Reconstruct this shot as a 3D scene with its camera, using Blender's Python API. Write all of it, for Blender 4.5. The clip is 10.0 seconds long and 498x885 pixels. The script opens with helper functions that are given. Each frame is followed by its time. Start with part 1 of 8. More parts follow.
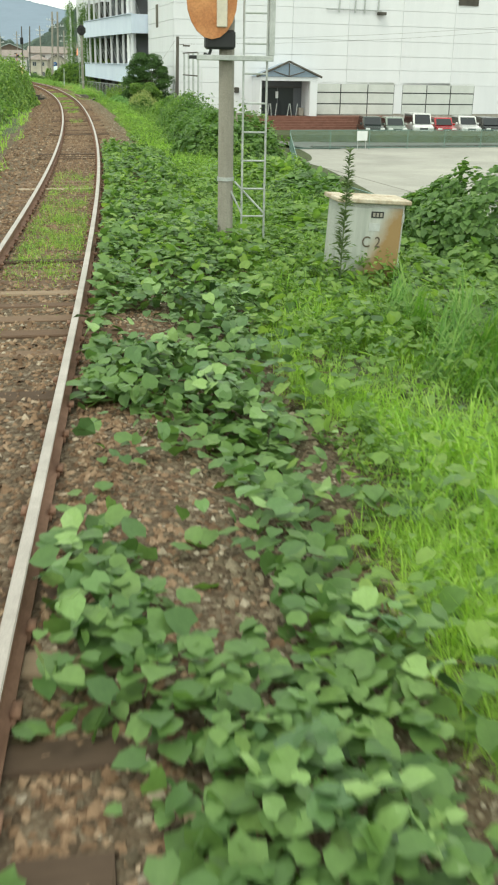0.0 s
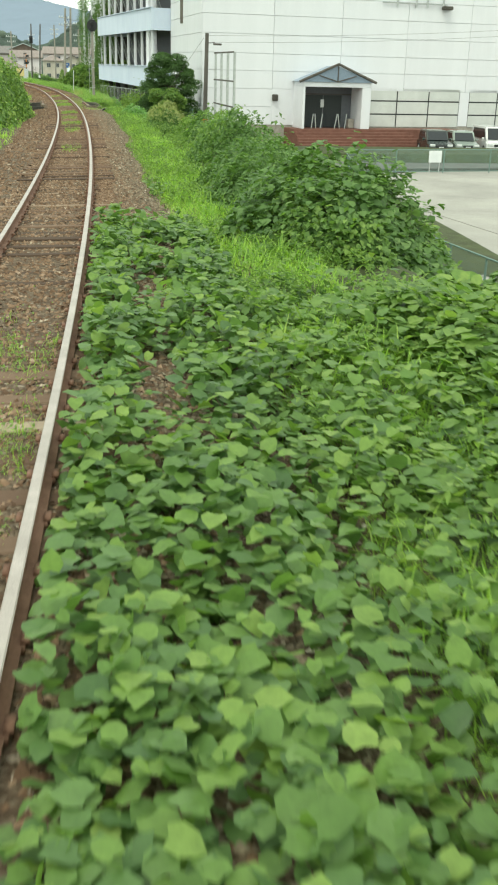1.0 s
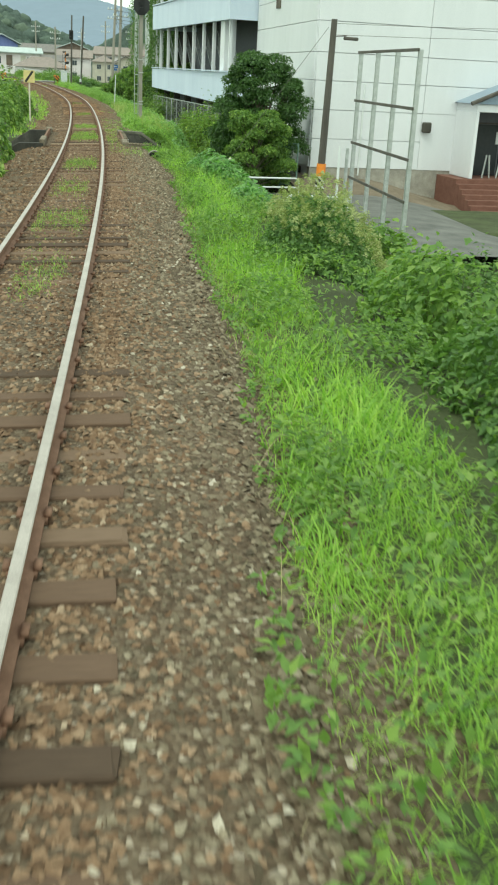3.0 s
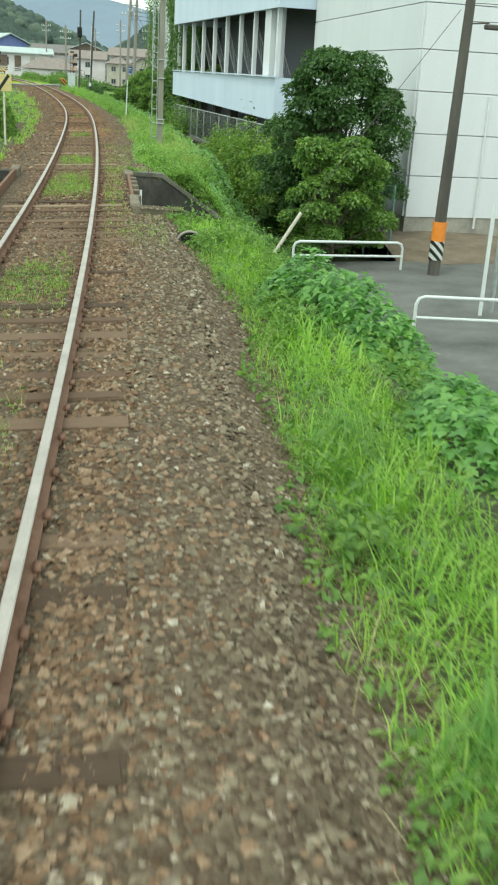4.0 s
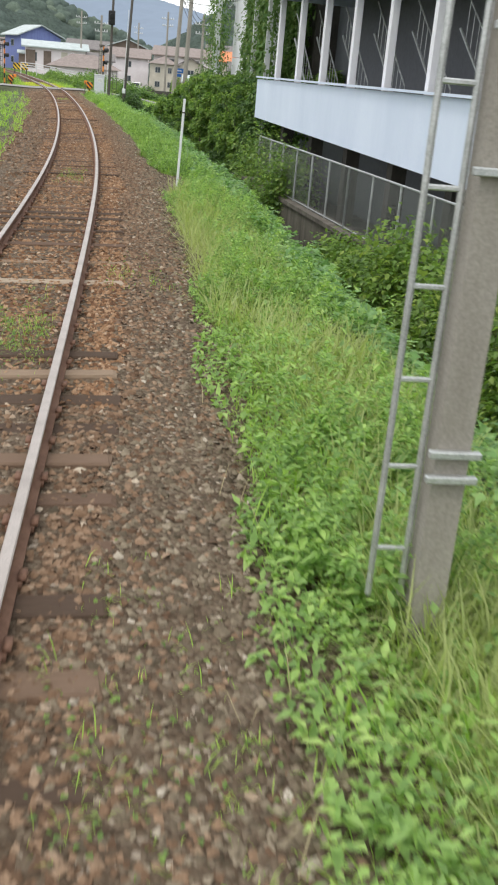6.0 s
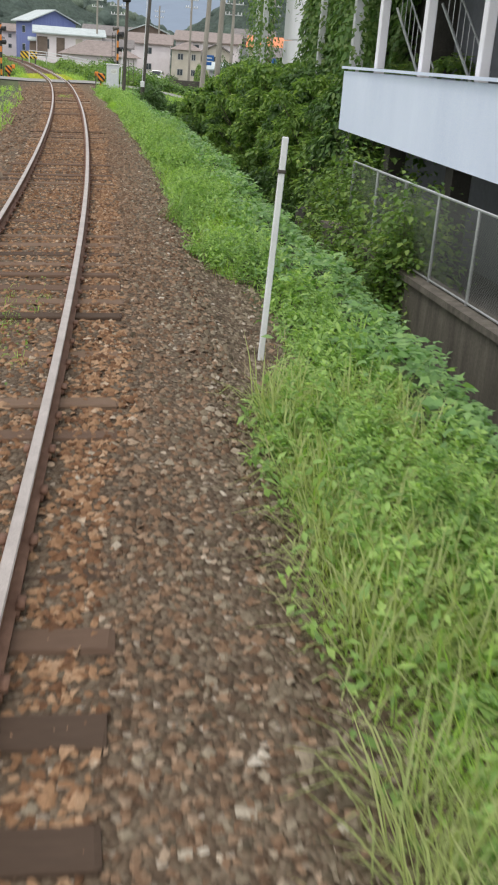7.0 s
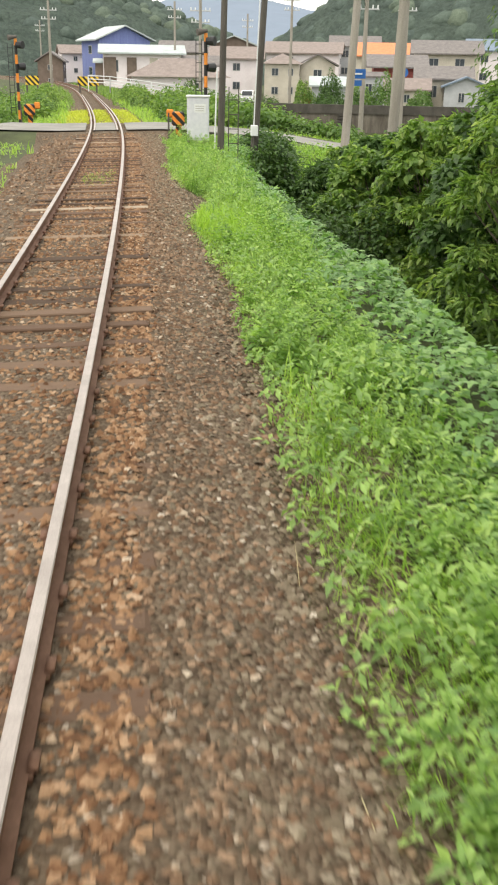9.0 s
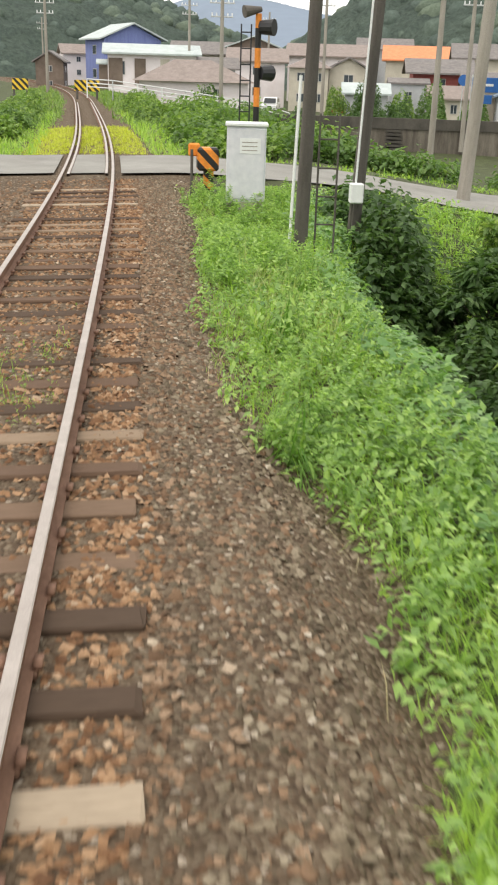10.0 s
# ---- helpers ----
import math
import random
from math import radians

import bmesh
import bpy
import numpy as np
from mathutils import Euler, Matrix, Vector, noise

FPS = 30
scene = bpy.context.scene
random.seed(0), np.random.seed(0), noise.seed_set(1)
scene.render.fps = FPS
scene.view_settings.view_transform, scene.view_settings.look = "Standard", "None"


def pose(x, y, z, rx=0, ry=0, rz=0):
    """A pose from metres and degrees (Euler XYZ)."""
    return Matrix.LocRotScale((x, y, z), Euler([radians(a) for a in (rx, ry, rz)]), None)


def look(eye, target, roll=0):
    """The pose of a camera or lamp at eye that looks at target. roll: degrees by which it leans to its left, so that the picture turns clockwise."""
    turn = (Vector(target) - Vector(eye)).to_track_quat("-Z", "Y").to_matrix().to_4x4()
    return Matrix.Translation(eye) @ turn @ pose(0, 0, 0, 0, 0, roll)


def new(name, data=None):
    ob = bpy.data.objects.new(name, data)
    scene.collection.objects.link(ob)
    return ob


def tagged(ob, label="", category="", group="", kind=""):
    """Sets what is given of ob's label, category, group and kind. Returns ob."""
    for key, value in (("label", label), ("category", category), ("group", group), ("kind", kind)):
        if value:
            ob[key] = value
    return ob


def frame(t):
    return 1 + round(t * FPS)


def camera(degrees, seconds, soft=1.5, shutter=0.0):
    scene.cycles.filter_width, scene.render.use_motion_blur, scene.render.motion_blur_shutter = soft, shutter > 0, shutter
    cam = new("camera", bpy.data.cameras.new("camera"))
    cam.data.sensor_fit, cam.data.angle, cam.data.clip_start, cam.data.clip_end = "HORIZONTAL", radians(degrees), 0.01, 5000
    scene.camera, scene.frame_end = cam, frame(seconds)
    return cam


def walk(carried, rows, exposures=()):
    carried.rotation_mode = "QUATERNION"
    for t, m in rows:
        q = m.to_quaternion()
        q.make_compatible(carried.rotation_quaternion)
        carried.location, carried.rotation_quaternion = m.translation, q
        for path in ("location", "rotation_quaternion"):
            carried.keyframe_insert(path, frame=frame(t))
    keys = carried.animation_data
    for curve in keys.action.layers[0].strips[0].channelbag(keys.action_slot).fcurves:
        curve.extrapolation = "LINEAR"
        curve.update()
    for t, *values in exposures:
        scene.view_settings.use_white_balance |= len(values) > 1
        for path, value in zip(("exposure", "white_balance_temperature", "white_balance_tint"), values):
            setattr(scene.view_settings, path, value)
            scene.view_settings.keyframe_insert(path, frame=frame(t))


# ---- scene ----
cam = camera(28.05, 10.0, soft=2.1, shutter=0.07)
# seconds, eye x, y, z, yaw, pitch, roll
PATH = [
    (0, 1.134, 0.133, 2.231, 0.13, -20.70, 1.10),
    (0.3, 0.634, 4.424, 2.228, 0.34, -20.67, 1.55),
    (0.5, 0.294, 7.280, 2.227, 0.52, -20.61, 1.54),
    (1, -0.596, 14.396, 2.226, 1.01, -20.59, 1.49),
    (1.5, -1.565, 21.458, 2.227, 1.52, -20.51, 1.44),
    (2, -2.635, 28.437, 2.232, 2.19, -20.36, 1.46),
    (2.2, -3.088, 31.222, 2.234, 2.54, -20.36, 1.37),
    (3.3, -5.864, 46.906, 2.245, 3.66, -20.37, 3.29),
    (3.5, -6.416, 49.824, 2.247, 3.93, -20.35, 3.02),
    (4, -7.858, 57.209, 2.252, 4.29, -20.27, 3.32),
    (4.5, -9.378, 64.589, 2.257, 4.74, -20.25, 3.47),
    (5, -10.954, 71.830, 2.259, 5.09, -20.18, 4.08),
    (5.5, -12.577, 78.909, 2.261, 5.58, -20.13, 4.40),
    (5.7, -13.231, 81.691, 2.260, 5.63, -20.07, 4.89),
    (6.8, -16.926, 96.716, 2.252, 7.19, -20.90, 4.44),
    (7, -17.626, 99.443, 2.251, 7.40, -21.04, 4.30),
    (7.2, -18.344, 102.183, 2.250, 7.73, -21.14, 4.22),
    (7.5, -19.467, 106.337, 2.249, 8.15, -21.07, 3.91),
    (8, -21.485, 113.367, 2.245, 9.15, -20.87, 3.86),
    (8.5, -23.675, 120.519, 2.242, 11.26, -20.71, 2.30),
    (9, -26.009, 127.796, 2.243, 12.84, -20.64, 1.02),
    (9.5, -28.445, 135.137, 2.247, 13.28, -20.50, 1.06),
    (10, -30.943, 142.475, 2.244, 13.15, -20.47, 1.74),
]
EXPOSURES = [(0, 0.03, 7000, -5), (1.5, 0.08, 6950, -7), (2.2, -0.07, 6900, -9), (3.5, -0.05, 6600, -15), (4.5, 0.0, 6400, -7), (5, 0.27, 6450, -4), (5.5, 0.1, 6500, 8), (7, -0.2, 6600, 13), (7.5, -0.2, 6600, 10), (8, 0.16, 6350, 9), (8.5, 0.28, 6950, 7), (9, 0.22, 7200, 11), (10, 0.06, 7100, 12)]
walk(cam, [(t, pose(x, y, z, 0, 0, yaw) @ pose(0, 0, 0, 90 + pitch, 0, 0) @ pose(0, 0, 0, 0, 0, roll)) for t, x, y, z, yaw, pitch, roll in PATH], EXPOSURES)
# ---- end camera
# ---- world, sun, exposure
scene.view_settings.exposure = 0.0
world = bpy.data.worlds.new("sky")
scene.world = world
world.use_nodes = True
wn = world.node_tree
wn.nodes.clear()
sky = wn.nodes.new("ShaderNodeTexSky")
sky.sky_type = "NISHITA"
sky.sun_disc = False
sky.sun_elevation, sky.sun_rotation = radians(58), radians(200)
sky.air_density, sky.dust_density, sky.ozone_density = 1.4, 4.0, 1.0
veil = wn.nodes.new("ShaderNodeMix")
veil.data_type = "RGBA"
veil.inputs[0].default_value = 0.85
veil.inputs[7].default_value = (11.5, 11.9, 12.0, 1)
back = wn.nodes.new("ShaderNodeBackground")
back.inputs[1].default_value = 0.14
wout = wn.nodes.new("ShaderNodeOutputWorld")
wn.links.new(sky.outputs[0], veil.inputs[6])
wn.links.new(veil.outputs[2], back.inputs[0])
wn.links.new(back.outputs[0], wout.inputs[0])
sun = new("sun", bpy.data.lights.new("sun", "SUN"))
sun.data.energy, sun.data.angle, sun.data.color = 1.1, radians(14), (1.0, 0.96, 0.9)
sun.matrix_world = look((-20, -40, 80), (0, 0, 0))


# ---- materials
class Mat:
    """A small builder for node materials."""

    def __init__(self, name, rough=0.8, metal=0.0, spec=0.4):
        self.m = bpy.data.materials.new(name)
        self.m.use_nodes = True
        self.t = self.m.node_tree
        self.b = self.t.nodes["Principled BSDF"]
        self.b.inputs["Roughness"].default_value = rough
        self.b.inputs["Metallic"].default_value = metal
        self.b.inputs["Specular IOR Level"].default_value = spec
        self.co = self.t.nodes.new("ShaderNodeTexCoord").outputs["Object"]

    def node(self, kind, **values):
        n = self.t.nodes.new(kind)
        for k, v in values.items():
            n.inputs[k.replace("_", " ")].default_value = v
        return n

    def link(self, a, b):
        self.t.links.new(a, b)

    def noise(self, scale, detail=5.0, rough=0.6, stretch=None):
        n = self.node("ShaderNodeTexNoise", Scale=scale, Detail=detail, Roughness=rough)
        if stretch:
            mp = self.node("ShaderNodeMapping")
            mp.inputs["Scale"].default_value = stretch
            self.link(self.co, mp.inputs[0])
            self.link(mp.outputs[0], n.inputs["Vector"])
        else:
            self.link(self.co, n.inputs["Vector"])
        return n.outputs[0]

    def ramp(self, fac, stops):
        r = self.t.nodes.new("ShaderNodeValToRGB")
        e = r.color_ramp.elements
        while len(e) < len(stops):
            e.new(0.5)
        for el, (p, c) in zip(e, stops):
            el.position, el.color = p, (*c, 1)
        self.link(fac, r.inputs[0])
        return r.outputs[0]

    def mix(self, fac, a, b, mode="MIX"):
        n = self.t.nodes.new("ShaderNodeMix")
        n.data_type, n.blend_type = "RGBA", mode
        for v, sock in ((fac, 0), (a, 6), (b, 7)):
            if isinstance(v, bpy.types.NodeSocket):
                self.link(v, n.inputs[sock])
            else:
                n.inputs[sock].default_value = v if sock == 0 else (*v, 1)
        return n.outputs[2]

    def color(self, sock):
        if isinstance(sock, bpy.types.NodeSocket):
            self.link(sock, self.b.inputs["Base Color"])
        else:
            self.b.inputs["Base Color"].default_value = (*sock, 1)
        return self

    def bump(self, height, strength=0.4, dist=0.01):
        n = self.node("ShaderNodeBump", Strength=strength, Distance=dist)
        self.link(height, n.inputs["Height"])
        self.link(n.outputs[0], self.b.inputs["Normal"])
        return self

    def per_island(self):
        return self.t.nodes.new("ShaderNodeNewGeometry").outputs["Random Per Island"]

    def per_object(self):
        return self.t.nodes.new("ShaderNodeObjectInfo").outputs["Random"]


def surface(name, a, b, scale=3.0, fine=40.0, rough=0.8, metal=0.0, bump=0.3, dist=0.004, spec=0.4, stretch=None):
    """A surface of two tones: broad stains between a and b, and a fine grain."""
    k = Mat(name, rough, metal, spec)
    big = k.ramp(k.noise(scale, 6, 0.65, stretch), [(0.3, a), (0.7, b)])
    fn = k.noise(fine, 4, 0.6)
    k.color(k.mix(0.35, big, k.ramp(fn, [(0.3, (0.25, 0.25, 0.25)), (0.7, (0.75, 0.75, 0.75))]), "OVERLAY"))
    k.bump(fn, bump, dist)
    return k.m


def leafy(name, tones, rough=0.5, trans=0.35):
    """Leaves or blades: the tone varies from piece to piece, and some light passes through."""
    k = Mat(name, rough, 0.0, 0.35)
    n = len(tones)
    patch = k.noise(0.9, 3, 0.6)
    rnd = k.mix(0.45, k.per_island(), patch)
    col = k.ramp(rnd, [((i + 0.5) / n, c) for i, c in enumerate(tones)])
    mottle = k.noise(22, 4, 0.65)
    col = k.mix(0.3, col, k.ramp(mottle, [(0.3, (0.25, 0.27, 0.25)), (0.7, (0.75, 0.73, 0.7))]), "OVERLAY")
    k.color(col)
    k.bump(mottle, 0.35, 0.006)
    tr = k.t.nodes.new("ShaderNodeBsdfTranslucent")
    k.link(k.mix(1.0, col, (1.25, 1.35, 0.7), "MULTIPLY"), tr.inputs[0])
    ms = k.t.nodes.new("ShaderNodeMixShader")
    ms.inputs[0].default_value = trans
    k.link(k.b.outputs[0], ms.inputs[1])
    k.link(tr.outputs[0], ms.inputs[2])
    k.link(ms.outputs[0], k.t.nodes["Material Output"].inputs[0])
    return k.m


def stones(name, tones):
    k = Mat(name, 0.9, 0, 0.25)
    n = len(tones)
    # the last tone is rare: a few pale stones
    c = k.ramp(k.per_island(), [(0.965 * i / (n - 2), t) for i, t in enumerate(tones[:-1])] + [(1.0, tones[-1])])
    g = k.noise(60, 4, 0.7)
    k.color(k.mix(0.4, c, k.ramp(g, [(0.3, (0.2, 0.2, 0.2)), (0.7, (0.8, 0.8, 0.8))]), "OVERLAY"))
    k.bump(g, 0.5, 0.004)
    return k.m


def plain(name, col, rough=0.5, metal=0.0, spec=0.5):
    k = Mat(name, rough, metal, spec)
    n = k.noise(8, 5, 0.65)
    lo = tuple(c * 0.8 for c in col)
    k.color(k.ramp(n, [(0.3, lo), (0.65, col)]))
    k.bump(k.noise(70, 3), 0.12, 0.002)
    return k.m


KUDZU = [(0.06, 0.122, 0.042), (0.09, 0.168, 0.054), (0.118, 0.21, 0.064), (0.15, 0.25, 0.076), (0.2, 0.31, 0.098)]
M_KUDZU = leafy("kudzu leaf", KUDZU, 0.45, 0.3)
M_GRASS = leafy("fresh grass", [(0.191, 0.341, 0.070), (0.255, 0.440, 0.090), (0.331, 0.528, 0.100), (0.406, 0.594, 0.125), (0.534, 0.605, 0.230)], 0.5, 0.45)
M_SEDGE = leafy("tall grass", [(0.07, 0.17, 0.035), (0.12, 0.26, 0.05), (0.19, 0.33, 0.08), (0.30, 0.38, 0.14)], 0.55, 0.4)
M_WEED = leafy("weed leaf", [(0.1, 0.18, 0.052), (0.15, 0.26, 0.07), (0.215, 0.335, 0.085), (0.3, 0.42, 0.115)], 0.5, 0.42)
M_SHRUB = leafy("shrub leaf", [(0.07, 0.135, 0.042), (0.105, 0.195, 0.058), (0.15, 0.26, 0.08), (0.24, 0.35, 0.125)], 0.5, 0.4)
M_WEED2 = leafy("lush weed leaf", [(0.142, 0.25, 0.084), (0.235, 0.384, 0.12), (0.342, 0.52, 0.16), (0.5, 0.66, 0.22)], 0.45, 0.4)
M_VINE = leafy("bank vine leaf", [(0.105, 0.22, 0.08), (0.16, 0.305, 0.108), (0.215, 0.385, 0.135), (0.29, 0.47, 0.168), (0.4, 0.57, 0.22)], 0.38, 0.38)
M_TREE = leafy("tree leaf", [(0.045, 0.09, 0.03), (0.066, 0.132, 0.042), (0.092, 0.172, 0.054), (0.145, 0.235, 0.08)], 0.45, 0.35)
M_TREE2 = leafy("bank tree leaf", [(0.081, 0.151, 0.045), (0.140, 0.243, 0.067), (0.221, 0.346, 0.092), (0.400, 0.497, 0.151)], 0.4, 0.42)
M_IVY = leafy("ivy leaf", [(0.05, 0.12, 0.03), (0.09, 0.18, 0.05), (0.14, 0.23, 0.07), (0.2, 0.26, 0.1)], 0.6, 0.3)
M_BARK = surface("bark", (0.09, 0.07, 0.05), (0.18, 0.15, 0.12), 6, 50, 0.9, bump=0.8, dist=0.01)
M_DRY = plain("dry stalk", (0.42, 0.36, 0.2), 0.8)
M_SOIL = surface("soil", (0.042, 0.05, 0.022), (0.085, 0.105, 0.042), 1.2, 30, 0.95, bump=0.8, dist=0.02)
def crushed_bed():
    """Packed stones: every cell a stone with its own tone."""
    k = Mat("ballast bed", 0.95, 0, 0.25)
    v = k.node("ShaderNodeTexVoronoi", Scale=33.0)
    k.link(k.co, v.inputs["Vector"])
    sep = k.t.nodes.new("ShaderNodeSeparateColor")
    k.link(v.outputs["Color"], sep.inputs[0])
    c = k.ramp(sep.outputs[0], [(0.0, (0.082, 0.057, 0.038)), (0.35, (0.12, 0.086, 0.058)), (0.7, (0.155, 0.118, 0.082)), (0.95, (0.195, 0.156, 0.112)), (1.0, (0.42, 0.36, 0.29))])
    broad = k.noise(0.8, 5, 0.6)
    k.color(k.mix(0.35, c, k.ramp(broad, [(0.3, (0.3, 0.28, 0.26)), (0.7, (0.7, 0.68, 0.66))]), "OVERLAY"))
    inv = k.t.nodes.new("ShaderNodeMath")
    inv.operation = "SUBTRACT"
    inv.inputs[0].default_value = 1.0
    k.link(v.outputs["Distance"], inv.inputs[1])
    k.bump(inv.outputs[0], 1.0, 0.03)
    return k.m


M_BED = crushed_bed()
M_STONE_R = stones("rusty ballast", [(0.1, 0.06, 0.037), (0.155, 0.095, 0.058), (0.2, 0.126, 0.078), (0.245, 0.16, 0.102), (0.315, 0.222, 0.15), (0.46, 0.39, 0.3)])
M_STONE_O = stones("rust-orange ballast", [(0.115, 0.058, 0.031), (0.19, 0.1, 0.053), (0.258, 0.145, 0.078), (0.32, 0.192, 0.108), (0.4, 0.265, 0.165), (0.5, 0.41, 0.31)])
M_STONE_G = stones("grey ballast", [(0.075, 0.059, 0.039), (0.127, 0.100, 0.068), (0.175, 0.141, 0.098), (0.228, 0.187, 0.131), (0.301, 0.254, 0.186), (0.518, 0.464, 0.383)])
M_RUST = surface("rusty rail side", (0.155, 0.082, 0.054), (0.27, 0.155, 0.108), 4, 60, 0.85, 0.2, 0.4)
M_STEEL = surface("worn rail head", (0.35, 0.31, 0.285), (0.49, 0.44, 0.41), 3, 120, 0.5, 0.4, 0.05, 0.001, stretch=(1, 1, 1))


def sleeper_wood():
    k = Mat("sleeper wood", 0.9, 0, 0.2)
    o = k.per_object()
    tone = k.ramp(o, [(0.0, (0.085, 0.058, 0.042)), (0.3, (0.135, 0.088, 0.062)), (0.62, (0.18, 0.122, 0.086)), (0.91, (0.27, 0.2, 0.142)), (0.97, (0.38, 0.31, 0.235))])
    tone.node.color_ramp.interpolation = "CONSTANT"
    g = k.noise(7, 6, 0.7, (1.1, 13, 6))
    k.color(k.mix(0.32, tone, k.ramp(g, [(0.3, (0.2, 0.19, 0.18)), (0.7, (0.78, 0.77, 0.75))]), "OVERLAY"))
    return k.bump(g, 0.7, 0.008).m


M_SLEEPER = sleeper_wood()
M_CONC = surface("weathered concrete", (0.27, 0.25, 0.22), (0.46, 0.43, 0.38), 2.0, 35, 0.9, bump=0.4)
# dark uneven concrete tone for slabs, columns, kerbs and small fittings
M_CONC_DARK = surface("dark mottled concrete", (0.045, 0.042, 0.037), (0.11, 0.102, 0.088), 1.1, 24, 0.95, bump=0.5, stretch=(1, 1, 0.5))
M_CONC_WET = surface("stained canal wall", (0.07, 0.06, 0.05), (0.2, 0.18, 0.15), 1.6, 24, 0.92, bump=0.5, stretch=(1.6, 1.6, 0.25))
M_POLE = surface("concrete pole", (0.24, 0.22, 0.19), (0.36, 0.34, 0.30), 3, 60, 0.85, bump=0.2, stretch=(1, 1, 0.15))
M_POLE_DK = surface("dark pole", (0.07, 0.063, 0.056), (0.135, 0.123, 0.108), 3, 60, 0.8, bump=0.2, stretch=(1, 1, 0.15))
M_GALV = surface("galvanised steel", (0.4, 0.42, 0.42), (0.6, 0.62, 0.62), 5, 80, 0.45, 0.6, 0.1)
M_BLACK = plain("black paint", (0.02, 0.021, 0.024), 0.5)
M_WHITE = surface("white paint", (0.68, 0.71, 0.72), (0.8, 0.82, 0.83), 1.5, 60, 0.6, bump=0.08)
M_WALL = surface("white wall panel", (0.72, 0.73, 0.77), (0.81, 0.82, 0.86), 0.35, 50, 0.75, bump=0.08, stretch=(1, 1, 0.2))
M_SLAB = surface("pale blue parapet", (0.61, 0.69, 0.84), (0.71, 0.79, 0.93), 0.6, 50, 0.6, bump=0.08, stretch=(1, 1, 0.3))
# bluish dark grey that holds the shade of deep interiors as colour
M_DARKIN = plain("interior shade tone", (0.15, 0.16, 0.18), 0.8)
M_ASPH_PALE = surface("pale worn asphalt", (0.2, 0.195, 0.18), (0.3, 0.295, 0.275), 0.6, 60, 0.95, bump=0.4)
M_ASPH = surface("asphalt", (0.095, 0.095, 0.09), (0.185, 0.182, 0.172), 0.9, 60, 0.9, bump=0.4)
M_GRAVEL = surface("gravel lot", (0.27, 0.26, 0.24), (0.4, 0.385, 0.35), 0.25, 25, 0.95, bump=0.5)
M_WATER = Mat("canal water", 0.12, 0, 0.5).color((0.012, 0.014, 0.010)).m


# ---- helpers for meshes
def mesh_object(name, verts, faces, mats, parent=None, mat_index=None, smooth=False):
    me = bpy.data.meshes.new(name)
    me.from_pydata([tuple(v) for v in verts], [], [tuple(f) for f in faces])
    for m in mats if isinstance(mats, (list, tuple)) else [mats]:
        me.materials.append(m)
    if mat_index is not None:
        me.polygons.foreach_set("material_index", np.asarray(mat_index, np.int32))
    if smooth:
        me.polygons.foreach_set("use_smooth", np.ones(len(me.polygons), bool))
    me.update()
    ob = new(name, me)
    if parent:
        ob.parent = parent
    return ob


def tri_object(name, verts, tris, mat, parent=None, smooth=False):
    """A large mesh of triangles, from arrays."""
    me = bpy.data.meshes.new(name)
    me.vertices.add(len(verts))
    me.vertices.foreach_set("co", np.ascontiguousarray(verts, np.float32).ravel())
    me.loops.add(3 * len(tris))
    me.loops.foreach_set("vertex_index", np.ascontiguousarray(tris, np.int32).ravel())
    me.polygons.add(len(tris))
    me.polygons.foreach_set("loop_start", np.arange(0, 3 * len(tris), 3, dtype=np.int32))
    me.polygons.foreach_set("loop_total", np.full(len(tris), 3, np.int32))
    if smooth:
        me.polygons.foreach_set("use_smooth", np.ones(len(tris), bool))
    me.materials.append(mat)
    me.update(calc_edges=True)
    ob = new(name, me)
    if parent:
        ob.parent = parent
    return ob


def turns(yaw, tilt, spin):
    """Rotation matrices: spin about z, then tilt about x, then yaw about z."""
    def rz(a):
        c, s, o, l = np.cos(a), np.sin(a), np.zeros_like(a), np.ones_like(a)
        return np.stack([np.stack([c, -s, o], -1), np.stack([s, c, o], -1), np.stack([o, o, l], -1)], -2)

    def rx(a):
        c, s, o, l = np.cos(a), np.sin(a), np.zeros_like(a), np.ones_like(a)
        return np.stack([np.stack([l, o, o], -1), np.stack([o, c, -s], -1), np.stack([o, s, c], -1)], -2)

    return rz(yaw) @ rx(tilt) @ rz(spin)


def scattered(shape, where, rot, size):
    """Vertices and triangles of many copies of a small shape."""
    v, f = shape
    size = np.asarray(size, float)
    if size.ndim == 1:
        size = size[:, None] * np.ones(3)
    pts = np.einsum("nij,nkj->nki", rot, v[None] * size[:, None, :]) + where[:, None, :]
    tris = f[None] + (np.arange(len(where)) * len(v))[:, None, None]
    return pts.reshape(-1, 3), tris.reshape(-1, 3)


def joined(pieces):
    vs, fs, n = [], [], 0
    for v, f in pieces:
        vs.append(v)
        fs.append(f + n)
        n += len(v)
    return np.concatenate(vs), np.concatenate(fs)


def empty(name, where=(0, 0, 0), rz=0.0, label="", category="", group="", kind=""):
    ob = new(name)
    ob.empty_display_size = 0.2
    ob.matrix_world = Matrix.Translation(where) @ Matrix.Rotation(rz, 4, "Z")
    return tagged(ob, label, category, group, kind)


def part(name, bm, mat, parent=None, label="", smooth=False):
    me = bpy.data.meshes.new(name)
    bm.normal_update()
    bm.to_mesh(me)
    bm.free()
    for m in mat if isinstance(mat, (list, tuple)) else [mat]:
        me.materials.append(m)
    if smooth:
        me.polygons.foreach_set("use_smooth", np.ones(len(me.polygons), bool))
    ob = new(name, me)
    if parent:
        ob.parent = parent
    return tagged(ob, label)


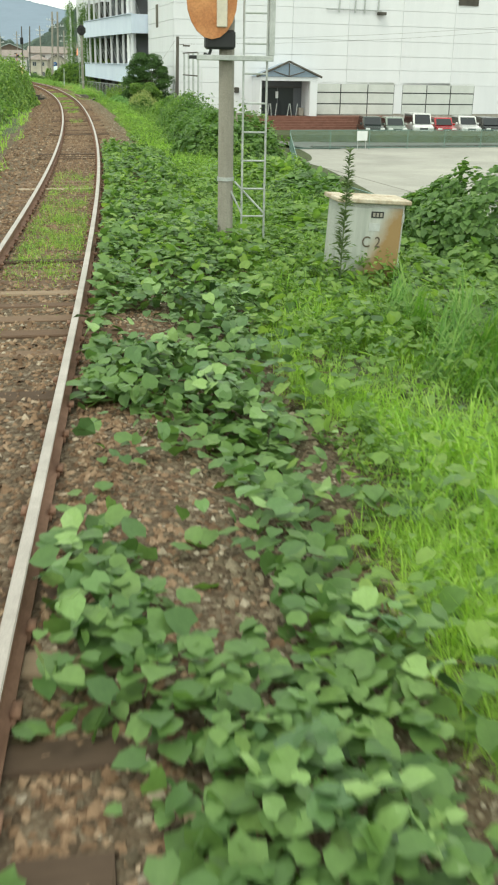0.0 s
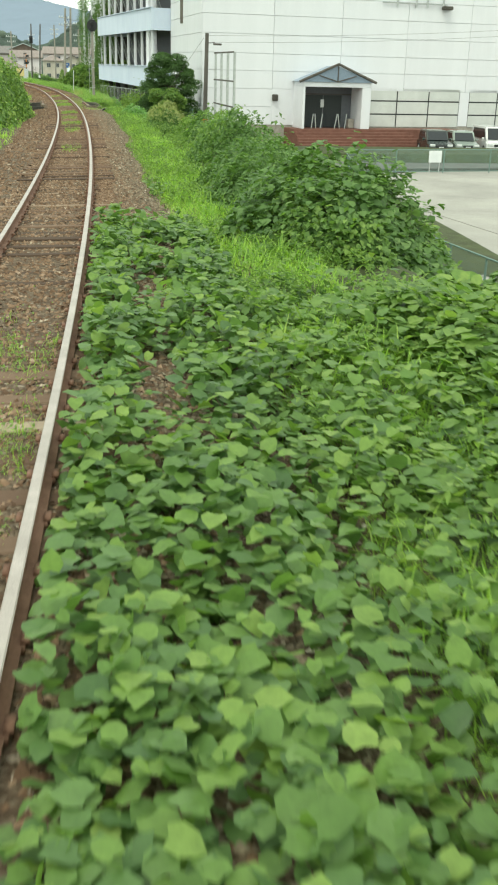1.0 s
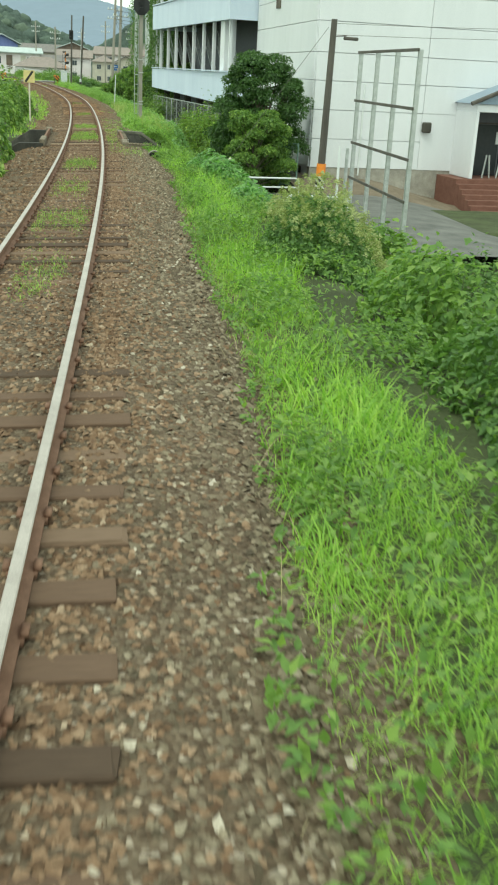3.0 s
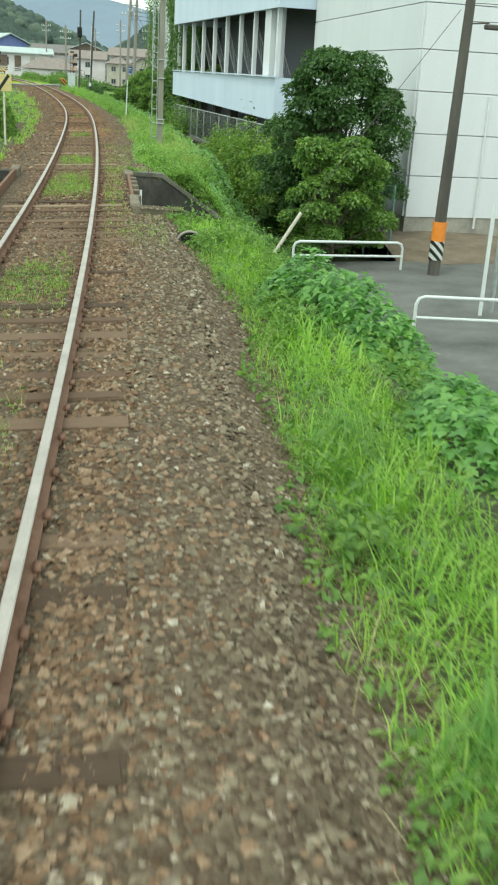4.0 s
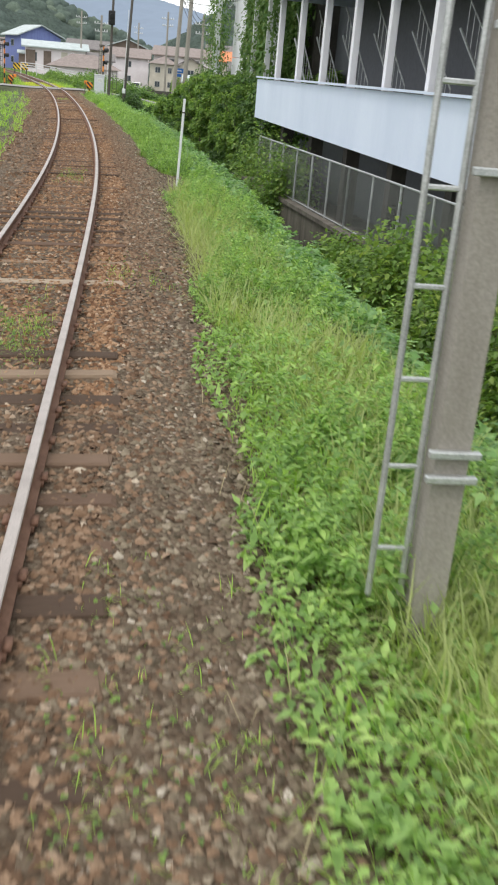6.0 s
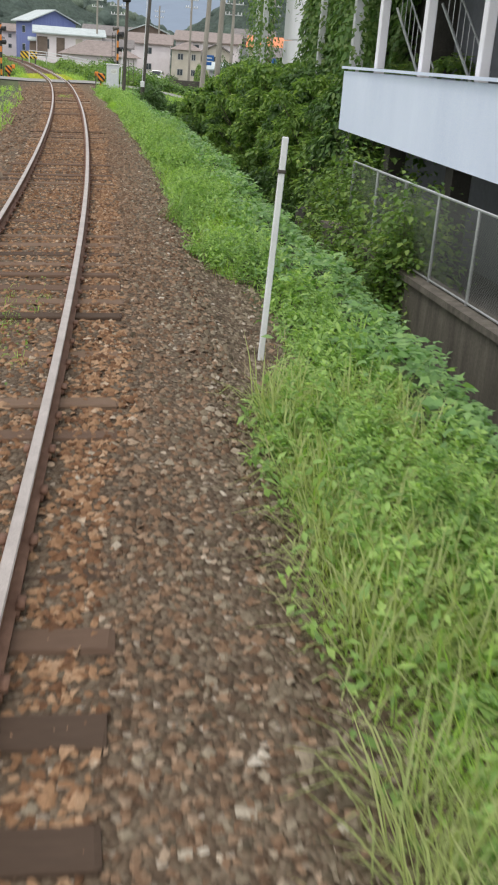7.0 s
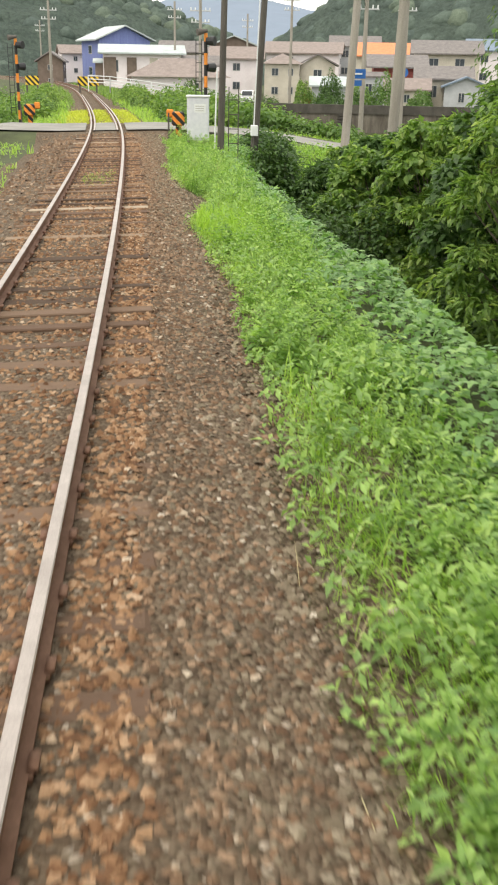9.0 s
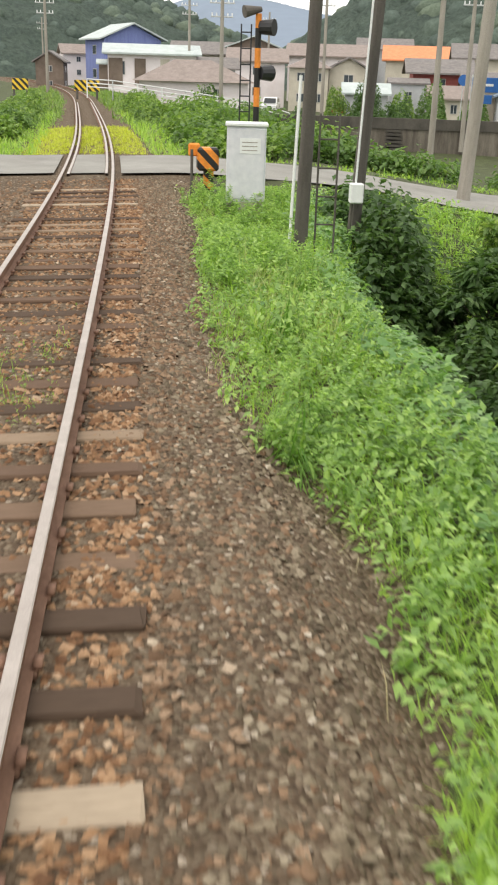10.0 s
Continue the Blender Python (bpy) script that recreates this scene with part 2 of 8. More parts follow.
def add_box(bm, lo, hi, bevel=0.0, m=None):
    lo, hi = Vector(lo), Vector(hi)
    r = bmesh.ops.create_cube(bm, size=1.0)
    mat = Matrix.Translation((lo + hi) / 2) @ Matrix.Diagonal((*(hi - lo), 1))
    bmesh.ops.transform(bm, matrix=(m @ mat) if m else mat, verts=r["verts"])
    if bevel:
        es = list({e for v in r["verts"] for e in v.link_edges})
        bmesh.ops.bevel(bm, geom=es, offset=bevel, segments=1, affect="EDGES", profile=0.5)
    return bm


def box(lo, hi, bevel=0.0):
    return add_box(bmesh.new(), lo, hi, bevel)


def add_rod(bm, a, b, r0, r1=None, n=8):
    a, b = Vector(a), Vector(b)
    d = b - a
    r = bmesh.ops.create_cone(bm, cap_ends=True, segments=n, radius1=r0, radius2=r0 if r1 is None else r1, depth=d.length)
    m = Matrix.Translation((a + b) / 2) @ d.to_track_quat("Z", "Y").to_matrix().to_4x4()
    bmesh.ops.transform(bm, matrix=m, verts=r["verts"])
    return bm


def rod(a, b, r0, r1=None, n=8):
    return add_rod(bmesh.new(), a, b, r0, r1, n)


def prism(outline, h, axis="z"):
    """A flat outline pushed out by h."""
    bm = bmesh.new()
    conv = {"z": lambda x, y, d: (x, y, d), "y": lambda x, y, d: (x, d, y), "x": lambda x, y, d: (d, x, y)}[axis]
    lo = [bm.verts.new(conv(x, y, 0)) for x, y in outline]
    hi = [bm.verts.new(conv(x, y, h)) for x, y in outline]
    bm.faces.new(lo)
    bm.faces.new(hi)
    for i in range(len(lo)):
        j = (i + 1) % len(lo)
        bm.faces.new((lo[i], lo[j], hi[j], hi[i]))
    bmesh.ops.recalc_face_normals(bm, faces=bm.faces)
    return bm


# ---- the line of the track: s metres along it, lat metres to its right
KNOT = np.arange(-10, 260, 15.0)
BEND = np.array([-0.002216, 0.000743, 0.002198, 0.001482, 0.001039, 0.001673, 0.001364, 0.000842, 0.003024, 0.001279, 0.001178, 0.000806, 0.002531, 0.001246, -0.000040, 0.000864, 0.001767, 0.001735])
CANT = np.radians([1.49, 0.97, 0.92, 1.45, 1.97, 2.50, 2.74, 2.32, 2.03, 1.66, 1.99, 1.61, 1.75, 1.79, 1.80, 1.80, 1.80, 1.80])
SG = np.arange(-14, 420, 0.25)
_k = np.interp(SG, KNOT, BEND)
_th = np.concatenate([[0], np.cumsum((_k[1:] + _k[:-1]) / 2 * 0.25)])
_i0 = int(np.searchsorted(SG, 0.0))
TH = _th - _th[_i0] + 0.11714
_x = np.concatenate([[0], np.cumsum(-(np.sin(TH[1:]) + np.sin(TH[:-1])) / 2 * 0.25)])
_y = np.concatenate([[0], np.cumsum((np.cos(TH[1:]) + np.cos(TH[:-1])) / 2 * 0.25)])
XC, YC = _x - _x[_i0], _y - _y[_i0]


def line(s, lat, z=0.0):
    """World places of (s, lat, z); arrays or numbers."""
    s, lat = np.asarray(s, float), np.asarray(lat, float)
    th = np.interp(s, SG, TH)
    return np.stack(np.broadcast_arrays(np.interp(s, SG, XC) + lat * np.cos(th), np.interp(s, SG, YC) + lat * np.sin(th), np.asarray(z, float)), -1)


def heading(s):
    return float(np.interp(s, SG, TH))


def bank(s):
    return np.interp(s, KNOT, CANT)


def smooth(a, b, x):
    t = np.clip((x - a) / (b - a), 0, 1)
    return t * t * (3 - 2 * t)


def wob(s, k=1.0, p=0.0):
    """A slow, uneven wave along the line."""
    return np.sin(s * 0.37 * k + p) * 0.5 + np.sin(s * 0.91 * k + 1.3 + p) * 0.3 + np.sin(s * 2.3 * k + 0.7 + 2 * p) * 0.2


BRIDGE0, BRIDGE1 = 75.9, 82.0
ROAD_Z = -2.55


def ground_z(s, lat, deck=False):
    """The height of the ground beside and under the track."""
    s, lat = np.broadcast_arrays(np.asarray(s, float), np.asarray(lat, float))
    r = np.abs(lat)
    z = -0.175 - 0.06 * smooth(0.9, 1.7, r) - 0.16 * smooth(1.7, 2.3, r)
    # right side: verge, bank, low ground
    edge0 = np.interp(s, [-10, 30, 45, 62, 74, 84, 87, 93, 100, 122, 128, 137, 144, 147, 160, 166, 176, 400], [5.2, 4.8, 4.2, 3.6, 2.9, 2.7, 3.8, 3.75, 3.65, 3.65, 3.85, 3.95, 3.9, 3.55, 3.4, 5.0, 6.0, 6])
    edge1 = np.interp(s, [-10, 20, 45, 62, 74, 84, 88, 100, 125, 160, 166, 176, 400], [9.0, 8.6, 8.0, 6.6, 5.0, 5.2, 5.4, 5.5, 5.6, 5.3, 10, 14, 16])
    low = np.interp(s, [-10, 60, 74, 83, 90, 125, 160, 168, 176, 187, 210, 226, 400], [-3.25, -3.1, -2.65, -2.65, -2.9, -3.0, -2.9, -0.9, -1.1, -3.3, -3.3, -2.2, -2.0])
    low = np.where(s < 140, low + (np.minimum(low, -3.25) - low) * smooth(12, 17, lat), low)
    down = smooth(edge0, edge1, lat)
    z = np.where(lat > 0, z * (1 - down) + low * down, z)
    # left side: a low verge that falls a little
    z = np.where(lat < 0, z - 0.25 * smooth(2.4, 4.5, -lat) - 1.2 * smooth(5, 14, -lat), z)
    # the road under the bridge
    gap = smooth(BRIDGE0 - 0.05, BRIDGE0, s) * (1 - smooth(BRIDGE1, BRIDGE1 + 0.05, s))
    if deck:
        gap = gap * (r > 1.22)
    z = z * (1 - gap) + (ROAD_Z - 0.05) * gap
    # beside the wing walls the bank keeps below their falling tops
    cope = np.interp(lat, [2.0, 2.07, 4.75, 5.6], [0.5, -0.2, -2.0, -2.6])
    beyond = np.where(s >= BRIDGE1, s - BRIDGE1, BRIDGE0 - s)
    z = np.where((beyond >= 0) & (beyond < 4) & (lat > 2.0), np.minimum(z, cope + 0.5 * beyond), z)
    # the crossing road stands level with the rails
    cross = smooth(167.5, 169.2, s) * (1 - smooth(174.5, 176, s)) * (1 - smooth(2.5, 9, lat)) * (1 - smooth(3, 9, -lat))
    z = z * (1 - cross) - 0.06 * cross
    z = z + np.sin(bank(s)) * np.clip(lat, -2, 2) * (1 - smooth(2.2, 4, r)) * (1 - gap)
    return z


def grid_strip(name, s_values, lat_values, zfun, mat, label="", category="", kind="structure", lift=0.0):
    S, L = np.meshgrid(s_values, lat_values, indexing="ij")
    P = line(S, L, zfun(S, L) + lift).reshape(-1, 3)
    n, m = S.shape
    a = (np.arange(n - 1)[:, None] * m + np.arange(m - 1)[None]).ravel()
    tris = np.concatenate([np.stack([a, a + 1, a + m + 1], -1), np.stack([a, a + m + 1, a + m], -1)])
    flip = np.cross(P[tris[0, 1]] - P[tris[0, 0]], P[tris[0, 2]] - P[tris[0, 0]])[2] < 0
    ob = tri_object(name, P, tris[:, ::-1] if flip else tris, mat, smooth=True)
    return tagged(ob, label, category, "", kind)


# ---- ground
def build_ground():
    s1 = np.concatenate([np.arange(-13, 75.6, 0.6), [BRIDGE0 - 0.06, BRIDGE0 + 0.0], np.arange(76.5, 81.9, 0.6), [BRIDGE1 - 0.0, BRIDGE1 + 0.06], np.arange(82.6, 200, 0.6), np.arange(201, 400, 3)])
    l1 = np.concatenate([[-120, -70, -45, -30, -20, -14, -10, -8, -6.5, -5.5], np.arange(-5, 10.1, 0.25), [11, 12, 14, 17, 22, 30, 45, 70, 120, 180]])
    S, L = np.meshgrid(s1, l1, indexing="ij")
    Z = ground_z(S, L)
    Z = Z + 0.05 * np.sin(S * 1.7 + L * 2.1) * smooth(2.5, 4, np.abs(L)) * (np.abs(L) < 12)
    P = line(S, L, Z).reshape(-1, 3)
    n, m = S.shape
    a = (np.arange(n - 1)[:, None] * m + np.arange(m - 1)[None]).ravel()
    quads = np.stack([a, a + 1, a + m + 1, a + m], -1)
    far = np.array([(-3000, -3000, -4.2), (3000, -3000, -4.2), (3000, 4000, -4.2), (-3000, 4000, -4.2)], float)
    verts = np.concatenate([P, far])
    faces = quads.tolist() + [[len(P), len(P) + 1, len(P) + 2, len(P) + 3]]
    lc = (L[:-1, :-1] + L[1:, 1:]).ravel() / 2
    sc = (S[:-1, :-1] + S[1:, 1:]).ravel() / 2
    idx = np.where(np.abs(lc) < 2.6 + 0.25 * wob(sc), 1, 0).tolist() + [0]
    ob = mesh_object("ground", verts, faces, [M_SOIL, M_BED], mat_index=idx, smooth=True)
    tagged(ob, "earth ground with railway embankment and ballast bed", "ground", "", "structure")


build_ground()


# ---- track
RAIL = [(-0.061, -0.14), (0.061, -0.14), (0.061, -0.128), (0.012, -0.112), (0.010, -0.045), (0.0325, -0.034), (0.0325, -0.006), (0.026, 0.0), (-0.026, 0.0), (-0.0325, -0.006), (-0.0325, -0.034), (-0.010, -0.045), (-0.012, -0.112), (-0.061, -0.128)]


def build_rail(parent, lat0, s0, s1, profile=RAIL, drop=0.0):
    ss = np.arange(s0, s1 + 0.1, 1.0)
    n = len(profile)
    rows = []
    for x, z in profile:
        lat = lat0 + x
        rows.append(line(ss, lat, z - drop + np.sin(bank(ss)) * lat0))
    V = np.stack(rows, 1).reshape(-1, 3)
    faces, idx = [], []
    for i in range(len(ss) - 1):
        for j in range(n):
            k = (j + 1) % n
            faces.append((i * n + j, i * n + k, (i + 1) * n + k, (i + 1) * n + j))
            idx.append(1 if j in (6, 7, 8) else 0)
    return mesh_object("rail", V, faces, [M_RUST, M_STEEL], parent, idx)


def build_track():
    track = empty("railway_track", label="single railway track with rusty rails on timber sleepers", category="railway track", kind="structure")
    for lat0 in (-0.566, 0.566):
        tagged(build_rail(track, lat0, -8, 330), "rust-brown rail with a bright worn head")
    # guard rails on the crossing and the far bridge
    for lat0 in (-0.42, 0.42):
        tagged(build_rail(track, lat0, 169, 215), "rusty check rail")
    # fastenings
    bm = box((-0.075, -0.075, -0.16), (0.075, 0.075, -0.128), 0.0)
    for dx in (-0.075, 0.075):
        add_box(bm, (dx - 0.02, -0.05, -0.13), (dx + 0.02, 0.05, -0.108))
    v = np.array([x.co[:] for x in bm.verts])
    bm.verts.index_update()
    f = []
    for face in bm.faces:
        ids = [x.index for x in face.verts]
        f += [(ids[0], ids[i], ids[i + 1]) for i in range(1, len(ids) - 1)]
    bm.free()
    shape = (v, np.array(f))
    ss = np.repeat(np.arange(-6, 200, 0.62), 2)
    lat = np.tile([-0.566, 0.566], len(ss) // 2)
    th = np.interp(ss, SG, TH)
    V, F = scattered(shape, line(ss, lat, np.sin(bank(ss)) * lat), turns(th, 0 * th, 0 * th), np.ones(len(ss)))
    tagged(tri_object("rail_fastening", V, F, M_RUST, track), "rusty plates and spikes", kind="stuff")
    return track


TRACK = build_track()


def stone_shape(rng, ridge=True):
    """A rough, angular piece of crushed rock that lies in the bed."""
    v = np.array([(1, 0.7, 0), (-0.9, 0.8, 0), (-1, -0.7, 0), (0.9, -0.8, 0)], float)
    top = [(0.45, 0.1, 0.85), (-0.45, -0.1, 0.75)] if ridge else [(0.1, 0.0, 0.9)]
    v = np.concatenate([v, np.array(top)])
    v += 0.6 * (rng.random(v.shape) - 0.5)
    f = [(0, 1, 5), (0, 5, 4), (1, 2, 5), (2, 3, 4), (2, 4, 5), (3, 0, 4)] if ridge else [(0, 1, 4), (1, 2, 4), (2, 3, 4), (3, 0, 4)]
    return v, np.array(f)


def stones_at(rng, s, lat, size, sink=0.12):
    z = ground_z(s, lat, True) + size * (0.05 - sink)
    where = line(s, lat, z)
    n = len(s)
    rot = turns(rng.random(n) * 6.283, rng.random(n) * 0.6, rng.random(n) * 6.283)
    pieces = []
    kinds = [stone_shape(rng, k < 5) for k in range(8)]
    pick = rng.integers(0, 8, n)
    sz = size[:, None] * (0.75 + 0.5 * rng.random((n, 3)))
    for k in range(8):
        m = pick == k
        if m.any():
            pieces.append(scattered(kinds[k], where[m], rot[m], sz[m]))
    return joined(pieces)


def build_ballast():
    rng = np.random.default_rng(4)

    def spread(n, s0, s1, l0, l1):
        s, l = s0 + rng.random(n) * (s1 - s0), l0 + rng.random(n) * (l1 - l0)
        keep = ~((s > BRIDGE0 - 0.1) & (s < BRIDGE1 + 0.1) & (l > 1.25)) & ~((s > 168.6) & (s < 175))
        near_rail = np.minimum(np.abs(l - 0.566), np.abs(l + 0.566)) > 0.07
        row = np.round((s + 5) / 0.62)
        on = (np.abs(s + 5 - 0.62 * row) < 0.105) & (np.abs(l) < 1.05)
        bury = np.where(np.sin(row * 12.9898) > -0.1, 1.0, 0.35) * (1 - 0.45 * smooth(135, 148, s))
        keep &= near_rail & (~on | (rng.random(n) < bury))
        return s[keep], l[keep]

    def size_of(n, base):
        return base * np.exp(0.22 * rng.standard_normal(n))

    s, l = spread(84000, -1, 172, -0.95, 1.0)
    # rusty stones lie towards the rails, greyer ones on the shoulder
    size = size_of(len(s), 0.0218)
    for m, mat in ((s < 94, M_STONE_R), (s >= 94, M_STONE_O)):
        V, F = stones_at(rng, s[m], l[m], size[m])
        tagged(tri_object("ballast", V, F, mat, TRACK), "rust-stained crushed rock ballast", kind="stuff")
    s, l = spread(150000, 1.5, 172, 0.72, 2.78)
    k = rng.random(len(l)) < np.clip((2.6 + 0.3 * wob(s) + 0.5 * smooth(106, 108, s) * (1 - smooth(113, 115, s)) - l) * 2.5, 0.1, 1)
    s, l = s[k], l[k]
    warm = rng.random(len(s)) < np.clip(1.12 + 0.35 * smooth(90, 100, s) - 0.12 * smooth(142, 150, s) - (l - 0.7) * 0.95 + 0.12 * wob(s, 1.1), 0.1, 0.97)
    V, F = stones_at(rng, s[~warm], l[~warm], size_of((~warm).sum(), 0.0222))
    tagged(tri_object("ballast", V, F, M_STONE_G, TRACK), "grey crushed rock ballast", kind="stuff")
    rich = (s >= 94) & (l < 1.05 + 0.15 * wob(s, 1.6))
    for m, mat in ((warm & ~rich, M_STONE_R), (warm & rich, M_STONE_O)):
        V, F = stones_at(rng, s[m], l[m], size_of(m.sum(), 0.0215))
        tagged(tri_object("ballast", V, F, mat, TRACK), "rust-stained crushed rock ballast", kind="stuff")
    s, l = spread(12000, 4, 172, -2.2, -0.9)
    V, F = stones_at(rng, s, l, size_of(len(s), 0.034))
    tagged(tri_object("ballast", V, F, M_STONE_R, TRACK), "rust-stained crushed rock ballast", kind="stuff")


build_ballast()


# ---- the bridge over the small road
def across(s, lat, z=0.0):
    """The pose of a thing whose x axis points to the right of the track and y along it."""
    p = line(s, lat, z)
    return Matrix.Translation(p) @ Matrix.Rotation(heading(s), 4, "Z")


M_KERB = surface("mossy worn concrete", (0.11, 0.088, 0.062), (0.28, 0.24, 0.185), 3.0, 22, 0.95, bump=0.8, dist=0.012)


M_COPE = surface("grey-green coping", (0.075, 0.075, 0.055), (0.19, 0.18, 0.145), 2.5, 24, 0.95, bump=0.8, dist=0.012)


def wing_face():
    """Soot-dark concrete with pour lines, stains and pale specks."""
    k = Mat("soot-dark wing wall", 0.95, 0, 0.3)
    stain = k.ramp(k.noise(0.9, 7, 0.7, (1, 1, 0.6)), [(0.32, (0.032, 0.032, 0.029)), (0.5, (0.065, 0.063, 0.056)), (0.66, (0.14, 0.133, 0.115))])
    fleck = k.ramp(k.noise(17, 3, 0.6), [(0.7, (0, 0, 0)), (0.76, (1, 1, 1))])
    c = k.mix(fleck, stain, (0.2, 0.19, 0.165))
    g = k.noise(40, 5, 0.7)
    k.color(k.mix(0.5, c, k.ramp(g, [(0.3, (0.25, 0.25, 0.25)), (0.7, (0.75, 0.75, 0.75))]), "OVERLAY"))
    return k.bump(g, 0.8, 0.01).m


M_WING = wing_face()


def wing_wall(name, s, side, label):
    """A wall across the bank whose top falls away from the track. side: -1 on the near abutment, 1 on the far one."""
    m = across(s, 0)
    wall = empty(name, label=label, category="retaining wall", kind="structure")
    wall.matrix_world = m
    th = 0.34
    out = [(-6.0, ROAD_Z - 0.4), (5.6, ROAD_Z - 0.4), (5.15, -2.35), (4.7, -1.95), (2.05, -0.16), (1.25, -0.14), (1.25, -0.5), (-1.25, -0.5), (-1.25, -0.14), (-2.0, -0.16), (-5.2, -2.2), (-6.0, -2.4)]
    bm = prism(out, th * side, "y")
    part("wall", bm, M_WING, wall, "soot-dark stained concrete face")
    # pale coping along the falling top
    top = [(1.22, -0.14), (2.07, -0.16), (4.75, -1.96), (5.2, -2.36), (5.2, -2.28), (4.78, -1.86), (2.1, -0.075), (1.22, -0.055)]
    bm = prism(top, (th + 0.05) * side, "y")
    bmesh.ops.translate(bm, verts=bm.verts, vec=(0, -0.025 * side, 0))
    part("coping", bm, M_COPE if side > 0 else M_KERB, wall, "weathered concrete coping")
    return wall


wing_wall("wing_wall", BRIDGE1, 1, "dark stained concrete wing wall of a small railway bridge")
wing_wall("wing_wall", BRIDGE0, -1, "concrete wing wall topped with a pale coping")


def build_bridge():
    deck = empty("railway_bridge", label="short concrete railway bridge deck with steel edge girder", category="bridge", kind="structure")
    deck.matrix_world = across((BRIDGE0 + BRIDGE1) / 2, 0)
    h = (BRIDGE1 - BRIDGE0) / 2
    part("deck_slab", box((-1.28, -h - 0.3, -0.62), (1.2, h + 0.3, -0.21)), M_BED, deck, "ballasted deck")
    for sx in (1, -1):
        part("edge_girder", box((sx * 1.27 - 0.03, -h + 0.9, -0.52), (sx * 1.27 + 0.03, h - 0.6, -0.03), 0.008), M_RUST, deck, "thin rusty steel edge girder")
        part("kerb_block", box((sx * 1.29 - 0.085, -h - 0.3, -0.35), (sx * 1.29 + 0.085, -h + 1.35, -0.02), 0.02), M_KERB, deck, "long pale concrete kerb block")
        part("kerb_block", box((sx * 1.29 - 0.1, h - 0.72, -0.35), (sx * 1.29 + 0.1, h + 0.25, -0.03), 0.02), M_KERB, deck, "pale concrete kerb block")
    for y in (-1.55, -0.65, 0.2, 1.0, 1.75):
        part("bracket", box((1.24, y - 0.1, -0.3), (1.44, y + 0.1, -0.05), 0.015), M_KERB, deck, "pale concrete bracket stub")
    bm = bmesh.new()
    add_rod(bm, (1.5, 0.62, -0.55), (1.5, 0.7, -0.2), 0.03, 0.03, 8)
    part("pipe_end", bm, M_WHITE, deck, "white plastic pipe end")


build_bridge()


def coping_rubble():
    """Loose stones that lie over the near coping and its verge."""
    rng = np.random.default_rng(31)
    n = 3000
    s, l = BRIDGE0 - 0.42 + 0.4 * rng.random(n), 1.35 + 3.2 * rng.random(n)
    top = np.interp(l, [1.2, 2.1, 4.78], [-0.06, -0.075, -1.86])
    where = line(s, l, top + 0.005 + 0.01 * rng.random(n))
    kinds = [stone_shape(rng) for _ in range(5)]
    pick = rng.integers(0, 5, n)
    size = 0.008 + 0.014 * rng.random(n) ** 2
    V, F = joined([scattered(kinds[k], where[pick == k], turns(rng.random((pick == k).sum()) * 6.28, rng.random((pick == k).sum()) * 0.6, 0 * where[pick == k][:, 0]), size[pick == k]) for k in range(5)])
    heap = tri_object("rubble", V, F, M_STONE_G)
    tagged(heap, "loose pale rubble over the wall coping", "rubble", "", "stuff")


coping_rubble()


# the small road dips under the bridge and climbs towards the white building
def road_z(S, L):
    return ROAD_Z + 0.0 * S + 0.2 * smooth(4, 9, L) - 0.72 * smooth(11.5, 17, L)


grid_strip("road", np.linspace(76.3, 80.8, 8), np.linspace(-12, 19, 44), road_z, M_ASPH, "worn grey asphalt lane passing under the railway", "road")
grid_strip("road_apron", np.linspace(70, 76.3, 8), np.linspace(6.4, 19, 20), road_z, M_ASPH, "worn grey asphalt lane beside the bank", "road", lift=0.0)
grid_strip("road_apron", np.linspace(80.8, 84.2, 5), np.linspace(5.6, 19, 20), road_z, M_ASPH, "worn grey asphalt lane by the guard rail", "road")
M_EARTH = surface("bare brown earth", (0.13, 0.1, 0.07), (0.24, 0.19, 0.14), 1.4, 26, 0.95, bump=0.6, dist=0.015)
grid_strip("earth_verge", np.linspace(83.9, 95, 16), np.linspace(8.7, 17.5, 20), lambda S, L: -2.38 + 0.34 * smooth(84, 86, S) - 0.95 * smooth(12.0, 17, L) + 0.04 * np.sin(3 * S + 2 * L), M_EARTH, "bare brown earth at the foot of the hall", "ground")


# ---- the white hall
HALL = Matrix.Translation((-5.85, 88.6, 0)) @ Matrix.Rotation(radians(19.5), 4, "Z")
HALL_BASE = -1.95
LOT_Z = -3.1
JOINTS = [-1.6, -0.37, 0.85, 2.05, 3.2, 4.45, 5.7, 6.95, 8.2, 9.45, 10.7, 11.95, 13.2]
SIDE_END, TOP = 15.02, 13.2


